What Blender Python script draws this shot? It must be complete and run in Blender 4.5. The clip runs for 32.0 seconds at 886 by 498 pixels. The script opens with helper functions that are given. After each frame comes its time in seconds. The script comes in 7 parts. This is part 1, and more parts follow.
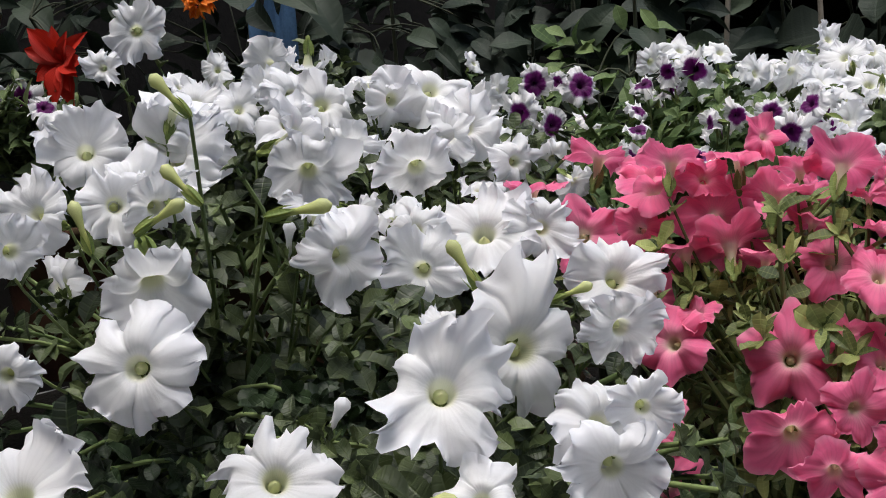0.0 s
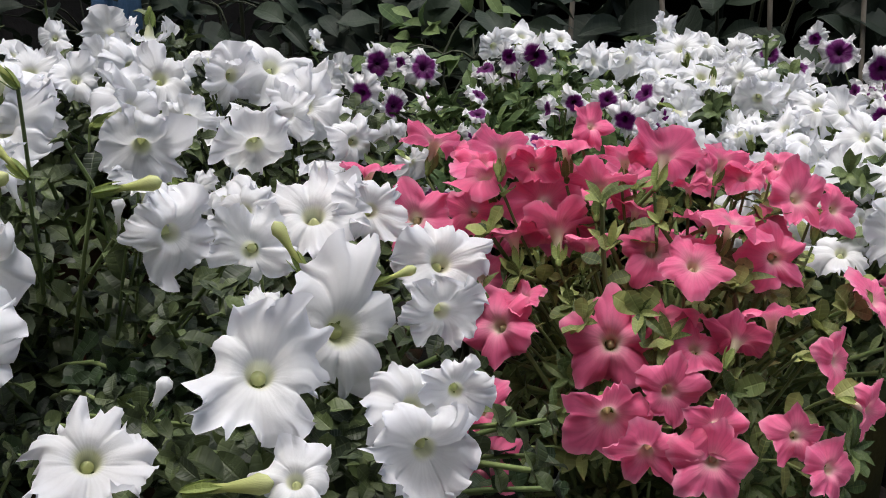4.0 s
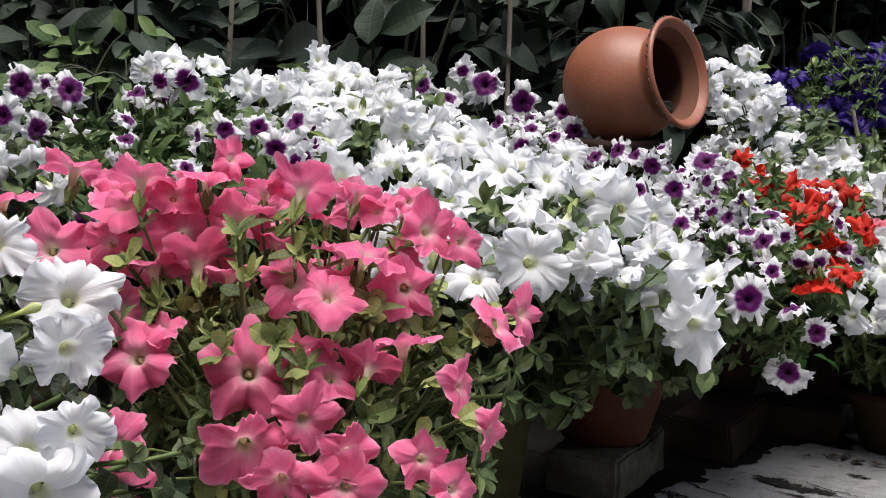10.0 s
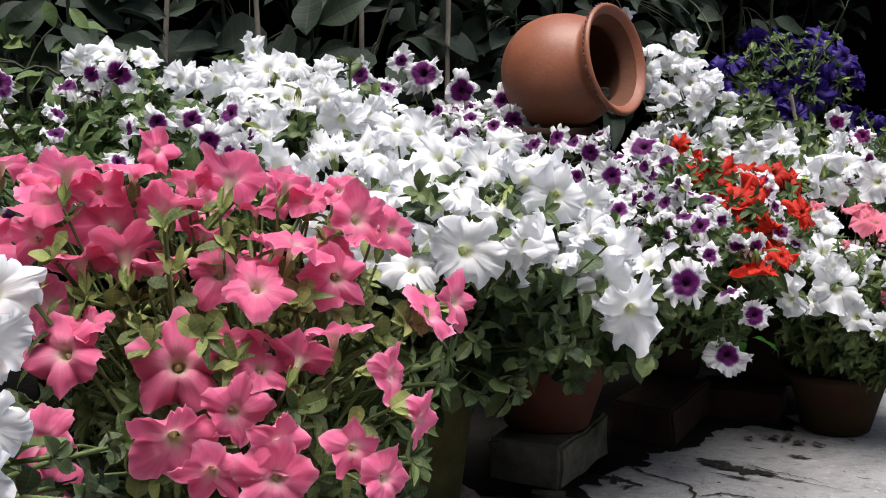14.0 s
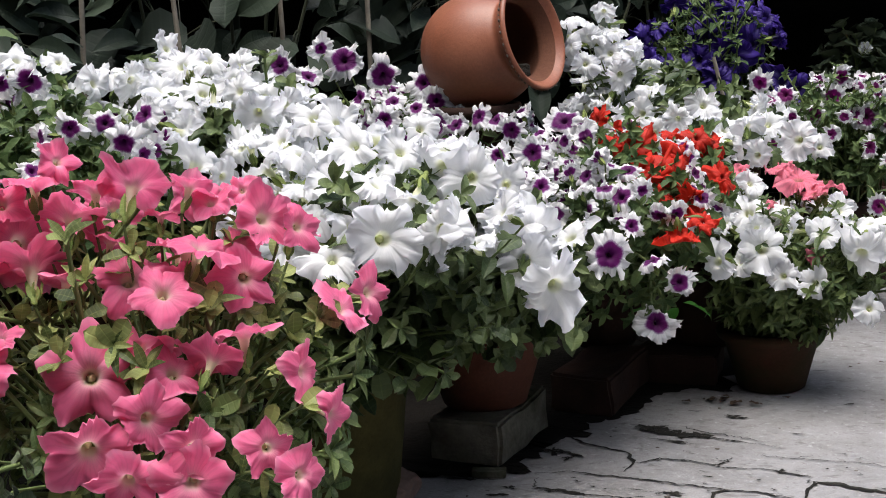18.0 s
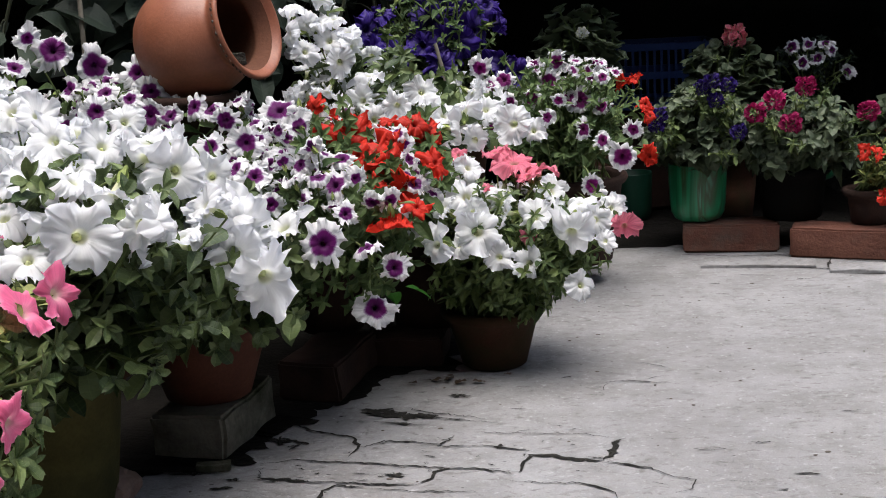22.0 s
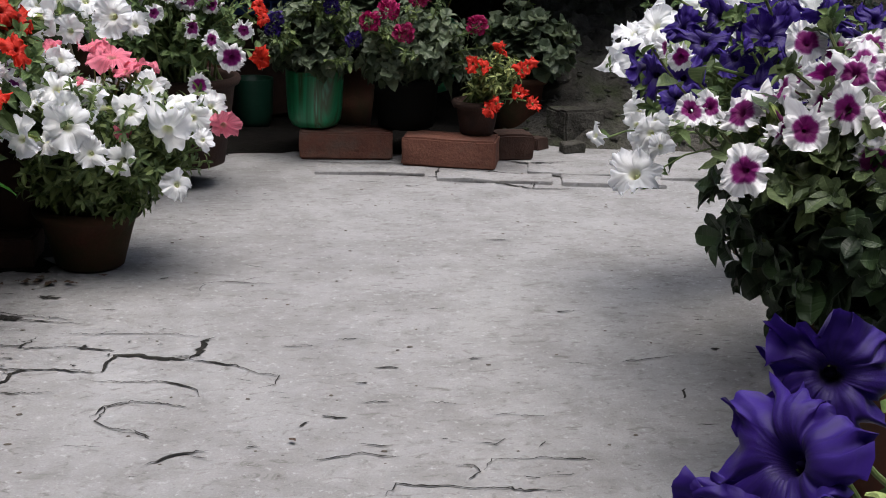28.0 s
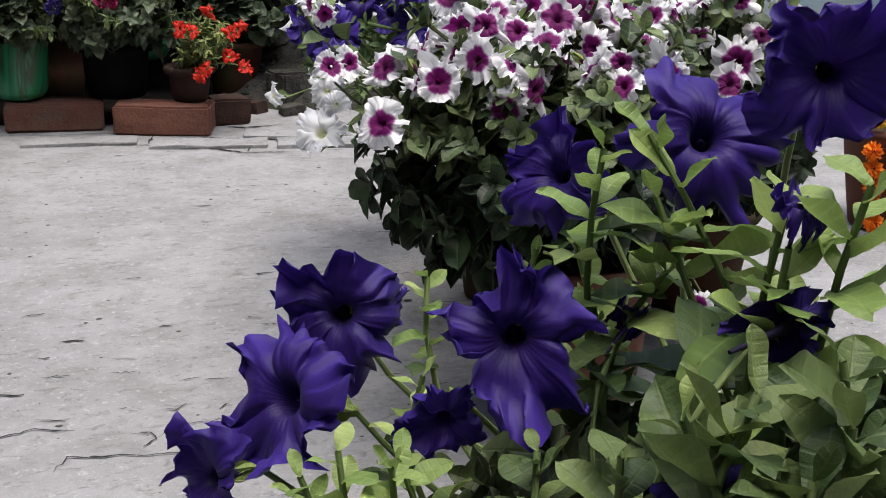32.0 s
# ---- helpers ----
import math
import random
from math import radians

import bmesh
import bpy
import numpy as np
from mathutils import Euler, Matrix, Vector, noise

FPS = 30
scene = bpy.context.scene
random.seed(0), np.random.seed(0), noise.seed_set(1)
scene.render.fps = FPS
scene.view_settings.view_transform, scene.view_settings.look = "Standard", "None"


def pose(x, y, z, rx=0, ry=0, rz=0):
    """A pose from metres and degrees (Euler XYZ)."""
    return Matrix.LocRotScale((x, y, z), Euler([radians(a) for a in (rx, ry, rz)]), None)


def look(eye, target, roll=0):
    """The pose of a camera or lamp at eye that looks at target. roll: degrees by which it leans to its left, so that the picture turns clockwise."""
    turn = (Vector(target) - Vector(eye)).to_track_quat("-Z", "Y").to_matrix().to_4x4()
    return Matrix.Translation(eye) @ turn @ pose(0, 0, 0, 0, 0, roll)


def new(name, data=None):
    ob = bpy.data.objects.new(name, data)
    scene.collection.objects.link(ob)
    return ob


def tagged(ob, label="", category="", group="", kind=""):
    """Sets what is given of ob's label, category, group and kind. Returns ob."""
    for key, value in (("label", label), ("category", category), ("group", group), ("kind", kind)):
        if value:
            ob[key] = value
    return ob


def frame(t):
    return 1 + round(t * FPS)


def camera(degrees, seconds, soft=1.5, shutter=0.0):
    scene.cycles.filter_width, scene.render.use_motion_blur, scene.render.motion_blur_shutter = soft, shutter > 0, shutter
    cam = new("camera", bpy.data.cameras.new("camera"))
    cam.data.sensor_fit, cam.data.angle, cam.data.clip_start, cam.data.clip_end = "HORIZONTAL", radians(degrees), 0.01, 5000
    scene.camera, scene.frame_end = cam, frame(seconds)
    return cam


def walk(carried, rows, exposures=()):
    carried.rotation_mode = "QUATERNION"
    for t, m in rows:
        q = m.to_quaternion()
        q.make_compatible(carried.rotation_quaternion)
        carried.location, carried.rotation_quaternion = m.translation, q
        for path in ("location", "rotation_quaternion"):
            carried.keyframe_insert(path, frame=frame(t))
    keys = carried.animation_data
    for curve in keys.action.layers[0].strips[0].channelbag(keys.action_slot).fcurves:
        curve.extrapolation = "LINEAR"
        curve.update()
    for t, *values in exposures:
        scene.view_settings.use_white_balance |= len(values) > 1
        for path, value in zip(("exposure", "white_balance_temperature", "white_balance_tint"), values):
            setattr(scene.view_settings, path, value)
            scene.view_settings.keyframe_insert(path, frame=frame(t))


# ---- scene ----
cam = camera(37.6, 32.0, soft=1.0)
PATH = [
    (0, (-0.025, -0.007, 0.678), (-1.259, 1.539, 0.384), -3.7),
    (0.5, (-0.024, -0.008, 0.680), (-1.222, 1.563, 0.366), -3.4),
    (1, (-0.024, -0.011, 0.674), (-1.191, 1.583, 0.361), -3.1),
    (1.5, (-0.027, -0.003, 0.672), (-1.179, 1.604, 0.368), -2.8),
    (2, (-0.024, -0.004, 0.676), (-1.153, 1.616, 0.360), -2.6),
    (2.5, (-0.023, -0.000, 0.663), (-1.119, 1.642, 0.340), -2.0),
    (4.5, (0.005, -0.004, 0.689), (-1.005, 1.683, 0.327), -1.3),
    (5, (0.007, 0.002, 0.688), (-0.941, 1.719, 0.301), -0.9),
    (5.5, (0.008, 0.002, 0.687), (-0.909, 1.738, 0.305), -0.7),
    (6, (0.017, -0.003, 0.685), (-0.894, 1.741, 0.325), -0.9),
    (6.5, (0.017, 0.001, 0.689), (-0.889, 1.748, 0.333), -1.0),
    (7, (0.021, 0.001, 0.694), (-0.830, 1.780, 0.358), -0.5),
    (7.5, (0.025, -0.002, 0.694), (-0.762, 1.808, 0.368), -0.2),
    (8, (0.026, -0.004, 0.698), (-0.726, 1.822, 0.383), -0.1),
    (8.5, (0.032, -0.009, 0.700), (-0.685, 1.830, 0.377), 0.1),
    (9, (0.034, -0.002, 0.700), (-0.643, 1.853, 0.384), 0.2),
    (9.5, (0.034, -0.004, 0.701), (-0.604, 1.864, 0.378), 0.4),
    (10, (0.037, -0.006, 0.703), (-0.568, 1.872, 0.380), 0.8),
    (10.5, (0.042, -0.006, 0.704), (-0.549, 1.878, 0.387), 0.7),
    (11, (0.042, -0.005, 0.703), (-0.530, 1.886, 0.390), 0.7),
    (11.5, (0.045, -0.004, 0.702), (-0.505, 1.890, 0.369), 0.9),
    (12, (0.047, -0.000, 0.701), (-0.479, 1.899, 0.359), 1.1),
    (12.5, (0.051, -0.003, 0.700), (-0.463, 1.900, 0.362), 1.0),
    (13, (0.053, -0.000, 0.704), (-0.441, 1.907, 0.360), 1.2),
    (13.5, (0.058, -0.000, 0.702), (-0.442, 1.904, 0.354), 0.8),
    (14, (0.056, 0.003, 0.699), (-0.480, 1.901, 0.364), 0.1),
    (14.5, (0.060, 0.000, 0.704), (-0.486, 1.898, 0.384), -0.3),
    (16.5, (0.065, 0.005, 0.705), (-0.575, 1.862, 0.326), -3.1),
    (17, (0.083, 0.002, 0.710), (-0.521, 1.873, 0.344), -2.7),
    (17.5, (0.091, 0.005, 0.712), (-0.433, 1.901, 0.350), -2.5),
    (18, (0.104, 0.008, 0.714), (-0.369, 1.914, 0.339), -3.2),
    (18.5, (0.115, 0.008, 0.719), (-0.289, 1.932, 0.349), -3.4),
    (19, (0.123, 0.009, 0.719), (-0.253, 1.936, 0.341), -3.5),
    (19.5, (0.133, 0.010, 0.719), (-0.227, 1.942, 0.346), -3.7),
    (20, (0.141, 0.011, 0.718), (-0.197, 1.943, 0.326), -4.1),
    (20.5, (0.150, 0.011, 0.722), (-0.157, 1.948, 0.331), -4.2),
    (21, (0.160, 0.012, 0.724), (-0.094, 1.959, 0.343), -4.3),
    (21.5, (0.165, 0.013, 0.721), (-0.001, 1.965, 0.316), -3.4),
    (22, (0.171, 0.013, 0.720), (0.058, 1.965, 0.300), -3.1),
    (22.5, (0.178, 0.014, 0.719), (0.135, 1.965, 0.278), -2.6),
    (23, (0.191, 0.013, 0.714), (0.191, 1.954, 0.231), -2.0),
    (23.5, (0.198, 0.022, 0.709), (0.228, 1.960, 0.219), -1.7),
    (24, (0.197, 0.009, 0.713), (0.258, 1.947, 0.222), -1.8),
    (24.5, (0.204, 0.008, 0.711), (0.295, 1.944, 0.217), -1.6),
    (25, (0.213, 0.008, 0.708), (0.344, 1.940, 0.207), -1.0),
    (25.5, (0.224, 0.006, 0.703), (0.419, 1.913, 0.132), -0.2),
    (27.5, (0.256, 0.018, 0.688), (0.623, 1.905, 0.137), 1.5),
    (28, (0.265, 0.012, 0.689), (0.673, 1.891, 0.137), 1.5),
    (28.5, (0.282, 0.010, 0.687), (0.750, 1.867, 0.111), 2.0),
    (29, (0.301, 0.003, 0.691), (0.797, 1.859, 0.136), 1.3),
    (29.5, (0.315, -0.008, 0.694), (0.864, 1.839, 0.157), 1.4),
    (30, (0.329, -0.012, 0.692), (0.922, 1.814, 0.131), 1.7),
    (30.5, (0.349, -0.021, 0.694), (0.976, 1.792, 0.127), 0.8),
    (31, (0.367, -0.034, 0.696), (1.015, 1.775, 0.143), 0.5),
    (31.5, (0.378, -0.040, 0.692), (1.072, 1.746, 0.118), 1.1),
    (32, (0.390, -0.039, 0.688), (1.120, 1.725, 0.092), 1.2),
]
walk(cam, [(t, look(eye, target, roll)) for t, eye, target, roll in PATH], exposures=[(0.0, 1.12), (6.0, 1.10), (9.0, 1.32), (13.0, 1.44), (18.0, 1.42), (21.0, 1.38), (24.0, 1.34), (28.0, 1.26), (30.0, 1.32), (32.0, 1.46)])

# ---- daylight: bright shade under a thin overcast sky ----
world = bpy.data.worlds.new("sky")
scene.world = world
world.use_nodes = True
wn = world.node_tree
sky = wn.nodes.new("ShaderNodeTexSky")
sky.sky_type = "NISHITA"
sky.sun_disc = False
sky.sun_elevation = radians(80)
sky.sun_rotation = radians(150)
sky.air_density, sky.dust_density, sky.ozone_density = 1.0, 4.0, 1.0
wn.links.new(sky.outputs[0], wn.nodes["Background"].inputs[0])
wn.nodes["Background"].inputs[1].default_value = 0.11
sun = new("sun", bpy.data.lights.new("sun", "SUN"))
sun.data.energy, sun.data.angle, sun.data.color = 1.5, radians(50), (1.0, 0.985, 0.97)
sun.matrix_world = look((0.4, 0.6, 6.0), (0.2, 1.6, 0))


# ---- material helpers ----
class Nodes:
    """A small wrapper to write node trees in few lines."""

    def __init__(self, name):
        self.mat = bpy.data.materials.new(name)
        self.mat.use_nodes = True
        self.tree = self.mat.node_tree
        self.bsdf = self.tree.nodes["Principled BSDF"]
        self.out = self.tree.nodes["Material Output"]

    def add(self, kind, operation="", use_clamp=False, data_type="", blend_type="", wave_type="", bands_direction="", vector_type=""):
        node = self.tree.nodes.new("ShaderNode" + kind)
        if operation:
            node.operation = operation
        if use_clamp:
            node.use_clamp = True
        if data_type:
            node.data_type, node.blend_type = data_type, blend_type
        if wave_type:
            node.wave_type, node.bands_direction = wave_type, bands_direction
        if vector_type:
            node.vector_type = vector_type
        return node

    def link(self, a, b):
        self.tree.links.new(a, b)

    def coords(self, which="Object"):
        return self.add("TexCoord").outputs[which]

    def noise(self, scale, detail=4.0, rough=0.55, vector=None, distortion=0.0):
        node = self.add("TexNoise")
        node.inputs["Scale"].default_value, node.inputs["Detail"].default_value = scale, detail
        node.inputs["Roughness"].default_value, node.inputs["Distortion"].default_value = rough, distortion
        self.link(vector if vector is not None else self.coords(), node.inputs["Vector"])
        return node.outputs["Fac"]

    def ramp(self, fac, stops, mode="LINEAR"):
        node = self.add("ValToRGB")
        node.color_ramp.interpolation = mode
        while len(node.color_ramp.elements) < len(stops):
            node.color_ramp.elements.new(0.5)
        for element, (at, colour) in zip(node.color_ramp.elements, stops):
            element.position = at
            element.color = (*colour, 1) if len(colour) == 3 else colour
        self.link(fac, node.inputs[0])
        return node.outputs[0]

    def mix(self, fac, a, b, blend="MIX"):
        node = self.add("Mix", data_type="RGBA", blend_type=blend)
        for socket, value in ((node.inputs[0], fac), (node.inputs[6], a), (node.inputs[7], b)):
            if isinstance(value, (int, float)):
                socket.default_value = value
            elif isinstance(value, tuple):
                socket.default_value = (*value, 1)
            else:
                self.link(value, socket)
        return node.outputs[2]

    def math(self, op, a, b=0.0, clamp=False):
        node = self.add("Math", operation=op, use_clamp=clamp)
        for socket, value in ((node.inputs[0], a), (node.inputs[1], b)):
            if isinstance(value, (int, float)):
                socket.default_value = value
            else:
                self.link(value, socket)
        return node.outputs[0]

    def bump(self, height, strength=0.3, distance=0.01):
        node = self.add("Bump")
        node.inputs["Strength"].default_value, node.inputs["Distance"].default_value = strength, distance
        self.link(height, node.inputs["Height"])
        self.link(node.outputs[0], self.bsdf.inputs["Normal"])
        return node.outputs[0]

    def finish(self, colour, rough=0.7, metallic=0.0, specular=0.4):
        if isinstance(colour, tuple):
            self.bsdf.inputs["Base Color"].default_value = (*colour, 1)
        else:
            self.link(colour, self.bsdf.inputs["Base Color"])
        if isinstance(rough, (int, float)):
            self.bsdf.inputs["Roughness"].default_value = rough
        else:
            self.link(rough, self.bsdf.inputs["Roughness"])
        self.bsdf.inputs["Metallic"].default_value = metallic
        self.bsdf.inputs["Specular IOR Level"].default_value = specular
        return self.mat

    def thin(self, colour, share):
        """Lets a share of the light through, as leaves and petals do."""
        tl = self.add("BsdfTranslucent")
        if isinstance(colour, tuple):
            tl.inputs[0].default_value = (*colour, 1)
        else:
            self.link(colour, tl.inputs[0])
        mixer = self.add("MixShader")
        mixer.inputs[0].default_value = share
        self.link(self.bsdf.outputs[0], mixer.inputs[1])
        self.link(tl.outputs[0], mixer.inputs[2])
        self.link(mixer.outputs[0], self.out.inputs[0])
        return self.mat


def petal_material(name, stops, edge_noise=0.0, share=0.3, vein=0.1, rough=0.55, star=0.0, bump=0.2):
    """Colour runs from throat to edge over the petal's own coordinates, with veins along it."""
    n = Nodes(name)
    uv = n.add("SeparateXYZ")
    n.link(n.coords("UV"), uv.inputs[0])
    radius, turn = uv.outputs[0], uv.outputs[1]
    info = n.add("ObjectInfo")
    wobble = n.noise(55.0, 3.0)
    r = n.math("ADD", radius, n.math("MULTIPLY", n.math("SUBTRACT", wobble, 0.5), edge_noise * 2))
    shift = n.math("MULTIPLY", n.math("SUBTRACT", info.outputs["Random"], 0.5), edge_noise * 3.0)
    r = n.math("ADD", r, shift)
    if star:
        wave = n.math("COSINE", n.math("MULTIPLY", turn, math.tau * 5))
        r = n.math("SUBTRACT", r, n.math("MULTIPLY", wave, star))
    colour = n.ramp(r, stops)
    lines = n.add("TexWave", wave_type="BANDS", bands_direction="Y")
    lines.inputs["Scale"].default_value, lines.inputs["Distortion"].default_value = 11.0, 1.6
    lines.inputs["Detail"].default_value, lines.inputs["Detail Scale"].default_value = 2.0, 1.5
    n.link(n.coords("UV"), lines.inputs["Vector"])
    shade = n.ramp(lines.outputs["Fac"], [(0.0, (1 - vein,) * 3), (0.5, (1, 1, 1))])
    colour = n.mix(1.0, colour, shade, "MULTIPLY")
    tone = n.add("HueSaturation")
    tone.inputs["Hue"].default_value = 0.5
    n.link(n.math("ADD", n.math("MULTIPLY", info.outputs["Random"], 0.16), 0.9), tone.inputs["Value"])
    n.link(colour, tone.inputs["Color"])
    colour = tone.outputs[0]
    n.finish(colour, rough, 0.0, 0.25)
    n.bsdf.inputs["Sheen Weight"].default_value = 0.04
    crepe = n.add("Mapping")
    crepe.inputs["Scale"].default_value = (5.0, 52.0, 1.0)
    n.link(n.coords("UV"), crepe.inputs["Vector"])
    creases = n.noise(1.0, 3.0, 0.6, crepe.outputs[0], 0.4)
    height = n.math("ADD", n.math("MULTIPLY", creases, 1.4), n.math("ADD", n.math("MULTIPLY", lines.outputs["Fac"], 0.5), n.math("MULTIPLY", n.noise(260.0, 2.0), 0.4)))
    n.bump(height, bump, 0.0022)
    return n.thin(colour, share)


def leaf_material(name, dark, light, share=0.25, rough=0.62, specular=0.25):
    n = Nodes(name)
    geo = n.add("NewGeometry")
    info = n.add("ObjectInfo")
    pick = n.math("FRACT", n.math("ADD", geo.outputs["Random Per Island"], info.outputs["Random"]))
    colour = n.ramp(pick, [(0.0, dark), (0.6, tuple((a + b) / 2 for a, b in zip(dark, light))), (1.0, light)])
    uv = n.add("SeparateXYZ")
    n.link(n.coords("UV"), uv.inputs[0])
    rib = n.math("ABSOLUTE", n.math("SUBTRACT", uv.outputs[0], 0.5))
    ribbed = n.ramp(rib, [(0.0, (0.8, 0.8, 0.8)), (0.06, (0, 0, 0))])
    slant = n.add("TexWave", wave_type="BANDS", bands_direction="Y")
    slant.inputs["Scale"].default_value = 1.9
    slant.inputs["Distortion"].default_value = 1.0
    n.link(n.coords("UV"), slant.inputs["Vector"])
    veins = n.ramp(slant.outputs["Fac"], [(0.7, (0, 0, 0)), (1.0, (0.4, 0.4, 0.4))])
    lined = n.math("ADD", ribbed, veins, True)
    blotch = n.noise(38.0, 3.0)
    colour = n.mix(n.math("MULTIPLY", blotch, 0.5), colour, tuple(v * 0.6 for v in dark))
    colour = n.mix(n.math("MULTIPLY", lined, 0.14), colour, tuple(min(1, v * 1.7) for v in light))
    n.finish(colour, rough, 0.0, specular)
    n.bsdf.inputs["Sheen Weight"].default_value = 0.04
    n.bump(n.math("SUBTRACT", n.math("MULTIPLY", blotch, 0.6), lined), 0.4, 0.0015)
    return n.thin(colour, share)


def plain_material(name, a, b, scale, rough=0.75, bump=0.3, distance=0.004, fine=180.0, specular=0.3, stain=None, stain_at=(0.5, 0.7)):
    """A mineral or painted surface with stains, grain and fine relief."""
    n = Nodes(name)
    info = n.add("ObjectInfo")
    offset = n.add("VectorMath", operation="ADD")
    n.link(n.coords(), offset.inputs[0])
    n.link(info.outputs["Random"], offset.inputs[1])
    v = offset.outputs[0]
    coarse = n.noise(scale, 6.0, 0.6, v)
    grain = n.noise(fine, 4.0, 0.6, v)
    colour = n.mix(n.ramp(coarse, [(0.3, (0, 0, 0)), (0.7, (1, 1, 1))]), a, b)
    colour = n.mix(0.35, colour, n.ramp(grain, [(0.25, (0.25,) * 3), (0.75, (1, 1, 1))]), "MULTIPLY")
    if stain:
        where = n.ramp(n.noise(scale * 0.45, 6.0, 0.65, v), [(stain_at[0], (0, 0, 0)), (stain_at[1], (1, 1, 1))])
        colour = n.mix(where, colour, stain)
    n.finish(colour, rough, 0.0, specular)
    n.bump(n.math("ADD", n.math("MULTIPLY", coarse, 0.7), n.math("MULTIPLY", grain, 0.5)), bump, distance)
    return n.mat


WHITE = petal_material("white petal", [(0.05, (0.74, 0.77, 0.44)), (0.12, (0.81, 0.83, 0.58)), (0.20, (0.86, 0.87, 0.75)), (0.30, (0.885, 0.89, 0.89)), (1.0, (0.88, 0.89, 0.93))], 0.02, 0.46, 0.03, bump=0.2)
PINK = petal_material("pink petal", [(0.05, (0.82, 0.76, 0.50)), (0.12, (0.85, 0.68, 0.56)), (0.20, (0.87, 0.50, 0.53)), (0.34, (0.87, 0.29, 0.43)), (0.6, (0.86, 0.175, 0.345)), (0.85, (0.86, 0.16, 0.33)), (1.0, (0.88, 0.30, 0.46))], 0.03, 0.42, 0.06, bump=0.2)
PURPLE = petal_material("white-edged purple petal", [(0.1, (0.05, 0.002, 0.05)), (0.50, (0.15, 0.006, 0.14)), (0.56, (0.42, 0.28, 0.46)), (0.61, (0.85, 0.84, 0.87)), (1.0, (0.88, 0.88, 0.89))], 0.06, 0.42, 0.10, star=0.025)
MAUVE = petal_material("white-edged magenta petal", [(0.1, (0.10, 0.002, 0.06)), (0.54, (0.21, 0.009, 0.15)), (0.60, (0.48, 0.28, 0.46)), (0.65, (0.85, 0.83, 0.87)), (1.0, (0.88, 0.88, 0.89))], 0.05, 0.42, 0.12, star=0.03)
BLUE = petal_material("violet-blue petal", [(0.05, (0.008, 0.004, 0.03)), (0.2, (0.015, 0.005, 0.080)), (0.6, (0.024, 0.007, 0.140)), (1.0, (0.034, 0.012, 0.19))], 0.04, 0.24, 0.2, 0.5)
RED = petal_material("scarlet petal", [(0.05, (0.34, 0.016, 0.007)), (0.3, (0.50, 0.018, 0.007)), (1.0, (0.62, 0.026, 0.010))], 0.03, 0.32, 0.15)
SOFT_PINK = petal_material("soft pink petal", [(0.05, (0.6, 0.4, 0.3)), (0.3, (0.75, 0.16, 0.24)), (1.0, (0.74, 0.22, 0.30))], 0.03, 0.35, 0.2)
MAGENTA = petal_material("magenta petal", [(0.1, (0.25, 0.005, 0.06)), (1.0, (0.42, 0.012, 0.13))], 0.03, 0.3, 0.2)
LEAF = leaf_material("grey-green leaf", (0.026, 0.052, 0.016), (0.20, 0.265, 0.095), 0.25, 0.5, 0.4)
LEAF_PINK = leaf_material("yellow-green leaf", (0.030, 0.056, 0.012), (0.47, 0.53, 0.18), 0.34, 0.5, 0.35)
LEAF_FRESH = leaf_material("fresh green leaf", (0.035, 0.068, 0.018), (0.19, 0.25, 0.08), 0.28, 0.5, 0.35)
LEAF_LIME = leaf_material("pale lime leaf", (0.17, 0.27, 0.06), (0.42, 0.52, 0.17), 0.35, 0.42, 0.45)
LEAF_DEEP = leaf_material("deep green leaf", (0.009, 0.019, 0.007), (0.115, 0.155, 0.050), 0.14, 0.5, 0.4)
LEAF_SAGE = leaf_material("sage green leaf", (0.018, 0.036, 0.012), (0.20, 0.265, 0.10), 0.22, 0.5, 0.4)
LEAF_MID = leaf_material("mid-green leaf", (0.040, 0.080, 0.026), (0.18, 0.25, 0.09))
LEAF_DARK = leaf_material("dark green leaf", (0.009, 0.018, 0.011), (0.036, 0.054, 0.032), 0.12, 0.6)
STEM = leaf_material("green stem", (0.10, 0.15, 0.05), (0.22, 0.28, 0.10), 0.1)
# darker copy of STEM with shade put into its colour
SHADED_STEM = leaf_material("shaded green stem", (0.045, 0.055, 0.022), (0.11, 0.13, 0.05), 0.0)
CALYX_GREEN = leaf_material("pale green calyx", (0.13, 0.19, 0.045), (0.36, 0.43, 0.13), 0.25, 0.55)
OLD_POT = plain_material("old mossy terracotta", (0.050, 0.020, 0.012), (0.085, 0.036, 0.022), 11.0, 0.88, 0.5, 0.004, 200.0, 0.15, (0.026, 0.027, 0.011), (0.40, 0.60))
CLAY = plain_material("red-brown clay", (0.080, 0.027, 0.016), (0.135, 0.048, 0.028), 9.0, 0.75, 0.4, 0.003, 200.0, 0.25, (0.07, 0.05, 0.035), (0.5, 0.72))
MOSSY = plain_material("moss-green pot", (0.048, 0.042, 0.013), (0.11, 0.098, 0.032), 7.0, 0.88, 0.5, 0.004, 200.0, 0.15, (0.022, 0.026, 0.010), (0.44, 0.64))
BRICK = plain_material("brick", (0.115, 0.050, 0.036), (0.19, 0.085, 0.060), 14.0, 0.92, 0.8, 0.006, 150.0, 0.15, (0.085, 0.072, 0.062), (0.45, 0.68))
BLOCK = plain_material("weathered grey brick", (0.13, 0.12, 0.095), (0.28, 0.26, 0.21), 12.0, 0.92, 0.9, 0.007, 120.0, 0.2, (0.026, 0.030, 0.014), (0.42, 0.62))
SOIL = plain_material("soil", (0.025, 0.018, 0.012), (0.06, 0.045, 0.03), 30.0, 0.95, 1.0, 0.01, 140.0, 0.1)
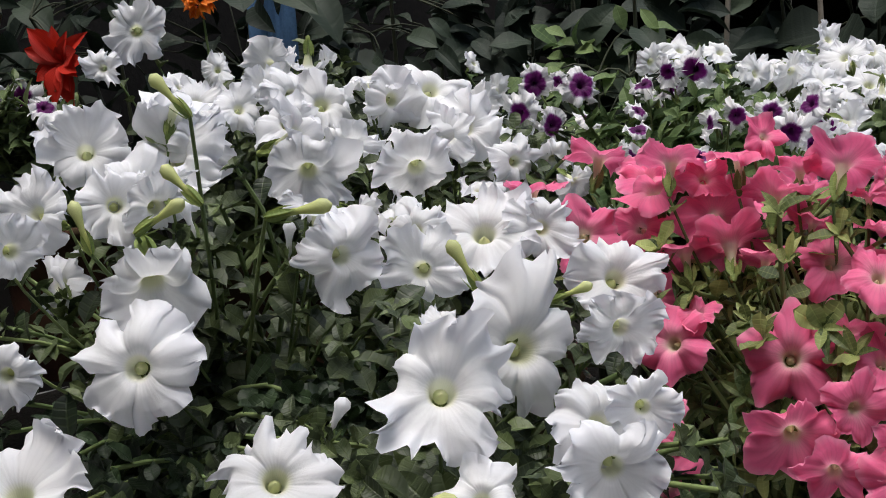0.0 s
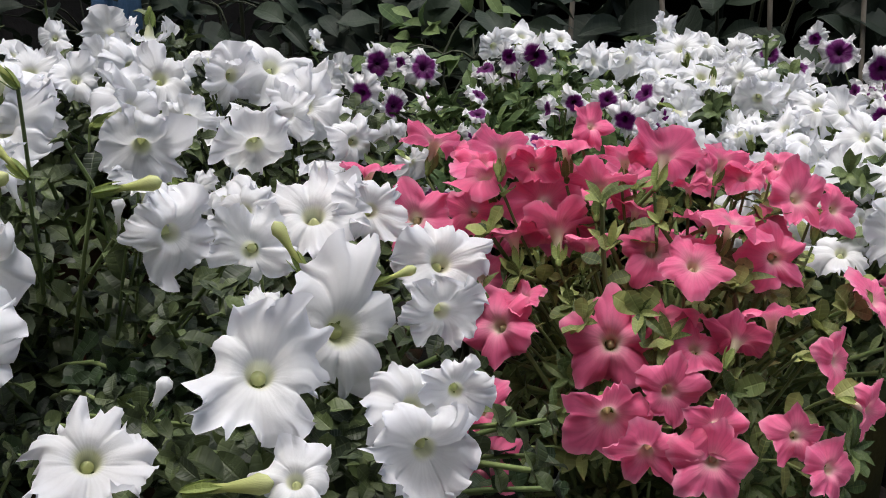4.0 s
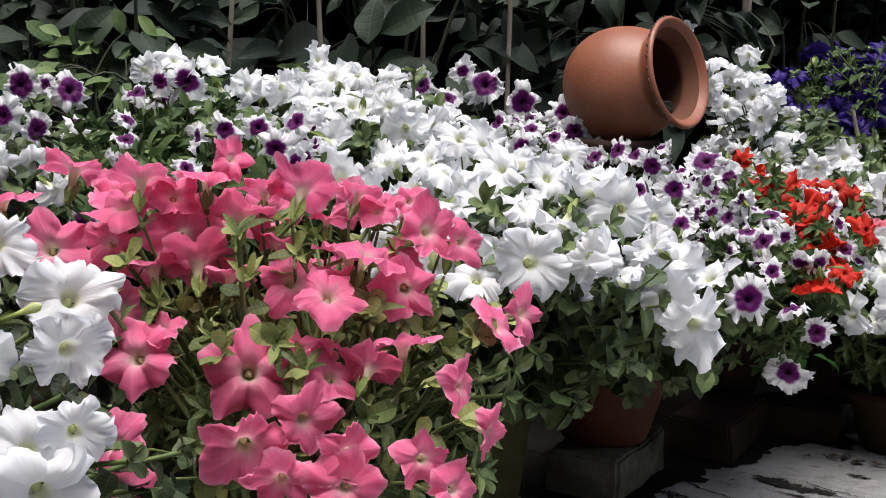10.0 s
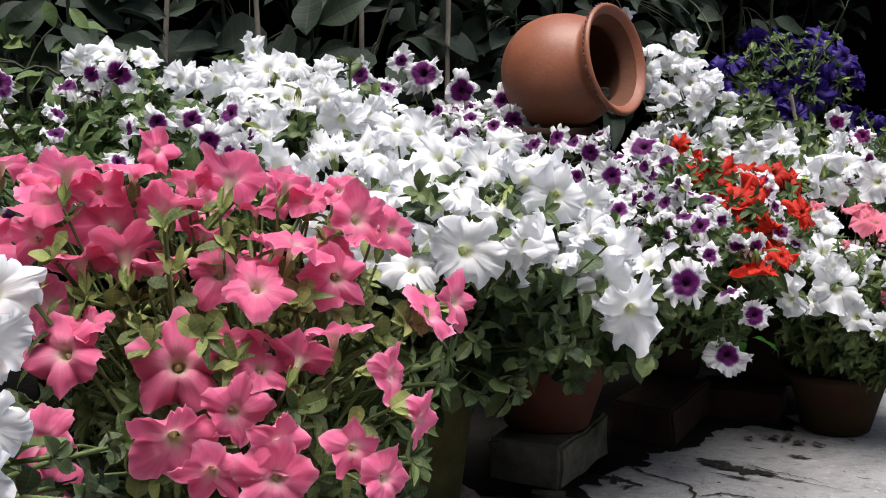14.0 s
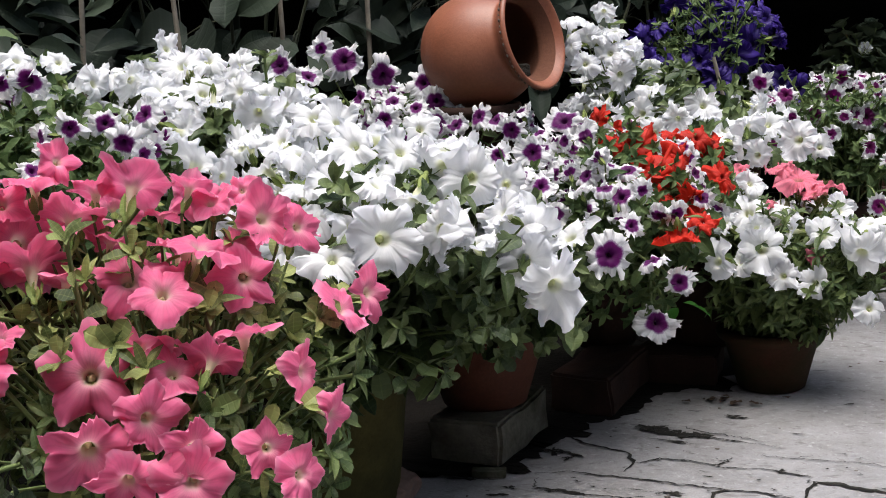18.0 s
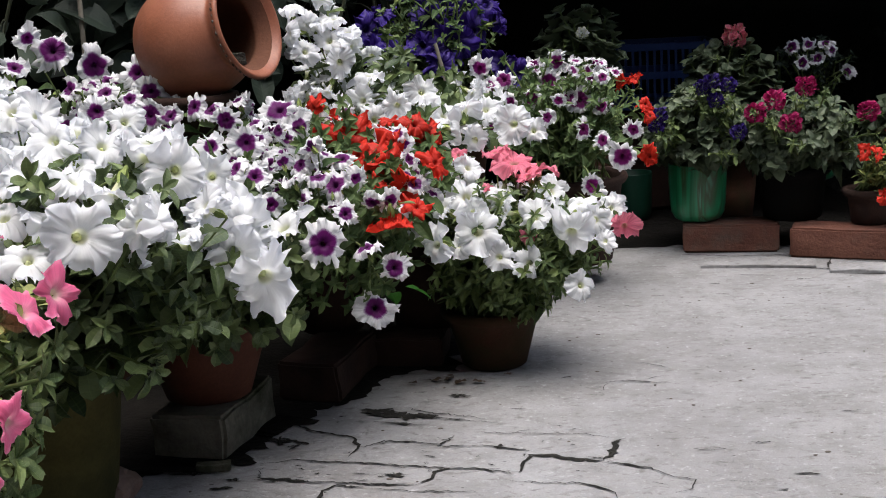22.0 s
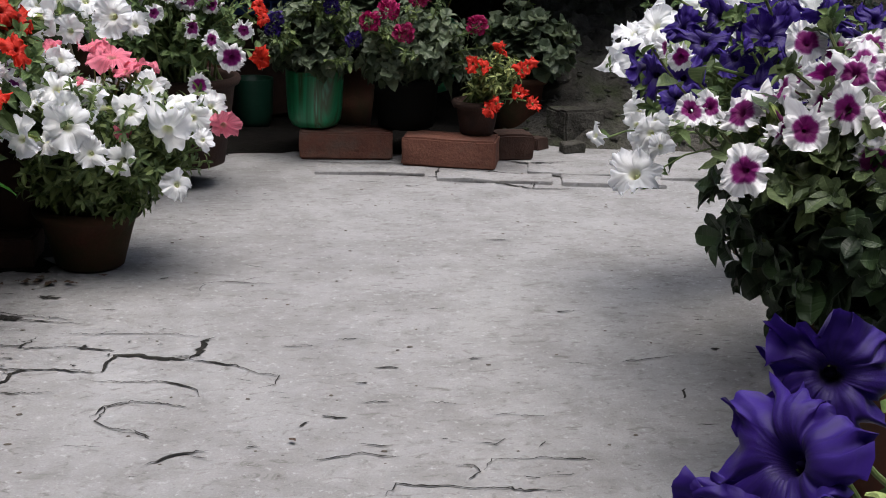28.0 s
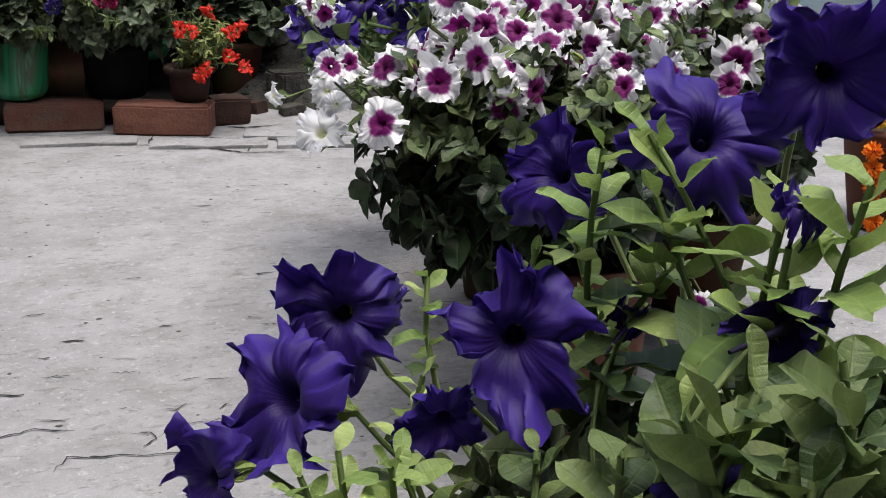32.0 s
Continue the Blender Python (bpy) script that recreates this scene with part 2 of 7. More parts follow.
# near-black base colour stands in for the deep shade at the back
SHADE_WALL = plain_material("shade-black wall", (0.010, 0.010, 0.009), (0.022, 0.020, 0.018), 3.0, 0.95, 0.5, 0.01, 60.0, 0.1)
DARK_STEM = leaf_material("dull woody stem", (0.020, 0.026, 0.012), (0.055, 0.062, 0.034), 0.05)
STAKE = plain_material("grey cane", (0.16, 0.14, 0.11), (0.28, 0.25, 0.20), 20.0, 0.85, 0.3, 0.002)


# ---- mesh helpers ----
class Soup:
    """Collects transformed copies of small templates and makes one mesh of them."""

    def __init__(self):
        self.verts, self.faces, self.uvs, self.slots, self.count = [], [], [], [], 0

    def add(self, template, matrix, slot=0):
        v, f, uv = template
        m = np.array(matrix)
        self.verts.append(v @ m[:3, :3].T + m[:3, 3])
        self.faces.append(f + self.count)
        self.uvs.append(uv)
        self.slots.append(np.full(len(f), slot))
        self.count += len(v)

    def mesh(self, name, *materials):
        v, f, uv = np.concatenate(self.verts), np.concatenate(self.faces), np.concatenate(self.uvs)
        return quads(name, v, f, uv, np.concatenate(self.slots), materials)


def quads(name, v, f, uv, slots, materials):
    me = bpy.data.meshes.new(name)
    me.vertices.add(len(v))
    me.vertices.foreach_set("co", np.ascontiguousarray(v, dtype=np.float32).ravel())
    me.loops.add(f.size)
    me.loops.foreach_set("vertex_index", f.ravel().astype(np.int32))
    me.polygons.add(len(f))
    me.polygons.foreach_set("loop_start", np.arange(0, f.size, 4, dtype=np.int32))
    me.polygons.foreach_set("material_index", np.asarray(slots, dtype=np.int32))
    me.polygons.foreach_set("use_smooth", np.ones(len(f), dtype=bool))
    layer = me.uv_layers.new(name="UVMap")
    layer.data.foreach_set("uv", np.ascontiguousarray(uv[f.ravel()], dtype=np.float32).ravel())
    for material in materials:
        me.materials.append(material)
    me.update(calc_edges=True)
    me.validate()
    return me


def grid_faces(rows, cols, wrap=False):
    """Quads of a grid of rows x cols vertices; wrap closes each row."""
    out = []
    for i in range(rows - 1):
        for j in range(cols if wrap else cols - 1):
            k = (j + 1) % cols
            out.append((i * cols + j, i * cols + k, (i + 1) * cols + k, (i + 1) * cols + j))
    return np.array(out)


def leaf_template(width=0.5, point=1.0, fold=0.12, droop=0.25, rows=6, wave=0.0, seed=0, peak=1.0, blunt=0.8):
    """A leaf of length 1 along +y, upper side to +z."""
    rng = np.random.default_rng(seed)
    v, uv = [], []
    phase = rng.uniform(0, 6)
    for i in range(rows):
        s = i / (rows - 1)
        half = 0.5 * width * (math.sin(math.pi * min(1, s * 0.97 + 0.03) ** ((0.75 + 0.25 * point) * peak)) ** blunt + 0.03)
        if i == rows - 1:
            half = 0.01 if blunt > 0.7 else half * 0.4
        for side in (-1, -0.5, 0, 0.5, 1):
            z = fold * abs(side) * half * 2 - droop * s * s + wave * math.sin(s * 9 + phase + side * 2) * abs(side)
            v.append((side * half, s, z))
            uv.append((0.5 + side * 0.5, s))
    return np.array(v), grid_faces(rows, 5), np.array(uv)


LEAVES = [leaf_template(0.46, 1.0, 0.15 + 0.1 * k, 0.12 + 0.14 * k, 7, 0.02 + 0.012 * k, k, 1.25) for k in range(4)]
BROAD = [leaf_template(0.58, 0.8, 0.10 + 0.05 * k, 0.15 + 0.13 * k, 7, 0.03, 10 + k, 1.3) for k in range(5)]
ROUND = [leaf_template(1.05, 0.55, 0.12, 0.12 + 0.08 * k, 6, 0.05, 30 + k) for k in range(3)]
OBOVATE = [leaf_template(0.62, 0.9, 0.08 + 0.06 * k, 0.08 + 0.12 * k, 9, 0.05, 60 + k, 1.55, 0.5) for k in range(5)]
LONG = [leaf_template(0.34, 1.1, 0.2, 0.1 + 0.2 * k, 6, 0.02, 20 + k) for k in range(4)]


def frame_along(direction, up=(0, 0, 1), roll=0.0):
    """A turn that takes +y to the direction and +z as near to up as it can."""
    y = Vector(direction).normalized()
    x = y.cross(Vector(up))
    if x.length < 1e-4:
        x = Vector((1, 0, 0))
    x.normalize()
    z = x.cross(y)
    return Matrix((x, y, z)).transposed().to_4x4() @ Matrix.Rotation(roll, 4, "Y")


def curve_points(a, b, lift, steps):
    """Points on a bow from a to b whose middle is moved by lift."""
    a, b, lift = Vector(a), Vector(b), Vector(lift)
    c = (a + b) / 2 + lift
    return [a * (1 - s) ** 2 + c * 2 * s * (1 - s) + b * s * s for s in (k / (steps - 1) for k in range(steps))]


def add_tube(soup, points, r0, r1, sides=5, slot=0):
    v, uv = [], []
    for i, p in enumerate(points):
        s = i / (len(points) - 1)
        d = (points[min(i + 1, len(points) - 1)] - points[max(i - 1, 0)]).normalized()
        x = d.cross(Vector((0.3, 0.2, 1))).normalized()
        y = d.cross(x)
        r = r0 + (r1 - r0) * s
        for k in range(sides):
            a = math.tau * k / sides
            v.append(p + (x * math.cos(a) + y * math.sin(a)) * r)
            uv.append((0.1 + 0.8 * k / sides, s))
    soup.add((np.array([tuple(p) for p in v]), grid_faces(len(points), sides, True), np.array(uv)), np.eye(4), slot)


def lathe(profile, segments=40, wobble=0.0, seed=0):
    """Verts, faces and coordinates of a turned shape from (radius, height) pairs."""
    rng = np.random.default_rng(seed)
    ph = rng.uniform(0, 6, 4)
    v, uv = [], []
    for i, (r, z) in enumerate(profile):
        for k in range(segments):
            a = math.tau * k / segments
            rr = r * (1 + wobble * (math.sin(2 * a + ph[0]) + 0.6 * math.sin(5 * a + ph[1] + z * 20)))
            v.append((rr * math.cos(a), rr * math.sin(a), z + wobble * 0.5 * r * math.sin(3 * a + ph[2])))
            uv.append((k / segments, i / len(profile)))
    return np.array(v), grid_faces(len(profile), segments, True), np.array(uv)


def mesh_of(name, template, *materials):
    v, f, uv = template
    return quads(name, v, f, uv, np.zeros(len(f)), materials)


def part(name, data, parent, matrix=None, label="", kind=""):
    """Links a mesh as one object under a thing or a part; matrix is its place in the world."""
    ob = new(name, data)
    ob.parent = parent
    ob.matrix_parent_inverse = world_of(parent).inverted()
    if matrix is not None:
        ob.matrix_basis = matrix
    return tagged(ob, label, "", "", kind)


def world_of(ob):
    m = ob.matrix_parent_inverse @ ob.matrix_basis
    return world_of(ob.parent) @ m if ob.parent else ob.matrix_basis.copy()


def thing(name, place, label, category, group="", kind=""):
    root = new(name)
    root.empty_display_size = 0.05
    root.matrix_basis = Matrix.Translation(place)
    return tagged(root, label, category, group, kind)


def rough_box(sx, sy, sz, seed=0, chip=0.004, cuts=3):
    """A box standing on z = 0 with worn edges and uneven faces."""
    bm = bmesh.new()
    bmesh.ops.create_cube(bm, size=1)
    for v in bm.verts:
        v.co = Vector((v.co.x * sx, v.co.y * sy, (v.co.z + 0.5) * sz))
    bmesh.ops.bevel(bm, geom=list(bm.edges), offset=min(sx, sy, sz) * 0.07, segments=2, affect="EDGES")
    bmesh.ops.subdivide_edges(bm, edges=[e for e in bm.edges if e.calc_length() > min(sx, sy, sz) * 0.5], cuts=cuts, use_grid_fill=True)
    for v in bm.verts:
        n = noise.noise_vector(v.co * 22 + Vector((seed * 3.1, seed, 0)))
        v.co += n * chip
        v.co.z = max(v.co.z, 0.0)
    me = bpy.data.meshes.new("brick")
    bm.to_mesh(me)
    bm.free()
    return me


# ---- flowers ----
def petunia_flower(seed, segments=80, steps=12, star=False, notch=0.1, bend=0.45, vary=0.5, ruffle=0.06, serrate=0.02, flop=0.12, plait=0.02, cup=0.12, mouth=0.14, deep=1.05, flare=0.35):
    """A trumpet flower of outer radius 1 that opens to +z, its throat below the origin.
    Five lobes, each creased along its rib and bent back by its own amount; the margin is crinkled."""
    rng = np.random.default_rng(seed)
    shift = Vector(rng.uniform(-50, 50, 3))
    lobe_bend = bend + rng.normal(0, vary, 5)
    lobe_long = 1 + rng.normal(0, 0.06, 5)
    lobe_cup = cup + rng.normal(0, 0.12, 5)
    ph = rng.uniform(0, math.tau)
    fold = rng.choice([0.0, 0.0, 0.12, 0.3]) * vary * 1.6
    tube = [(0.055, -deep), (0.065, -deep * 0.82), (mouth * 0.55, -deep * 0.62), (mouth * 0.75, -deep * 0.44), (mouth, -0.24)]
    points, uv = [], []
    for r, z in tube:
        for k in range(segments):
            a = math.tau * k / segments
            points.append((r * math.cos(a), r * math.sin(a), z))
            uv.append((r * 0.9, k / segments))
    columns = []
    for k in range(segments):
        a = math.tau * k / segments
        lobe = a / math.tau * 5
        n0 = int(lobe) % 5
        s = lobe - int(lobe)
        w = 0.5 - 0.5 * math.cos(math.pi * s)
        off = 1 - abs(2 * s - 1)
        ring = Vector((math.cos(a), math.sin(a), 0))
        w = 0.5 - 0.5 * math.cos(math.pi * w)
        tilt = lobe_bend[n0] * (1 - w) + lobe_bend[(n0 + 1) % 5] * w
        hollow = (lobe_cup[n0] * (1 - w) + lobe_cup[(n0 + 1) % 5] * w) * off * off
        reach = lobe_long[n0] * (1 - w) + lobe_long[(n0 + 1) % 5] * w
        if star:
            reach *= 1 - notch * off ** 1.1 + 0.06 * max(0.0, 1 - off * 3) ** 1.5
        else:
            reach *= 1 - notch * (0.3 * off ** 3 + 0.7 * math.exp(-((1 - off) / 0.13) ** 2))
        reach *= 1 + serrate * (1.2 * noise.noise(ring * 5 + shift) + noise.noise(ring * 12 + shift) + 0.9 * noise.noise(ring * 24 + shift))
        r, z, column = mouth, -0.24, []
        for i in range(1, steps + 1):
            u = i / steps
            slope = radians(66) * max(0.0, 1 - u / flare) + radians(9) - tilt * max(0.0, u - 0.3) ** 1.4 * 2.0
            r += math.cos(slope) * reach / steps * 0.93
            z += math.sin(slope) * reach / steps * 0.93
            depth = Vector((0, 0, u * 0.8))
            wave = 2.0 * u * noise.noise(ring * 1.9 + shift * 1.3 + depth) + 1.3 * u ** 3 * noise.noise(ring * 4.0 + shift * 1.7 + depth)
            wave += 1.3 * u ** 5 * (noise.noise(ring * 8 + shift * 0.7) + 0.7 * noise.noise(ring * 16 + shift * 0.4))
            wave = ruffle * u * wave * 1.25 + plait * u * (abs(math.sin(2.5 * a)) - 0.6) - hollow * u * u
            rr, zz = r - math.sin(slope) * wave, z + math.cos(slope) * wave
            aa = a + ruffle * 1.3 * u * u * noise.noise(ring * 6.5 + shift * 2.1)
            q = ring * u
            p = Vector((rr * math.cos(aa), rr * math.sin(aa), zz))
            p += noise.noise_vector(q * 1.3 + shift) * (flop * u) + noise.noise_vector(q * 3.0 + shift) * (flop * 0.55 * u * u)
            p.z -= fold * u * abs(q.x * math.cos(ph) + q.y * math.sin(ph))
            column.append(p)
        columns.append(column)
    wide = sorted(math.hypot(c[-1].x, c[-1].y) for c in columns)[int(segments * 0.85)]
    for i in range(steps):
        grow = 1 + (1 / max(wide, 0.7) - 1) * ((i + 1) / steps)
        for k in range(segments):
            p = columns[k][i]
            points.append((p.x * grow, p.y * grow, p.z))
            uv.append((mouth + (1 - mouth) * (i + 1) / steps, k / segments))
    soup = Soup()
    soup.add((np.array(points), grid_faces(len(tube) + steps, segments, True), np.array(uv)), np.eye(4), 0)
    tip, f, tuv = lathe([(0.001, -0.25), (mouth * 0.25, -0.30), (mouth * 0.6, -0.43)], 12)
    soup.add((tip, f, tuv * 0 + np.array((0.06, 0.5))), np.eye(4), 0)
    return soup


def calyx_mesh(deep):
    """Five pointed sepals round the foot of a flower."""
    soup = Soup()
    for k in range(5):
        a = math.tau * k / 5 + 0.3
        way = Vector((math.cos(a) * 0.35, math.sin(a) * 0.35, 1.0))
        m = Matrix.Translation((math.cos(a) * 0.05, math.sin(a) * 0.05, -deep - 0.05)) @ frame_along(way, (math.cos(a), math.sin(a), 0.0)) @ Matrix.Diagonal((0.6, 0.62, 0.6, 1))
        soup.add(LONG[k % 4], m, 0)
    soup.add(lathe([(0.03, -deep - 0.15), (0.075, -deep - 0.1), (0.085, -deep + 0.05), (0.07, -deep + 0.13)], 8), np.eye(4), 0)
    return soup.mesh("calyx", CALYX_GREEN)


def bud_soup(seed):
    """A closed bud of length 1 along +z with its calyx."""
    soup = Soup()
    prof = [(0.05, 0.0), (0.08, 0.2), (0.07, 0.5), (0.12, 0.72), (0.17, 0.85), (0.13, 0.96), (0.02, 1.02)]
    v, f, uv = lathe(prof, 10, 0.08, seed)
    soup.add((v, f, np.column_stack([np.full(len(v), 0.22) + v[:, 2] * 0.5, uv[:, 0]])), np.eye(4), 0)
    for k in range(5):
        a = math.tau * k / 5
        m = Matrix.Translation((math.cos(a) * 0.05, math.sin(a) * 0.05, -0.03)) @ frame_along((math.cos(a) * 0.5, math.sin(a) * 0.5, 1), (math.cos(a), math.sin(a), 0)) @ Matrix.Diagonal((0.4, 0.45, 0.4, 1))
        soup.add(LONG[k % 4], m, 1)
    return soup


def flower_set(name, petal, count=12, **shape):
    return [petunia_flower(100 * len(name) + k, **shape).mesh(name, petal) for k in range(count)]


KINDS = {
    "white": flower_set("white_flower", WHITE, 32, notch=0.17, bend=0.62, vary=0.78, ruffle=0.155, serrate=0.02, flop=0.23, cup=0.16, mouth=0.17, flare=0.42, segments=110),
    "pink": flower_set("pink_flower", PINK, 22, star=True, notch=0.36, bend=0.2, vary=0.45, ruffle=0.07, serrate=0.025, flop=0.17, plait=0.04, cup=0.08, mouth=0.15, deep=1.0, flare=0.5, segments=80),
    "purple": flower_set("picotee_flower", PURPLE, 24, notch=0.12, bend=0.45, vary=0.65, ruffle=0.23, serrate=0.05, flop=0.18, mouth=0.12, segments=100),
    "mauve": flower_set("mauve_flower", MAUVE, 24, notch=0.12, bend=0.45, vary=0.65, ruffle=0.23, serrate=0.05, flop=0.18, mouth=0.12, segments=100),
    "blue": flower_set("violet_blue_flower", BLUE, 16, notch=0.30, bend=0.4, vary=0.85, ruffle=0.17, serrate=0.03, flop=0.34, plait=0.0, cup=-0.04, segments=120, steps=14, flare=0.45),
    "red": flower_set("scarlet_flower", RED, 10, notch=0.22, bend=0.2, vary=0.9, ruffle=0.20, serrate=0.04, flop=0.34, mouth=0.10),
    "soft_pink": flower_set("soft_pink_flower", SOFT_PINK, 8, notch=0.2, bend=0.3, vary=0.7, ruffle=0.14, serrate=0.03, flop=0.25),
}
CALYX = {k: calyx_mesh(1.0 if k == "pink" else 1.05) for k in KINDS}


def bloom(which, rng, root, m):
    """One open flower with its calyx."""
    flower = part("flower", KINDS[which][rng.integers(len(KINDS[which]))], root, m)
    part("calyx", CALYX[which], flower, m)
    return flower


BUDS = {k: bud_soup(7 + n).mesh("bud", m, STEM) for n, (k, m) in enumerate((("white", WHITE), ("pink", PINK), ("purple", PURPLE), ("mauve", MAUVE), ("blue", BLUE), ("red", RED), ("soft_pink", SOFT_PINK)))}


PALE_BUD = bud_soup(40).mesh("bud", petal_material("pale yellow-green bud", [(0.2, (0.40, 0.46, 0.12)), (0.5, (0.52, 0.56, 0.20)), (0.75, (0.66, 0.70, 0.36))], 0.02, 0.3, 0.15), CALYX_GREEN)


def facing(azimuth, height, roll=0.0):
    """A turn that takes +z to a compass way (degrees from +y to the left) and a height in degrees."""
    a, h = radians(azimuth), radians(height)
    way = Vector((-math.sin(a) * math.cos(h), math.cos(a) * math.cos(h), math.sin(h)))
    return way.to_track_quat("Z", "Y").to_matrix().to_4x4() @ Matrix.Rotation(roll, 4, "Z")


def plant_shoot(soup, rng, base, tip, leaf, templates, count, thick=0.0022, head=True, lift=None, spread=0.9, singles=None, rosette=(5, 0.3, 0.5), slot=0):
    """A stem from base to tip with leaves along its outer part and a rosette at its end."""
    base, tip = Vector(base), Vector(tip)
    run = (tip - base).length
    bow = lift if lift is not None else Vector((rng.normal(0, 0.1), rng.normal(0, 0.1), 0.18)) * run
    pts = curve_points(base, tip, bow, 7)
    add_tube(soup, pts, thick * 1.4, thick, 5, 1)
    for k in range(count):
        s = 0.30 + 0.70 * (k + rng.uniform(0, 0.8)) / count
        s = min(s, 1.0)
        i = min(5, int(s * 6))
        p = pts[i].lerp(pts[i + 1], s * 6 - i)
        d = (pts[i + 1] - pts[i]).normalized()
        a = k * 2.4 + rng.uniform(-0.5, 0.5)
        side = d.cross(Vector((0, 0, 1)))
        side = side.normalized() if side.length > 0.05 else Vector((1, 0, 0))
        across = side * math.cos(a) + d.cross(side) * math.sin(a)
        way = across * spread + d * rng.uniform(0.2, 0.9) + Vector((0, 0, rng.uniform(-0.25, 0.3)))
        size = leaf * rng.uniform(0.6, 1.2) * (1.1 - 0.45 * s)
        m = Matrix.Translation(p) @ frame_along(way, Vector((0, 0, 1)) + d * 0.4, rng.normal(0, 0.35)) @ Matrix.Diagonal((size, size, size, 1))
        which = rng.integers(len(templates))
        if singles is not None and s > 0.6 and k % 2 and len(singles) < 240:
            singles.append((which, m))
        else:
            soup.add(templates[which], m, slot)
    if head:
        d = (pts[-1] - pts[-2]).normalized()
        for k in range(rosette[0]):
            a = k * 1.26 + rng.uniform(0, 1)
            side = d.orthogonal().normalized()
            across = side * math.cos(a) + d.cross(side) * math.sin(a)
            size = leaf * rng.uniform(rosette[1], rosette[2])
            m = Matrix.Translation(pts[-1]) @ frame_along(across + d * rng.uniform(0.4, 1.4), d) @ Matrix.Diagonal((size, size, size, 1))
            soup.add(templates[rng.integers(len(templates))], m, slot)


def pot_mesh(name, r_top, r_bot, height, material, rim=0.018, wobble=0.004, seed=0):
    wall, lip = 0.010, 0.010
    prof = [(0.002, 0.0), (r_bot * 0.9, 0.0), (r_bot, 0.004), (r_bot + (r_top - r_bot) * 0.5, height * 0.5), (r_top - 0.004, height - rim - 0.003), (r_top + lip * 0.5, height - rim),
            (r_top + lip, height - rim * 0.5), (r_top + lip * 0.7, height), (r_top - wall * 0.4, height), (r_top - wall, height - 0.01), (r_top - wall - 0.004, height - 0.04), (0.002, height - 0.045)]
    return mesh_of(name, lathe(prof, 44, wobble, seed), material)


# this colour carries the shade that falls on a plant's lower leaves
LEAF_LOW_SHADE = leaf_material("shaded dark green leaf", (0.006, 0.015, 0.005), (0.034, 0.066, 0.021), 0.08, 0.5, 0.35)
SET_BLOOMS = []
# middle of the camera's path; loose blooms are thinned to fit this view
VIEW_POINT = Vector((0.15, 0.05, 0.71))


def crowds(p, d):
    """True where a loose bloom would stand before a set one in the camera's view."""
    for q, e in SET_BLOOMS:
        to, at = q - VIEW_POINT, p - VIEW_POINT
        s = at.dot(to) / to.length_squared
        if 0.3 < s < 0.99 and (at - to * s).length < d * 0.42 + e * 0.3 * s:
            return True
    return False


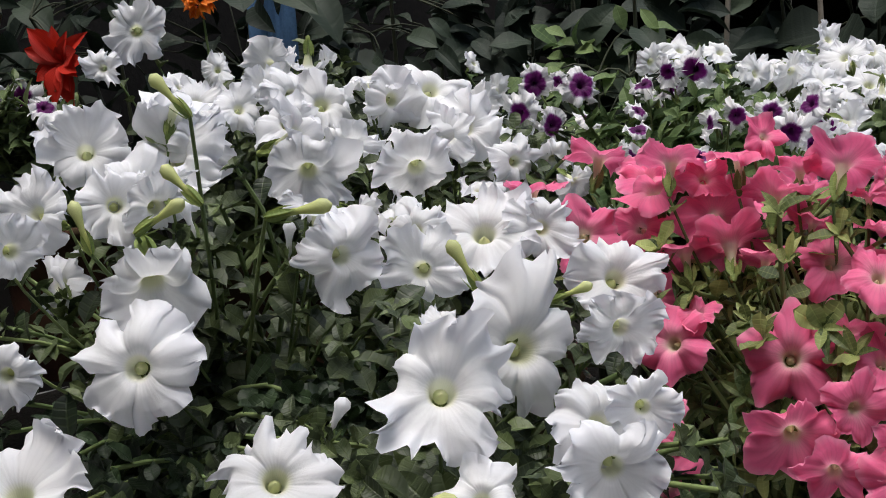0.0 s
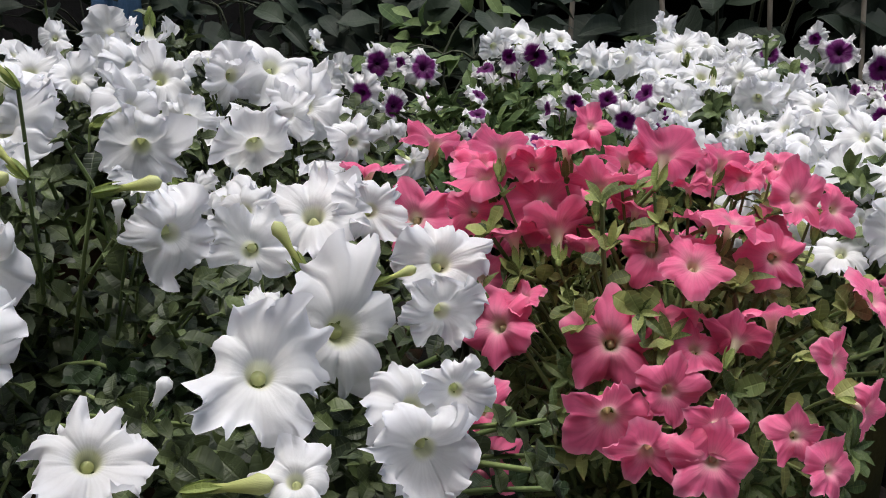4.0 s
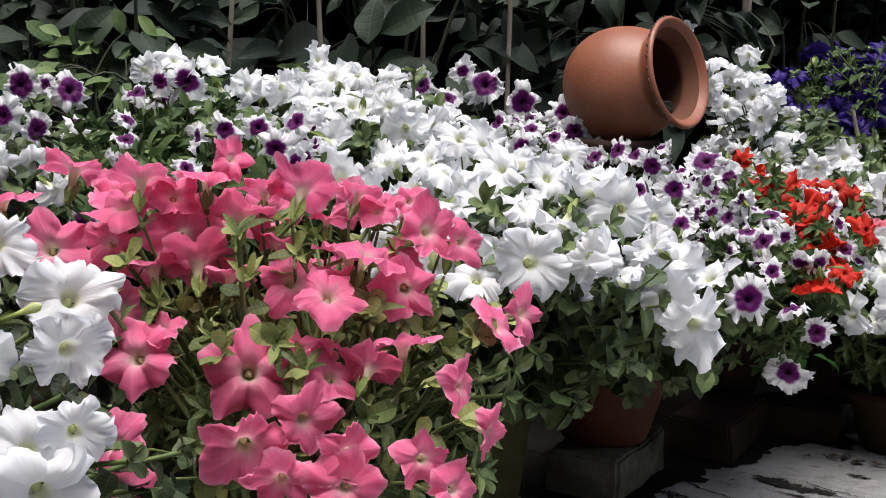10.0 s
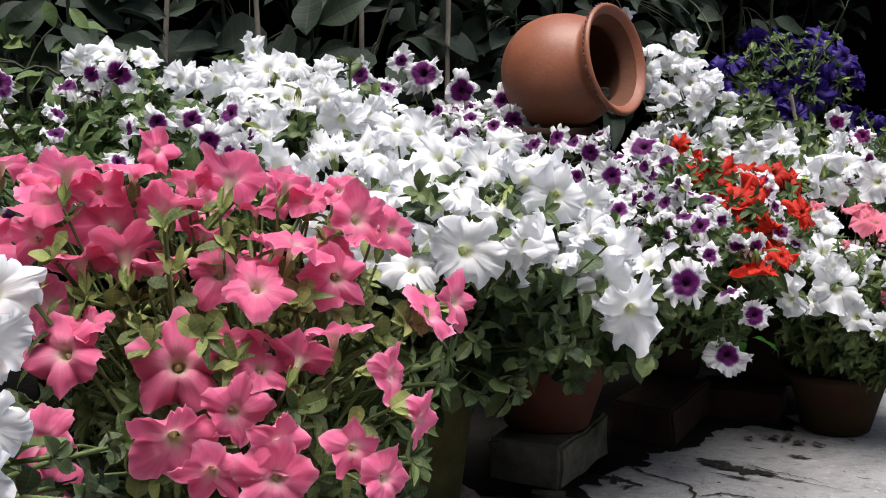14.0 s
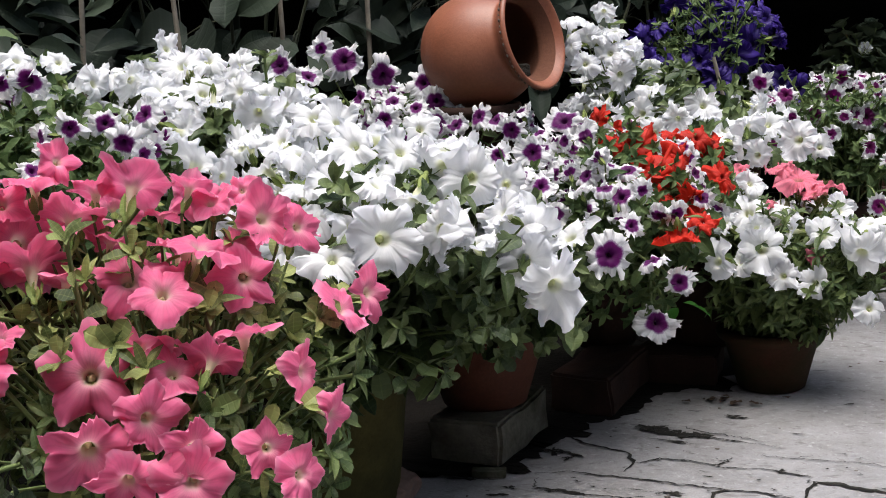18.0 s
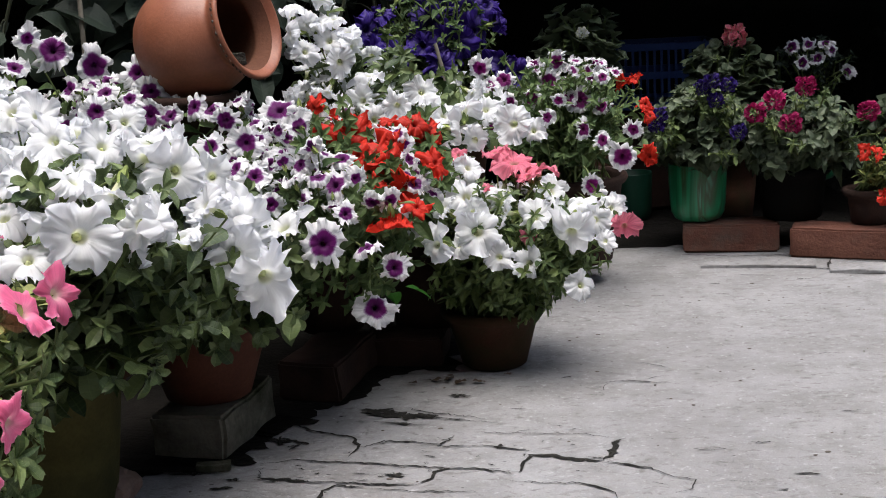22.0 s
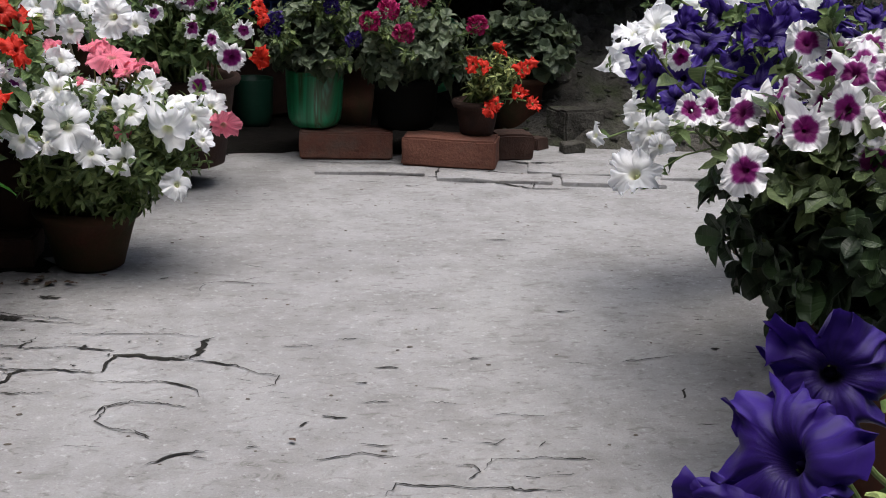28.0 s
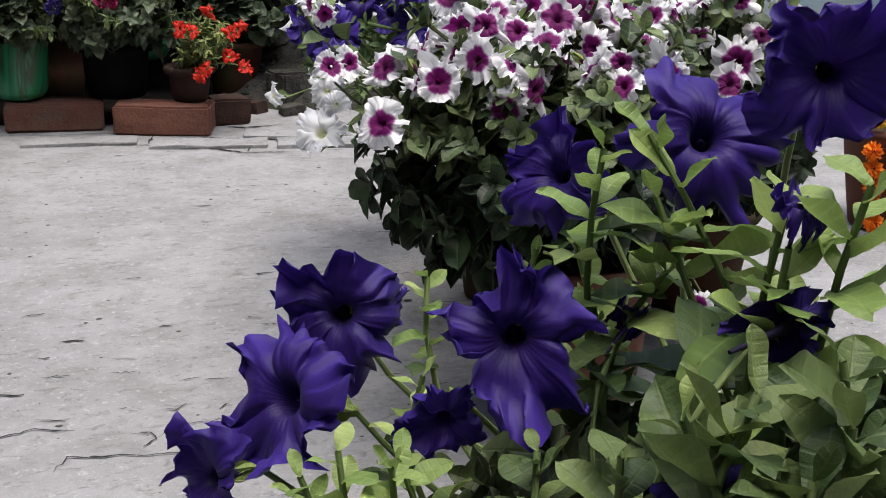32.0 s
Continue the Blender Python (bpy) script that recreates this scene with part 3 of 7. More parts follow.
def petunia(label, kind, pot, centre, radii, placed=(), fill=20, size=0.075, leaf=0.056, leaves=LEAF, shoots=70, per=9, low=-0.2, flower_low=0.15,
            seed=1, name="petunia_plant", templates=None, buds=4, pot_material=None, pot_label="", jitter=0.6, group="potted petunias", stem=None, bias=(0, 0, 0.35), trim=0.9, sway=14, grow=1.06, apart=False, rosette=(5, 0.3, 0.5), steady=0, old=None, low_scale=1.0, shade_below=0.3):
    """A potted petunia: pot, soil, leafy shoots and each flower. pot: x, y, base height, height, top radius, bottom
    radius.
    placed: flowers as (x, y, z, diameter, compass, height). old: darker leaf that paints shade on low shoots."""
    rng = np.random.default_rng(seed)
    px, py, pz, ph, rt, rb = pot
    root = thing(name, (px, py, pz), label, "potted plant", group)
    part("pot", pot_mesh("pot", rt, rb, ph, pot_material or OLD_POT, seed=seed), root, Matrix.Translation((px, py, pz)), pot_label)
    part("soil", mesh_of("soil", lathe([(rt * 0.93, 0.0), (rt * 0.6, 0.006), (rt * 0.2, 0.01), (0.001, 0.01)], 20, 0.02, seed), SOIL), root, Matrix.Translation((px, py, pz + ph - 0.022)))
    crown = Vector((px, py, pz + ph - 0.015))
    c, r = Vector(centre), Vector(radii)
    soup = Soup()
    templates = templates or LEAVES
    singles = [] if apart else None

    def flower(place, diameter, turn, which):
        m = Matrix.Translation(place) @ turn @ Matrix.Rotation(rng.uniform(0, 6.28), 4, "Z") @ Matrix.Scale(diameter / 2, 4)
        bloom(which, rng, root, m)
        back = Vector(place) - (turn @ Vector((0, 0, 1))) * diameter * 0.6
        start = crown + Vector((rng.normal(0, rt * 0.3), rng.normal(0, rt * 0.3), 0))
        mid = c + Vector(((back.x - c.x) * 0.75, (back.y - c.y) * 0.75, (back.z - c.z) * 0.3))
        lift = mid - (start + back) / 2
        plant_shoot(soup, rng, start, back, leaf, templates, max(3, per - 3), 0.0014, False, lift * 0.9)

    spots = []
    kinds = [kind] if isinstance(kind, str) else list(kind)
    for n, row in enumerate(placed):
        x, y, z, d, az, el = row[:6]
        loose = sway * (0.35 if n < steady else 1.0)
        spots.append((Vector((x, y, z)), d))
        flower((x, y, z), d * grow, facing(az + rng.normal(0, loose), el + rng.normal(0, loose * 0.85)), row[6] if len(row) > 6 else kinds[0])
    tries = made = 0
    while made < fill and tries < fill * 60:
        tries += 1
        n = Vector(rng.normal(0, 1, 3)).normalized()
        if n.z < flower_low:
            continue
        p = c + Vector((n.x * r.x, n.y * r.y, n.z * r.z)) * rng.uniform(0.92, 1.03)
        d = size * rng.uniform(0.82, 1.12)
        if any((p - q).length < (d + e) * 0.34 for q, e in spots):
            continue
        if crowds(p, d):
            continue
        spots.append((p, d))
        way = Vector((n.x / r.x, n.y / r.y, n.z / r.z)).normalized() + Vector(bias) + Vector(rng.normal(0, jitter, 3))
        turn = way.to_track_quat("Z", "Y").to_matrix().to_4x4()
        flower(p, d, turn, kinds[rng.integers(len(kinds))])
        made += 1
    for k in range(shoots):
        n = Vector(rng.normal(0, 1, 3)).normalized()
        while n.z < low:
            n = Vector(rng.normal(0, 1, 3)).normalized()
        p = c + Vector((n.x * r.x, n.y * r.y, n.z * r.z)) * (rng.uniform(trim - 0.22, trim + 0.06) if k % 7 or n.z < 0.45 or k < buds else rng.uniform(1.05, 1.15))
        start = crown + Vector((rng.normal(0, rt * 0.35), rng.normal(0, rt * 0.35), 0))
        # low shoots get the darker leaf: shade painted in by height
        lower = old is not None and n.z < shade_below
        plant_shoot(soup, rng, start, p, leaf * (low_scale if lower else 1.0), templates, per, singles=None if lower else singles, rosette=rosette, slot=2 if lower else 0)
        if k < buds and n.z > 0.2:
            m = Matrix.Translation(p) @ facing(rng.uniform(0, 360), rng.uniform(20, 80)) @ Matrix.Scale(size * 0.42, 4)
            part("bud", BUDS[kinds[0]], root, m)
    if singles:
        leaf_meshes = [mesh_of("leaf", t, leaves) for t in templates]
        for which, m in singles:
            part("leaf", leaf_meshes[which], root, m)
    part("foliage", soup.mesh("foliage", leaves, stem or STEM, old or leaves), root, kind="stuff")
    return root


# ---- ground, walls, mound ----
def concrete():
    n = Nodes("worn concrete")
    v = n.coords()
    big = n.noise(1.6, 6.0, 0.6, v)
    mid = n.noise(9.0, 8.0, 0.65, v)
    stretch = n.add("Mapping")
    stretch.inputs["Scale"].default_value = (13.0, 19.0, 12.0)
    n.link(v, stretch.inputs["Vector"])
    streak = n.noise(1.0, 6.0, 0.65, stretch.outputs[0], 0.6)
    thin = n.add("Mapping")
    thin.inputs["Scale"].default_value = (36.0, 62.0, 34.0)
    thin.inputs["Rotation"].default_value = (0, 0, 0.12)
    n.link(v, thin.inputs["Vector"])
    scratch = n.noise(1.0, 5.0, 0.7, thin.outputs[0], 0.8)
    fine = n.noise(320.0, 3.0, 0.6, v)
    speck = n.noise(75.0, 4.0, 0.7, v)
    colour = n.mix(n.ramp(big, [(0.3, (0, 0, 0)), (0.7, (1, 1, 1))]), (0.220, 0.217, 0.220), (0.293, 0.292, 0.296))
    colour = n.mix(n.ramp(mid, [(0.42, (0, 0, 0)), (0.75, (0.7, 0.7, 0.7))]), colour, (0.147, 0.141, 0.136))
    colour = n.mix(n.ramp(streak, [(0.58, (0, 0, 0)), (0.74, (0.6, 0.6, 0.6))]), colour, (0.110, 0.103, 0.097))
    colour = n.mix(n.ramp(streak, [(0.22, (0.6, 0.6, 0.6)), (0.36, (0, 0, 0))]), colour, (0.367, 0.365, 0.368))
    colour = n.mix(n.ramp(scratch, [(0.55, (0, 0, 0)), (0.68, (0.75, 0.75, 0.75))]), colour, (0.118, 0.110, 0.105))
    colour = n.mix(n.ramp(scratch, [(0.24, (0.55, 0.55, 0.55)), (0.36, (0, 0, 0))]), colour, (0.411, 0.410, 0.411))
    colour = n.mix(n.ramp(speck, [(0.58, (0, 0, 0)), (0.70, (0.6, 0.6, 0.6))]), colour, (0.415, 0.420, 0.423))
    colour = n.mix(n.ramp(speck, [(0.28, (0.6, 0.6, 0.6)), (0.40, (0, 0, 0))]), colour, (0.135, 0.130, 0.128))
    spots = n.add("TexVoronoi")
    spots.inputs["Scale"].default_value = 26.0
    n.link(v, spots.inputs["Vector"])
    dots = n.ramp(spots.outputs["Distance"], [(0.035, (1, 1, 1)), (0.07, (0, 0, 0))])
    colour = n.mix(n.math("MULTIPLY", dots, n.ramp(mid, [(0.45, (0, 0, 0)), (0.55, (0.8, 0.8, 0.8))])), colour, (0.066, 0.061, 0.058))
    colour = n.mix(0.3, colour, n.ramp(fine, [(0.3, (0.5,) * 3), (0.7, (1, 1, 1))]), "MULTIPLY")
    n.finish(colour, n.ramp(mid, [(0.3, (0.7,) * 3), (0.7, (0.95,) * 3)]), 0.0, 0.25)
    h = n.math("ADD", n.math("MULTIPLY", mid, 0.8), n.math("ADD", n.math("ADD", n.math("MULTIPLY", streak, 0.9), n.math("MULTIPLY", scratch, 0.5)), n.math("MULTIPLY", fine, 0.25)))
    n.bump(h, 0.7, 0.008)
    return n.mat


CONCRETE = concrete()
CRACK = plain_material("dark crack filled with soil", (0.005, 0.0048, 0.004), (0.018, 0.0165, 0.013), 30.0, 0.95, 0.8, 0.006)
MUD = plain_material("damp earth bank", (0.020, 0.019, 0.016), (0.085, 0.080, 0.070), 14.0, 0.95, 1.0, 0.02, 90.0, 0.15, (0.030, 0.036, 0.018), (0.5, 0.66))
STONE = plain_material("grey stone", (0.07, 0.06, 0.053), (0.14, 0.12, 0.10), 10.0, 0.9, 0.6, 0.006)
BLUE_WALL = plain_material("pale blue limewashed wall", (0.36, 0.50, 0.56), (0.48, 0.60, 0.64), 5.0, 0.9, 0.5, 0.006, 90.0, 0.2, (0.40, 0.42, 0.42), (0.5, 0.62))
BLOCKER_PLASTER = plain_material("grey plaster", (0.16, 0.155, 0.15), (0.24, 0.23, 0.22), 3.0, 0.9, 0.4, 0.006)
SHADE_SHEET = plain_material("dark corrugated shade sheet", (0.03, 0.028, 0.026), (0.06, 0.055, 0.05), 4.0, 0.8, 0.3, 0.005)


def sheet(name, xs, ys, height, material):
    v = [(x, y, height(x, y)) for y in ys for x in xs]
    uv = [(x, y) for y in ys for x in xs]
    return mesh_of(name, (np.array(v), grid_faces(len(ys), len(xs)), np.array(uv)), material)


def ground_height(x, y):
    if abs(x) > 6 or abs(y) > 8:
        return 0.0
    return 0.0025 * noise.noise(Vector((x * 1.7, y * 1.7, 0))) - 0.001


def near(a, b, n):
    return list(np.linspace(a, b, n))


ground = new("ground", sheet("ground", [-60, -20, -8] + near(-4, 4, 60) + [8, 20, 60], [-60, -20, -6] + near(-2, 5, 60) + [9, 20, 60], ground_height, CONCRETE))
tagged(ground, "worn grey cement yard floor with cracks and stains", "floor", kind="structure")


def wall(name, a, b, height, thick, material, label):
    """A wall from a to b, with its thickness behind that line."""
    a, b = Vector((*a, 0)), Vector((*b, 0))
    d = b - a
    bm = bmesh.new()
    n = Vector((-d.y, d.x, 0)).normalized() * thick
    steps, levels = 24, 12
    rows = []
    for side in (Vector((0, 0, 0)), n):
        grid = []
        for j in range(levels + 1):
            line = []
            for i in range(steps + 1):
                p = a + d * (i / steps) + side + Vector((0, 0, height * j / levels - 0.01))
                p += n.normalized() * 0.012 * noise.noise(p * 2.5)
                line.append(bm.verts.new(p))
            grid.append(line)
        rows.append(grid)
    for grid, flip in ((rows[0], False), (rows[1], True)):
        for j in range(levels):
            for i in range(steps):
                f = [grid[j][i], grid[j][i + 1], grid[j + 1][i + 1], grid[j + 1][i]]
                bm.faces.new(f[::-1] if flip else f)
    for i in range(steps):
        bm.faces.new([rows[0][levels][i], rows[0][levels][i + 1], rows[1][levels][i + 1], rows[1][levels][i]])
    for i in (0, steps):
        for j in range(levels):
            bm.faces.new([rows[0][j][i], rows[0][j + 1][i], rows[1][j + 1][i], rows[1][j][i]])
    bmesh.ops.recalc_face_normals(bm, faces=list(bm.faces))
    me = bpy.data.meshes.new(name)
    bm.to_mesh(me)
    bm.free()
    me.materials.append(material)
    return tagged(new(name, me), label, "wall", kind="structure")


# west and east walls are raised, out of sight, to shut off low sky light
wall("wall_west", (-3.0, -1.5), (-2.0, 4.6), 4.6, 0.2, SHADE_WALL, "wall coloured near black for shade behind the climbing shrubs")
wall("wall_north", (-2.0, 4.6), (2.5, 4.6), 3.2, 0.2, SHADE_WALL, "back wall coloured near black for the deep shade")
wall("wall_north_end", (2.5, 4.7), (4.4, 4.7), 2.6, 0.2, BLUE_WALL, "pale blue limewashed rough yard wall")
wall("wall_east", (4.4, 4.7), (4.6, -1.5), 4.0, 0.2, BLUE_WALL, "pale blue limewashed rough yard wall")
# unseen wall added to cut the sky light from the south
wall("wall_south", (4.6, -1.5), (-3.0, -1.5), 4.8, 0.2, BLOCKER_PLASTER, "unseen grey plastered wall added to block low sky light")


def corrugated(x0, x1, y0, y1, z0, z1):
    xs, ys = near(x0, x1, 120), near(y0, y1, 6)
    return sheet("shed_roof", xs, ys, lambda x, y: z0 + (z1 - z0) * (y - y0) / (y1 - y0) + 0.012 * math.sin(x * 60), SHADE_SHEET)


# unseen roof, added only to darken the far pots and back wall
shed_roof = new("shed_roof", corrugated(-2.3, 2.45, 3.30, 4.75, 0.90, 1.15))
tagged(shed_roof, "unseen corrugated roof added to shade the back wall", "roof", kind="structure")

def mound_height(x, y):
    rise = max(0.0, min(1.0, (y - 3.22 + 0.25 * (x - 1.4)) / 0.9)) * max(0.0, min(1.0, (x - 1.12) / 0.25)) * max(0.0, min(1.0, (2.9 - x) / 0.4))
    p = Vector((x, y, 0))
    rough = 0.06 * noise.noise(p * 5) + 0.05 * abs(noise.noise(p * 11)) + 0.03 * noise.noise(p * 23) + 0.022 * abs(noise.noise(p * 47)) + 0.008 * noise.noise(p * 95)
    return -0.03 + 0.42 * rise ** 0.8 + rough * (0.25 + rise) * (rise > 0)


mound = new("earth_bank", sheet("earth_bank", near(1.05, 3.0, 220), near(3.1, 4.7, 170), mound_height, MUD))
tagged(mound, "damp dark earth bank with rubble against the back wall", "earth bank", kind="structure")


# near-black brick colour puts the shade onto things standing under the plants
SHADE_BRICK = plain_material("old brick darkened for shade", (0.022, 0.012, 0.009), (0.05, 0.024, 0.017), 14.0, 0.92, 0.6, 0.005)


# ---- cracks, edging stones and litter on the floor ----
def ribbon(soup, rng, points, width):
    """A broken crack along ground points: short straight runs with ragged sides, wide and thin by turns."""
    pts = [Vector((*p, 0)) for p in points]
    line = []
    for a, b in zip(pts, pts[1:]):
        side = Vector((a.y - b.y, b.x - a.x, 0)).normalized()
        s, run = 0.0, (b - a).length
        while s < run:
            line.append(a.lerp(b, s / run) + side * min(0.004, run * 0.1) * rng.normal(0, 0.45))
            s += rng.uniform(0.003, 0.013)
    line.append(pts[-1])
    v, uv = [], []
    swell = rng.uniform(0, 50)
    for i, p in enumerate(line):
        d = line[min(i + 1, len(line) - 1)] - line[max(i - 1, 0)]
        side = Vector((-d.y, d.x, 0)).normalized()
        taper = min(1.0, 0.15 + 5 * min(i, len(line) - 1 - i) / len(line))
        z = ground_height(p.x, p.y) + 0.002
        body = max(0.0, noise.noise(Vector((swell, p.x * 14, p.y * 14)))) * 2.4
        for e in (-1, 1):
            w = width * taper * (0.30 + body * rng.uniform(0.3, 0.9) + rng.uniform(0, 0.3))
            v.append((p.x + side.x * w * e, p.y + side.y * w * e, z))
            uv.append((0.5 + e * 0.4, i / len(line)))
    soup.add((np.array(v), grid_faces(len(line), 2), np.array(uv)), np.eye(4), 0)


def blotch(soup, rng, x, y, rx, ry, turn):
    """A dark patch of soil and moss with a torn outline."""
    n, v, uv = 40, [], []
    seed = Vector((rng.uniform(0, 99), 0, 0))
    for ring in (0.02, 0.5, 1.0):
        for k in range(n):
            a = math.tau * k / n
            q = Vector((math.cos(a), math.sin(a), 0))
            r = ring * (max(0.12, 0.7 + 0.9 * noise.noise(q * 1.6 + seed) + 0.8 * noise.noise(q * 4.6 + seed) + 0.6 * noise.noise(q * 11 + seed)))
            u, w = r * rx * q.x, r * ry * q.y
            px, py = x + u * math.cos(turn) - w * math.sin(turn), y + u * math.sin(turn) + w * math.cos(turn)
            v.append((px, py, ground_height(px, py) + 0.0022))
            uv.append((ring, k / n))
    soup.add((np.array(v), grid_faces(3, n, True), np.array(uv)), np.eye(4), 0)


CRACKS_BY_THE_BRICK = [
    (0.0045, (-0.211, 2.035), (-0.169, 1.998), (-0.103, 1.967), (-0.087, 1.925), (-0.099, 1.878)),
    (0.0038, (-0.083, 1.917), (-0.047, 1.942), (-0.012, 1.936), (0.042, 1.919), (0.061, 1.958)),
    (0.0042, (-0.233, 1.859), (-0.178, 1.875), (-0.147, 1.865), (-0.083, 1.853), (-0.023, 1.839), (0.028, 1.826), (0.095, 1.814), (0.145, 1.795), (0.161, 1.795)),
    (0.0065, (0.161, 1.795), (0.177, 1.860), (0.211, 1.856), (0.245, 1.838), (0.283, 1.827)),
    (0.0042, (0.283, 1.827), (0.301, 1.860), (0.310, 1.908), (0.327, 1.918)),
    (0.0020, (0.003, 1.919), (0.064, 1.909), (0.108, 1.907), (0.177, 1.879)),
]
CRACKS_OF_THE_SLAB = [
    (0.0020, (0.092, 1.969), (0.141, 1.958), (0.204, 1.951), (0.266, 1.941), (0.309, 1.918)),
    (0.0020, (0.283, 1.827), (0.343, 1.797), (0.381, 1.759), (0.409, 1.745), (0.401, 1.714), (0.376, 1.700)),
    (0.0026, (-0.027, 2.097), (0.008, 2.072), (0.056, 2.052), (0.121, 2.028)),
    (0.0036, (-0.224, 1.844), (-0.227, 1.807), (-0.197, 1.799), (-0.146, 1.783), (-0.097, 1.777), (-0.039, 1.764), (0.017, 1.762)),
    (0.0026, (0.017, 1.762), (0.035, 1.783), (0.037, 1.810), (0.061, 1.818)),
    (0.0045, (-0.120, 1.698), (-0.120, 1.748), (-0.103, 1.767), (-0.062, 1.756)),
    (0.0022, (-0.062, 1.756), (0.003, 1.738), (0.059, 1.732), (0.099, 1.726)),
    (0.0022, (0.145, 1.764), (0.194, 1.752), (0.242, 1.747), (0.274, 1.729), (0.293, 1.706), (0.295, 1.681)),
]
CRACKS_BEFORE_IT = [
    (0.0028, (0.152, 1.630), (0.171, 1.666), (0.209, 1.679), (0.248, 1.665), (0.278, 1.648)),
    (0.0022, (-0.260, 1.605), (-0.225, 1.606), (-0.177, 1.586)),
    (0.0020, (0.171, 1.600), (0.208, 1.582), (0.230, 1.559)),
    (0.0026, (-0.287, 1.711), (-0.226, 1.712), (-0.197, 1.721)),
    (0.0060, (-0.289, 1.767), (-0.255, 1.772)),
    (0.0060, (-0.199, 1.918), (-0.181, 1.941)),
    (0.0050, (-0.222, 1.970), (-0.168, 1.939)),
]
CRACKS_IN_THE_YARD = [
    (0.0026, (0.425, 1.460), (0.457, 1.465), (0.486, 1.473), (0.512, 1.458), (0.532, 1.452)),
    (0.0018, (0.589, 1.420), (0.616, 1.416), (0.619, 1.397), (0.601, 1.381)),
    (0.0016, (0.619, 1.397), (0.641, 1.428), (0.704, 1.425), (0.772, 1.408)),
    (0.0020, (0.494, 1.351), (0.513, 1.380), (0.558, 1.371), (0.642, 1.351), (0.705, 1.332)),
    (0.0030, (0.419, 1.563), (0.433, 1.577)),
    (0.0024, (0.451, 1.593), (0.483, 1.581)),
    (0.0022, (0.211, 1.673), (0.175, 1.669), (0.159, 1.619), (0.184, 1.593)),
    (0.0016, (0.178, 1.585), (0.213, 1.575), (0.230, 1.551)),
    (0.0026, (0.224, 1.477), (0.261, 1.503), (0.302, 1.507)),
]
CRACKS_BEYOND = [
    (0.0016, (-0.003, 2.050), (0.076, 2.025), (0.132, 2.004)),
    (0.0014, (0.301, 2.134), (0.319, 2.195), (0.355, 2.197), (0.441, 2.170)),
    (0.0014, (0.915, 1.732), (1.009, 1.743)),
    (0.0022, (0.967, 1.617), (0.954, 1.581)),
    (0.0016, (0.650, 1.467), (0.674, 1.487)),
    (0.0016, (0.381, 2.304), (0.429, 2.269)),
    (0.0030, (0.673, 2.004), (0.707, 2.008)),
    (0.0018, (0.885, 1.967), (0.919, 1.968)),
]
CRACKS_AT_THE_EDGE = [
    (0.0045, (0.570, 3.171), (0.629, 3.162), (0.687, 3.135)),
    (0.0054, (0.672, 3.041), (0.773, 3.019), (0.885, 2.965), (0.913, 3.065), (0.941, 3.077)),
    (0.0036, (0.687, 3.135), (0.799, 3.131), (0.913, 3.096)),
]
CRACKS_FAR = [
    (0.0054, (0.881, 2.915), (1.004, 2.900), (1.084, 2.828), (1.217, 2.801)),
    (0.0045, (0.931, 3.050), (1.028, 3.010), (1.113, 2.963), (1.242, 2.923)),
    (0.0036, (1.084, 2.828), (1.121, 2.911), (1.115, 2.973)),
    (0.0045, (1.087, 3.128), (1.144, 3.089), (1.248, 3.101)),
    (0.0027, (0.667, 2.950), (0.759, 2.921)),
    (0.0027, (1.004, 2.900), (1.028, 3.010)),
    (0.0027, (1.218, 3.034), (1.286, 3.035)),
]
soup = Soup()
rng = np.random.default_rng(5)
for width, *points in CRACKS_BY_THE_BRICK + CRACKS_OF_THE_SLAB + CRACKS_BEFORE_IT + CRACKS_IN_THE_YARD + CRACKS_BEYOND + CRACKS_AT_THE_EDGE + CRACKS_FAR:
    ribbon(soup, rng, points, width * 0.95)
    for a, b in zip(points, points[1:]):
        for k in range(rng.integers(0, 2) if width > 0.003 else 0):
            s = rng.random()
            blotch(soup, rng, a[0] + (b[0] - a[0]) * s + rng.normal(0, 0.006), a[1] + (b[1] - a[1]) * s + rng.normal(0, 0.006), rng.uniform(0.004, 0.013), rng.uniform(0.001, 0.003), math.atan2(b[1] - a[1], b[0] - a[0]) + rng.normal(0, 0.3))
for x, y, rx, ry in ((0.005, 2.05, 0.06, 0.022), (-0.03, 2.02, 0.05, 0.012), (-0.22, 1.96, 0.03, 0.03), (-0.02, 1.80, 0.03, 0.02), (-0.26, 1.80, 0.03, 0.01), (-0.20, 1.79, 0.025, 0.007), (0.06, 2.15, 0.03, 0.02), (0.13, 1.90, 0.018, 0.012), (-0.33, 1.83, 0.05, 0.012)):
    blotch(soup, rng, x, y, rx * 0.6, ry * 0.5, rng.normal(-0.2, 0.2))
for k in range(40):
    blotch(soup, rng, rng.uniform(-0.35, 0.25), rng.uniform(1.76, 2.08), rng.uniform(0.002, 0.010), rng.uniform(0.0008, 0.003), rng.normal(-0.15, 0.3))
for k in range(260):
    x, y = rng.uniform(-0.4, 1.7), rng.uniform(0.9, 3.0)
    a = rng.normal(-0.12, 0.25)
    run = rng.uniform(0.006, 0.05)
    ribbon(soup, rng, [(x, y), (x + run * math.cos(a), y + run * math.sin(a))], rng.uniform(0.0005, 0.0022))
for k in range(3):
    blotch(soup, rng, -0.075 + 0.025 * k, 2.084 - 0.012 * k, 0.034, 0.016, -0.2)
cracks = new("floor_cracks", soup.mesh("floor_cracks", CRACK))
cracks.parent = ground
tagged(cracks, "dark open cracks in the cement floor", kind="stuff")

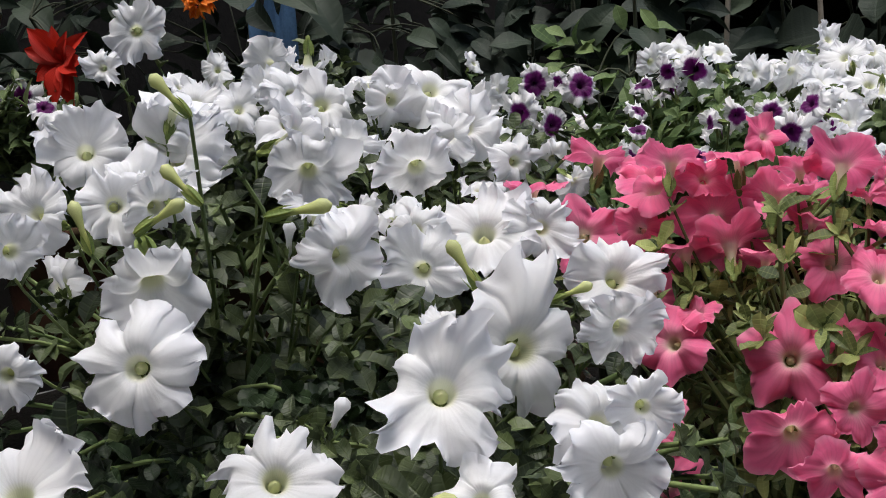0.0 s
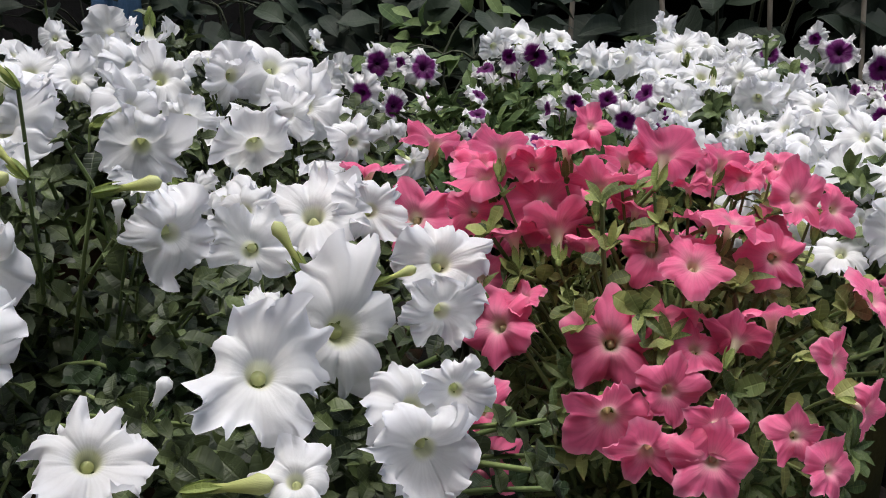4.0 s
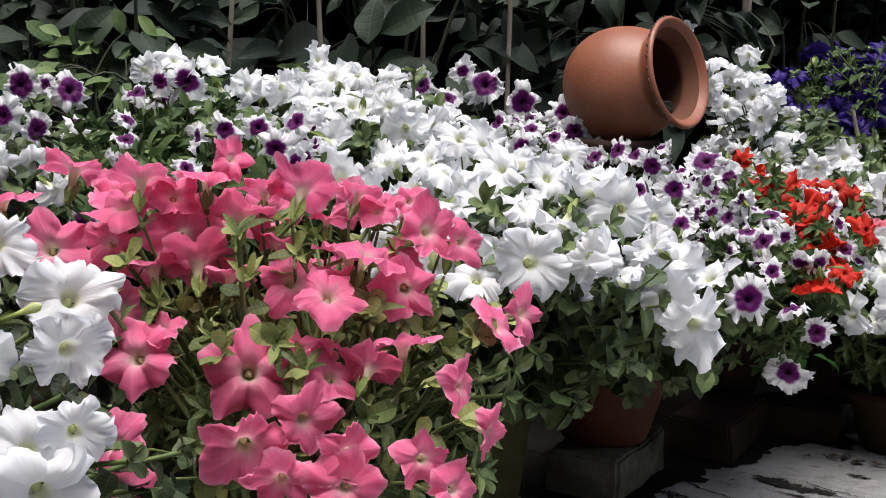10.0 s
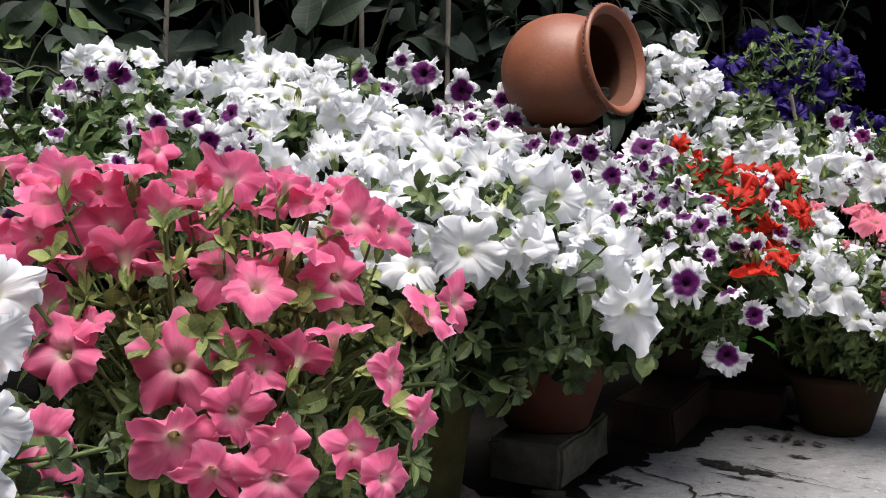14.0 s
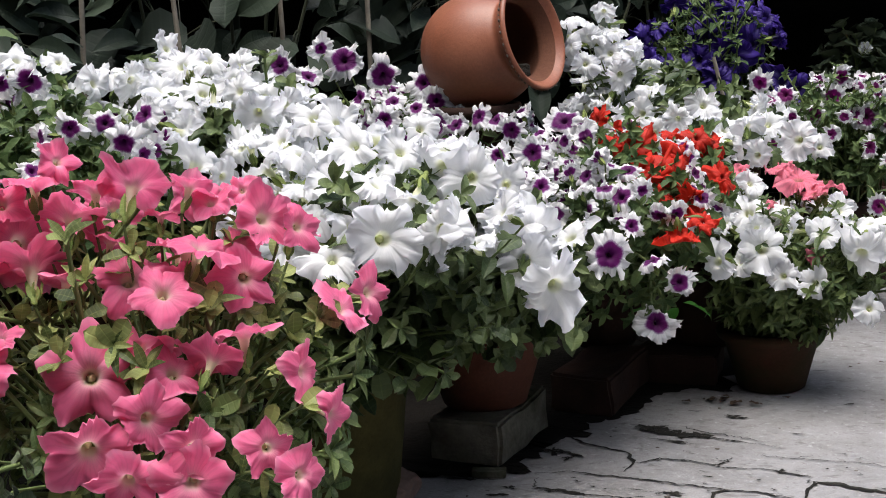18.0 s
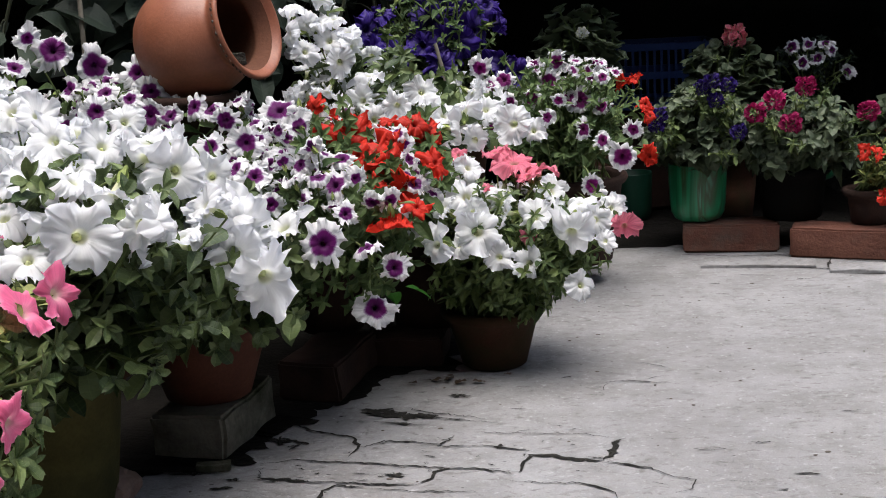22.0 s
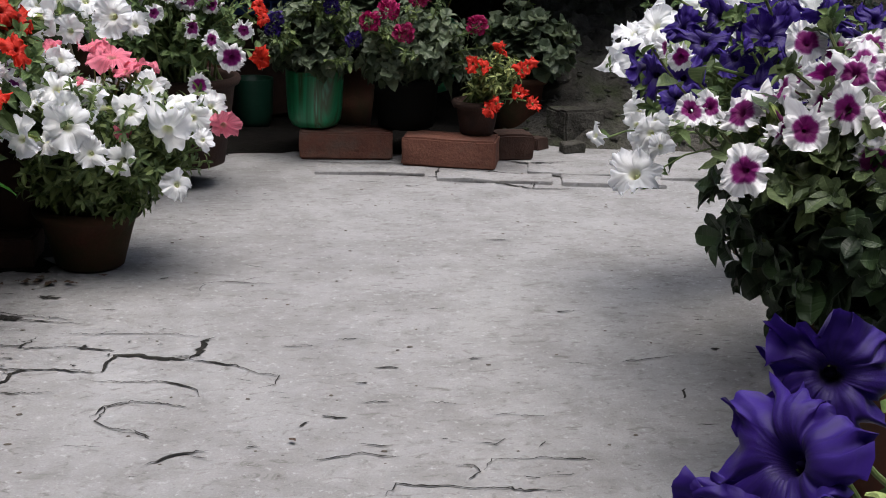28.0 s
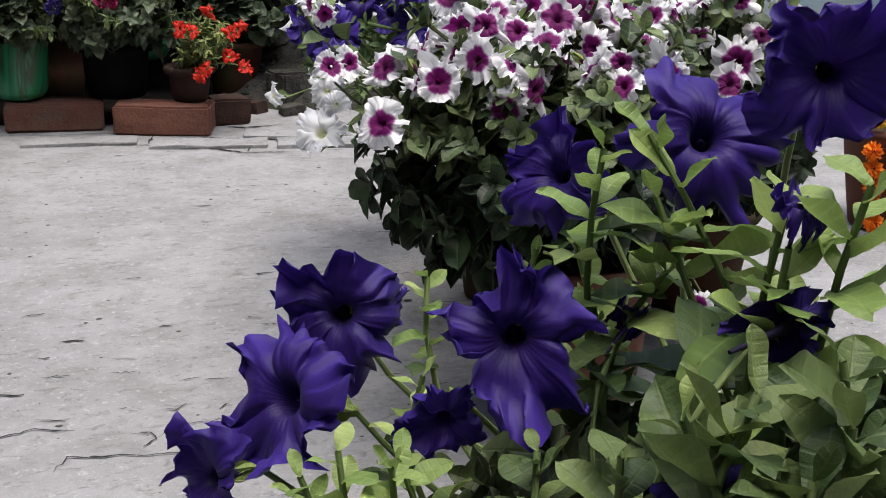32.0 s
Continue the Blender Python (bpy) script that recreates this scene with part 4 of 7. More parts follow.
soup = Soup()
for k in range(260):
    x, y = rng.uniform(-0.4, 1.7), rng.uniform(0.9, 3.0)
    s = rng.uniform(0.0008, 0.003)
    v, f, uv = lathe([(0.1, 0.0), (1.0, 0.1), (0.8, 0.7), (0.1, 0.9)], 6, 0.1, k)
    soup.add((v, f, uv), Matrix.Translation((x, y, ground_height(x, y))) @ Matrix.Diagonal((s * rng.uniform(0.8, 2.0), s, s * 0.7, 1)), 0)
grit = new("grit", soup.mesh("grit", STONE))
tagged(grit, "scattered dark grit and crumbs on the cement floor", "grit", kind="stuff")


def stone(x, y, sx, sy, sz, turn, seed, material, label, name="stone", z=0.0, chip=0.006):
    me = rough_box(sx, sy, sz, seed, chip)
    me.materials.append(material)
    ob = new(name, me)
    ob.matrix_basis = Matrix.Translation((x, y, z)) @ Matrix.Rotation(radians(turn), 4, "Z")
    return tagged(ob, label, name, "loose stones")


for k, (x, y, sx, sy, turn) in enumerate(((0.74, 3.045, 0.26, 0.085, -9), (1.02, 2.935, 0.27, 0.085, -14), (1.29, 2.865, 0.24, 0.085, -12), (1.25, 2.985, 0.26, 0.09, -14), (1.50, 2.92, 0.22, 0.10, -12))):
    stone(x, y, sx, sy, 0.020, turn, 40 + k, CONCRETE, "flat worn edging stone sunk in the yard floor", "edging_stone", -0.014, 0.006)
stone(1.35, 3.36, 0.13, 0.10, 0.09, 18, 50, MUD, "brown rubble stone at the foot of the bank", z=0.0, chip=0.008)
stone(1.12, 3.17, 0.10, 0.08, 0.065, 5, 51, SHADE_BRICK, "dark broken brick beside the clay pot", z=0.0)
stone(1.22, 3.27, 0.05, 0.04, 0.03, 40, 52, SHADE_BRICK, "small grey rubble stone on the floor")
stone(1.30, 3.22, 0.06, 0.04, 0.025, 10, 53, MUD, "small grey rubble stone on the floor")
stone(-0.30, 1.845, 0.05, 0.02, 0.014, 0, 55, BLOCK, "flat chip of stone before the old brick")
stone(-0.174, 2.247, 0.11, 0.22, 0.07, -12, 56, SHADE_BRICK, "dark brick standing in the shade under the plants", "brick")
stone(-0.045, 2.375, 0.15, 0.10, 0.055, -6, 57, SHADE_BRICK, "dark brick lying across in the shade under the plants", "brick")


def lump(x, y, z, s, seed, material, label, name="stone"):
    """A rounded, uneven stone."""
    bm = bmesh.new()
    bmesh.ops.create_icosphere(bm, subdivisions=3, radius=1.0)
    for v in bm.verts:
        n = v.co.copy()
        v.co = Vector((n.x * s * 1.3, n.y * s, n.z * s * 0.75)) * (1 + 0.35 * noise.noise(n * 1.4 + Vector((seed * 7.0, 0, 0))) + 0.12 * noise.noise(n * 4 + Vector((0, seed * 3.0, 0))))
    me = bpy.data.meshes.new("stone")
    bm.to_mesh(me)
    bm.free()
    me.materials.append(material)
    ob = new(name, me)
    ob.matrix_basis = Matrix.Translation((x, y, z)) @ Matrix.Rotation(seed * 1.7, 4, "Z")
    return tagged(ob, label, name, "loose stones")


for k in range(9):
    x, y = 1.36 + 0.13 * (k % 5) + 0.05 * math.sin(k * 5), 3.36 + 0.13 * (k // 3) + 0.04 * math.sin(k * 3)
    lump(x, y, max(0.0, mound_height(x, y)) + 0.002, 0.016 + 0.012 * abs(math.sin(k * 2.3)), k + 1, MUD, "dark earthy stone half sunk in the bank")
soup = Soup()
rng = np.random.default_rng(8)
for k in range(900):
    x, y = rng.uniform(1.15, 2.6), rng.uniform(3.1, 4.2)
    s = rng.uniform(0.002, 0.010)
    if mound_height(x, y) < 0.012:
        continue
    v, f, uv = lathe([(0.1, -0.4), (1.0, 0.0), (0.8, 0.6), (0.1, 0.8)], 6, 0.2, k)
    soup.add((v, f, uv), Matrix.Translation((x, y, max(0.0, mound_height(x, y)))) @ Matrix.Rotation(k * 1.3, 4, "Z") @ Matrix.Diagonal((s * 1.5, s, s * 0.7, 1)), 0)
crumbs = new("rubble_crumbs", soup.mesh("rubble_crumbs", MUD))
tagged(crumbs, "loose crumbs of stone and mortar on the earth bank", "rubble", kind="stuff")

lump(-0.42, 1.71, 0.026, 0.040, 21, plain_material("pinkish stone", (0.17, 0.11, 0.09), (0.28, 0.19, 0.155), 16.0, 0.9, 0.7, 0.006), "rounded pinkish stone beside the green pot")

# damp soil under the beds, near black to stand in for shade, with an uneven edge
SHADED_SOIL = plain_material("damp soil darkened for shade", (0.004, 0.0036, 0.003), (0.011, 0.0095, 0.008), 9.0, 0.95, 0.9, 0.012, 90.0, 0.12)
EDGE = [(-0.62, 1.3), (-0.5, 1.66), (-0.43, 1.78), (-0.37, 1.86), (-0.26, 1.85), (-0.22, 1.98), (-0.19, 2.1), (-0.13, 2.15), (-0.05, 2.27), (0.04, 2.28), (0.05, 2.42), (0.16, 2.9), (0.34, 3.26), (0.62, 3.26), (0.98, 3.19), (1.1, 3.3), (1.35, 3.6)]


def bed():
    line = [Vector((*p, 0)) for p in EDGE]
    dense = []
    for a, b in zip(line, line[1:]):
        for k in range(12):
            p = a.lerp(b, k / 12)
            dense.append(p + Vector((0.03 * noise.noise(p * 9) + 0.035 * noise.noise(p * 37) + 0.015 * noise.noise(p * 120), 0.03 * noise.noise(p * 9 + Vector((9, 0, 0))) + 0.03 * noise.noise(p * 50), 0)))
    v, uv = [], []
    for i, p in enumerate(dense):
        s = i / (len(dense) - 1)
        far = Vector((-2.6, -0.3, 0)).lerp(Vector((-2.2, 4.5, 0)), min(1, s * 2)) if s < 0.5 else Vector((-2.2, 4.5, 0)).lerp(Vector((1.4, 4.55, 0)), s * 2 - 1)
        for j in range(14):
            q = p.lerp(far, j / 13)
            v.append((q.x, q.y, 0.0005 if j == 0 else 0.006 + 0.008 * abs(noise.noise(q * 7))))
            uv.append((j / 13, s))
    return mesh_of("soil_bed", (np.array(v), grid_faces(len(dense), 14)[:, ::-1], np.array(uv)), SHADED_SOIL)


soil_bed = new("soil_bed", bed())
tagged(soil_bed, "damp soil darkened for shade under the flower pots", "soil", kind="structure")


# ---- where the clearly seen blooms stand: x, y, z, diameter, compass and height of their faces ----
BLOOM_G = [
    (-0.233, 2.513, 0.667, 0.065, -165, 18), (-0.206, 2.501, 0.628, 0.065, -172, 19), (-0.180, 2.527, 0.674, 0.054, -160, 23), (-0.243, 2.488, 0.615, 0.065, 177, 14),
    (-0.169, 2.497, 0.600, 0.070, -167, 14), (-0.211, 2.480, 0.582, 0.064, -172, 15), (-0.148, 2.482, 0.557, 0.070, -161, 20), (-0.122, 2.498, 0.582, 0.064, -167, 26),
    (-0.095, 2.482, 0.533, 0.069, -163, 15), (-0.159, 2.517, 0.641, 0.059, -155, 18), (-0.185, 2.510, 0.638, 0.059, -172, 25), (-0.132, 2.510, 0.613, 0.059, -160, 30),
    (-0.198, 2.759, 0.565, 0.086, -177, 26), (-0.139, 2.623, 0.511, 0.093, -173, 16), (-0.118, 2.529, 0.480, 0.101, -173, 11),
]
BLOOM_G += [
    (-0.049, 2.619, 0.500, 0.093, -168, 22), (-0.197, 2.630, 0.520, 0.073, 177, 16), (-0.098, 2.688, 0.528, 0.084, -173, 27), (-0.239, 2.672, 0.539, 0.063, 178, 22),
    (-0.001, 2.543, 0.471, 0.081, -170, 17), (-0.042, 2.497, 0.462, 0.089, -175, 12), (0.016, 2.451, 0.442, 0.076, -170, 18), (-0.202, 2.804, 0.595, 0.063, -170, 31),
    (-0.225, 2.875, 0.648, 0.072, -159, 17), (-0.288, 2.819, 0.618, 0.076, -176, 14), (-0.266, 2.724, 0.560, 0.064, -176, 10), (0.077, 2.439, 0.429, 0.086, -165, 17),
    (0.173, 2.463, 0.428, 0.087, -173, 24),
]
BLOOM_RW = [
    (0.948, 1.847, 0.438, 0.063, 118, 28), (0.971, 1.807, 0.402, 0.054, 136, 17), (0.951, 1.783, 0.373, 0.049, 135, 3), (0.985, 1.825, 0.424, 0.046, 145, 29),
    (0.943, 1.754, 0.341, 0.049, 133, 13), (0.977, 1.771, 0.367, 0.045, 157, 21), (0.953, 1.734, 0.323, 0.040, 144, -0), (0.949, 1.805, 0.394, 0.041, 129, 15),
    (0.992, 1.792, 0.392, 0.041, 169, 21), (0.955, 1.766, 0.355, 0.045, 152, 15), (0.874, 1.797, 0.330, 0.036, 94, 16), (0.976, 1.899, 0.250, 0.093, 136, 28),
    (1.002, 1.957, 0.334, 0.056, 126, 11), (1.019, 1.985, 0.375, 0.059, 129, 16), (1.009, 2.023, 0.420, 0.088, 117, 20),
]
BLOOM_RW += [
    (0.997, 1.925, 0.292, 0.047, 130, 8), (1.033, 2.000, 0.400, 0.055, 131, 26), (0.993, 1.944, 0.314, 0.047, 128, 3), (1.100, 1.983, 0.401, 0.064, 146, 18),
    (1.183, 1.987, 0.436, 0.056, 155, 24), (1.311, 1.987, 0.482, 0.089, 152, 23), (1.269, 1.994, 0.477, 0.065, 147, 22), (1.165, 2.021, 0.474, 0.056, 155, 29),
    (1.483, 1.943, 0.490, 0.065, 147, 22),
]
BLOOM_W2 = [
    (-0.811, 0.810, 0.553, 0.059, -4, 50), (-0.797, 0.808, 0.540, 0.048, -23, 30), (-1.036, 0.851, 0.652, 0.061, 6, 55), (-0.955, 0.755, 0.578, 0.050, 86, 41),
    (-0.832, 0.612, 0.454, 0.090, -133, 13), (-0.869, 0.669, 0.502, 0.088, -111, -34), (-1.022, 0.663, 0.565, 0.070, -141, 19), (-0.905, 0.545, 0.456, 0.048, -140, 14),
    (-0.989, 0.620, 0.537, 0.057, -141, -3), (-1.097, 0.782, 0.609, 0.078, -137, 16), (-1.159, 0.807, 0.636, 0.064, -142, 26), (-1.022, 0.825, 0.599, 0.099, -122, 25),
    (-1.008, 0.860, 0.603, 0.067, -111, 7), (-0.984, 0.749, 0.572, 0.072, -127, 22), (-0.978, 0.721, 0.565, 0.066, -139, 0),
]
BLOOM_W2 += [
    (-0.938, 0.736, 0.559, 0.060, -125, -6), (-0.765, 0.789, 0.515, 0.076, -99, -12), (-0.951, 0.942, 0.609, 0.086, -135, 14), (-0.886, 0.875, 0.574, 0.075, -131, -7),
    (-0.813, 0.487, 0.400, 0.087, -125, 42),
]
BLOOM_R3 = [
    (1.331, 1.301, 0.438, 0.066, 145, 9), (1.358, 1.368, 0.495, 0.057, 152, -9), (1.429, 1.334, 0.493, 0.050, 154, 13), (1.279, 1.387, 0.484, 0.050, 134, 28),
    (1.304, 1.352, 0.466, 0.042, 144, 36), (1.380, 1.322, 0.468, 0.042, 147, 41), (1.447, 1.286, 0.464, 0.042, 152, 26), (1.278, 1.334, 0.445, 0.038, 134, 24),
]
BLOOM_W1 = [
    (-0.484, 0.560, 0.488, 0.080, -135, 11), (-0.500, 0.666, 0.488, 0.093, -139, 7), (-0.520, 0.820, 0.507, 0.069, -117, 37), (-0.466, 0.736, 0.488, 0.057, -123, -6),
    (-0.630, 0.803, 0.542, 0.082, -148, 35), (-0.595, 0.835, 0.540, 0.056, -116, 21), (-0.642, 0.738, 0.519, 0.064, -157, 5), (-0.672, 0.771, 0.545, 0.049, -137, 43),
    (-0.406, 0.606, 0.465, 0.058, -129, 26), (-0.390, 0.625, 0.471, 0.042, -122, 2), (-0.392, 0.595, 0.442, 0.060, -133, -11), (-0.540, 0.477, 0.452, 0.068, -144, 34),
    (-0.447, 0.541, 0.435, 0.047, -139, 54), (-0.572, 0.673, 0.498, 0.031, -137, 52),
]
BLOOM_W2b = [
    (-0.945, 1.110, 0.551, 0.094, -141, -1), (-0.929, 1.187, 0.595, 0.084, -126, 8), (-0.913, 1.065, 0.501, 0.067, -133, 29), (-0.989, 1.201, 0.644, 0.093, -138, 43),
    (-1.050, 1.165, 0.659, 0.074, -148, 38), (-1.014, 1.161, 0.631, 0.073, -145, 8), (-1.022, 1.086, 0.582, 0.064, -126, 8), (-0.962, 1.030, 0.508, 0.067, -126, 17),
    (-1.079, 1.106, 0.633, 0.079, -129, 18), (-1.096, 1.064, 0.614, 0.072, -146, 15), (-0.882, 1.140, 0.532, 0.056, -136, 22), (-0.944, 1.163, 0.587, 0.064, -147, 15),
]
BLOOM_W3 = [
    (-1.328, 1.344, 0.668, 0.076, -126, -6), (-1.382, 1.315, 0.678, 0.089, -145, 12), (-1.299, 1.283, 0.636, 0.078, -129, 12), (-1.598, 1.263, 0.743, 0.097, -112, 8),
    (-1.432, 1.268, 0.679, 0.048, -149, 18), (-1.337, 1.217, 0.626, 0.069, -131, 24), (-1.401, 1.194, 0.640, 0.085, -123, 28), (-1.564, 1.169, 0.691, 0.056, -145, -10),
    (-1.443, 1.208, 0.660, 0.055, -127, 33), (-1.340, 1.270, 0.645, 0.070, -134, 7), (-1.246, 1.316, 0.628, 0.070, -124, 17),
]
BLOOM_PC1 = [
    (-0.975, 1.354, 0.599, 0.059, -151, 3), (-1.005, 1.437, 0.633, 0.050, -146, 7), (-0.954, 1.473, 0.628, 0.056, -136, 7), (-0.931, 1.367, 0.582, 0.044, -136, -8),
    (-0.855, 1.602, 0.636, 0.061, -153, -4), (-0.882, 1.575, 0.636, 0.046, -172, 2), (-0.755, 1.521, 0.578, 0.047, -144, -9), (-0.725, 1.556, 0.581, 0.043, -166, 4),
    (-0.694, 1.540, 0.555, 0.057, -151, 4), (-0.859, 1.455, 0.593, 0.036, -171, 4), (-0.768, 1.442, 0.536, 0.040, -148, -7), (-0.845, 1.428, 0.571, 0.039, -150, 9),
    (-0.984, 1.460, 0.633, 0.030, -146, 13), (-0.665, 1.543, 0.540, 0.042, -140, -2),
]
BLOOM_PC1w = [
    (-1.060, 1.382, 0.611, 0.071, -142, 19), (-1.058, 1.425, 0.623, 0.053, -131, 18), (-0.939, 1.245, 0.556, 0.074, -155, 16), (-0.915, 1.278, 0.556, 0.054, -133, 15),
    (-1.133, 1.480, 0.665, 0.036, -142, 18), (-0.936, 1.634, 0.649, 0.052, -167, 32), (-0.913, 1.675, 0.666, 0.056, -150, 46), (-0.868, 1.709, 0.659, 0.048, -139, 42),
    (-0.817, 1.644, 0.613, 0.054, -136, 13), (-0.806, 1.694, 0.625, 0.055, -136, 24), (-0.840, 1.606, 0.608, 0.046, -142, 2), (-0.871, 1.272, 0.547, 0.053, -146, 16),
    (-0.833, 1.259, 0.522, 0.052, -141, 11),
]
BLOOM_PK1 = [
    (-0.555, 1.056, 0.520, 0.077, -149, 31), (-0.533, 1.057, 0.577, 0.059, 32, 63), (-0.510, 1.063, 0.591, 0.037, -135, 34), (-0.592, 1.042, 0.573, 0.059, 28, 64),
    (-0.564, 1.051, 0.555, 0.046, -130, 49), (-0.611, 1.039, 0.546, 0.062, -159, 52), (-0.625, 1.036, 0.510, 0.057, -158, 32), (-0.505, 1.067, 0.541, 0.064, 13, 64),
    (-0.540, 1.047, 0.500, 0.072, 26, 63), (-0.447, 1.081, 0.568, 0.066, 17, 64), (-0.398, 1.094, 0.563, 0.044, -7, 62), (-0.383, 1.099, 0.546, 0.039, -158, 54),
    (-0.336, 1.113, 0.528, 0.059, -149, 19), (-0.306, 1.121, 0.518, 0.044, -98, 14), (-0.406, 1.087, 0.508, 0.059, 22, 63),
]
BLOOM_PK1 += [
    (-0.447, 1.054, 0.484, 0.063, -149, 22),
]
BLOOM_PK2 = [
    (-0.403, 1.057, 0.475, 0.043, -126, 23), (-0.344, 1.074, 0.479, 0.058, -148, 11), (-0.455, 0.981, 0.414, 0.077, -152, 31), (-0.420, 1.014, 0.437, 0.056, 17, 63),
    (-0.385, 0.999, 0.415, 0.055, -121, 36), (-0.354, 1.014, 0.423, 0.051, -3, 62), (-0.335, 1.037, 0.440, 0.056, 21, 63), (-0.272, 1.019, 0.410, 0.053, -91, 16),
    (-0.240, 0.990, 0.381, 0.044, -99, 3), (-0.431, 0.925, 0.365, 0.071, -147, 12), (-0.397, 0.919, 0.342, 0.057, -154, 2), (-0.392, 0.959, 0.384, 0.054, -123, 9),
    (-0.346, 0.944, 0.365, 0.053, -141, 7), (-0.346, 0.932, 0.340, 0.062, -146, 3), (-0.287, 0.955, 0.363, 0.043, -155, 13),
]
BLOOM_PK2 += [
    (-0.258, 0.955, 0.342, 0.048, -100, 7),
]
BLOOM_PK3 = [
    (-0.558, 0.965, 0.422, 0.066, -160, 20), (-0.540, 0.898, 0.365, 0.060, -165, 18), (-0.524, 0.884, 0.328, 0.059, -165, 2), (-0.489, 1.087, 0.560, 0.047, 25, 64),
    (-0.358, 1.119, 0.553, 0.031, -160, 39), (-0.577, 1.031, 0.492, 0.056, 34, 63), (-0.474, 1.077, 0.515, 0.041, 12, 64), (-0.503, 1.044, 0.487, 0.046, 13, 64),
    (-0.546, 0.990, 0.444, 0.039, -174, 39), (-0.431, 1.095, 0.536, 0.036, 17, 64), (-0.357, 1.095, 0.504, 0.041, -135, 51),
]
BLOOM_PK4 = [
    (-0.761, 1.067, 0.545, 0.062, 30, 62), (-0.661, 0.996, 0.508, 0.070, -150, 30), (-0.722, 1.133, 0.569, 0.066, 20, 62), (-0.651, 1.104, 0.548, 0.060, -140, 50), (-0.665, 1.133, 0.552, 0.060, -150, 40),
]
BLOOM_W5 = [
    (-0.312, 1.412, 0.450, 0.093, -165, 4), (-0.292, 1.598, 0.504, 0.089, -175, 34), (-0.411, 1.550, 0.496, 0.081, -170, 24), (-0.371, 1.577, 0.502, 0.075, -165, 24),
    (-0.300, 1.499, 0.474, 0.078, -161, 20), (-0.244, 1.578, 0.495, 0.077, -158, 30), (-0.419, 1.653, 0.533, 0.071, -171, 28), (-0.482, 1.629, 0.528, 0.071, -174, 28),
    (-0.524, 1.658, 0.543, 0.065, -167, 22), (-0.522, 1.586, 0.516, 0.070, -178, 17), (-0.452, 1.540, 0.495, 0.067, -162, 19), (-0.226, 1.454, 0.458, 0.068, -152, 21),
    (-0.193, 1.495, 0.467, 0.056, -147, 25), (-0.251, 1.436, 0.455, 0.065, -162, 10), (-0.298, 1.661, 0.526, 0.070, -163, 33),
]
BLOOM_W5 += [
    (-0.352, 1.647, 0.525, 0.066, -167, 28),
]
BLOOM_W5b = [
    (-0.410, 1.733, 0.541, 0.062, -166, 28), (-0.471, 1.759, 0.557, 0.068, -164, 22), (-0.594, 1.761, 0.568, 0.069, -166, 21), (-0.511, 1.766, 0.563, 0.072, -156, 21),
    (-0.560, 1.787, 0.575, 0.065, -161, 26), (-0.580, 1.689, 0.538, 0.062, -171, 11), (-0.251, 1.691, 0.514, 0.060, -152, 23), (-0.578, 1.591, 0.501, 0.052, -170, 18),
    (-0.350, 1.749, 0.543, 0.055, -162, 33), (-0.376, 1.532, 0.462, 0.063, -170, 14), (-0.456, 1.671, 0.522, 0.068, -163, 17), (-0.632, 1.794, 0.585, 0.049, -165, 31),
    (-0.208, 1.618, 0.481, 0.057, -153, 19),
]
BLOOM_W4 = [
    (-0.728, 1.811, 0.643, 0.075, -151, 19), (-0.672, 1.761, 0.605, 0.069, -137, 8), (-0.736, 1.757, 0.612, 0.078, -156, 20), (-0.669, 1.677, 0.549, 0.067, -151, -11),
    (-0.729, 1.713, 0.582, 0.068, -161, 9), (-0.783, 1.764, 0.622, 0.062, -161, 31), (-0.821, 1.777, 0.636, 0.054, -160, 30), (-0.744, 1.687, 0.567, 0.056, -160, -2),
    (-0.648, 1.734, 0.583, 0.052, -134, -6), (-0.760, 1.842, 0.667, 0.055, -156, 34), (-0.634, 1.639, 0.520, 0.096, 10, 64), (-0.734, 1.596, 0.508, 0.065, -154, 18),
    (-0.851, 1.772, 0.637, 0.050, -165, 25), (-0.689, 1.740, 0.594, 0.065, -146, 9), (-0.833, 1.576, 0.510, 0.053, -162, 18),
]
BLOOM_W6 = [
    (-0.184, 1.649, 0.408, 0.091, -154, 16), (-0.149, 1.625, 0.343, 0.097, -161, 4), (-0.191, 1.631, 0.377, 0.080, -165, -0), (-0.218, 1.634, 0.397, 0.066, 178, 15),
    (-0.237, 1.636, 0.407, 0.058, -171, 32),
]
BLOOM_F1 = [
    (-0.616, 2.253, 0.619, 0.073, -163, 2), (-0.727, 2.224, 0.617, 0.061, -167, 14), (-0.672, 2.218, 0.596, 0.050, -156, 14), (-0.543, 2.243, 0.589, 0.066, -159, 3),
    (-0.512, 2.132, 0.521, 0.056, -165, 5), (-0.471, 2.247, 0.574, 0.066, -167, 20), (-0.444, 2.222, 0.541, 0.061, -162, 4), (-0.418, 2.115, 0.513, 0.056, -167, 5),
    (-0.518, 2.210, 0.547, 0.051, -172, 21), (-0.356, 2.155, 0.520, 0.049, -164, 22), (-0.655, 2.248, 0.640, 0.051, -175, 18), (-0.385, 2.111, 0.511, 0.042, -157, 22),
    (-0.324, 2.142, 0.516, 0.047, -171, 27), (-0.288, 2.182, 0.524, 0.043, -172, 27), (-0.473, 2.194, 0.535, 0.044, -167, 27),
]
BLOOM_F1 += [
    (-0.578, 2.203, 0.555, 0.045, -165, 31),
]
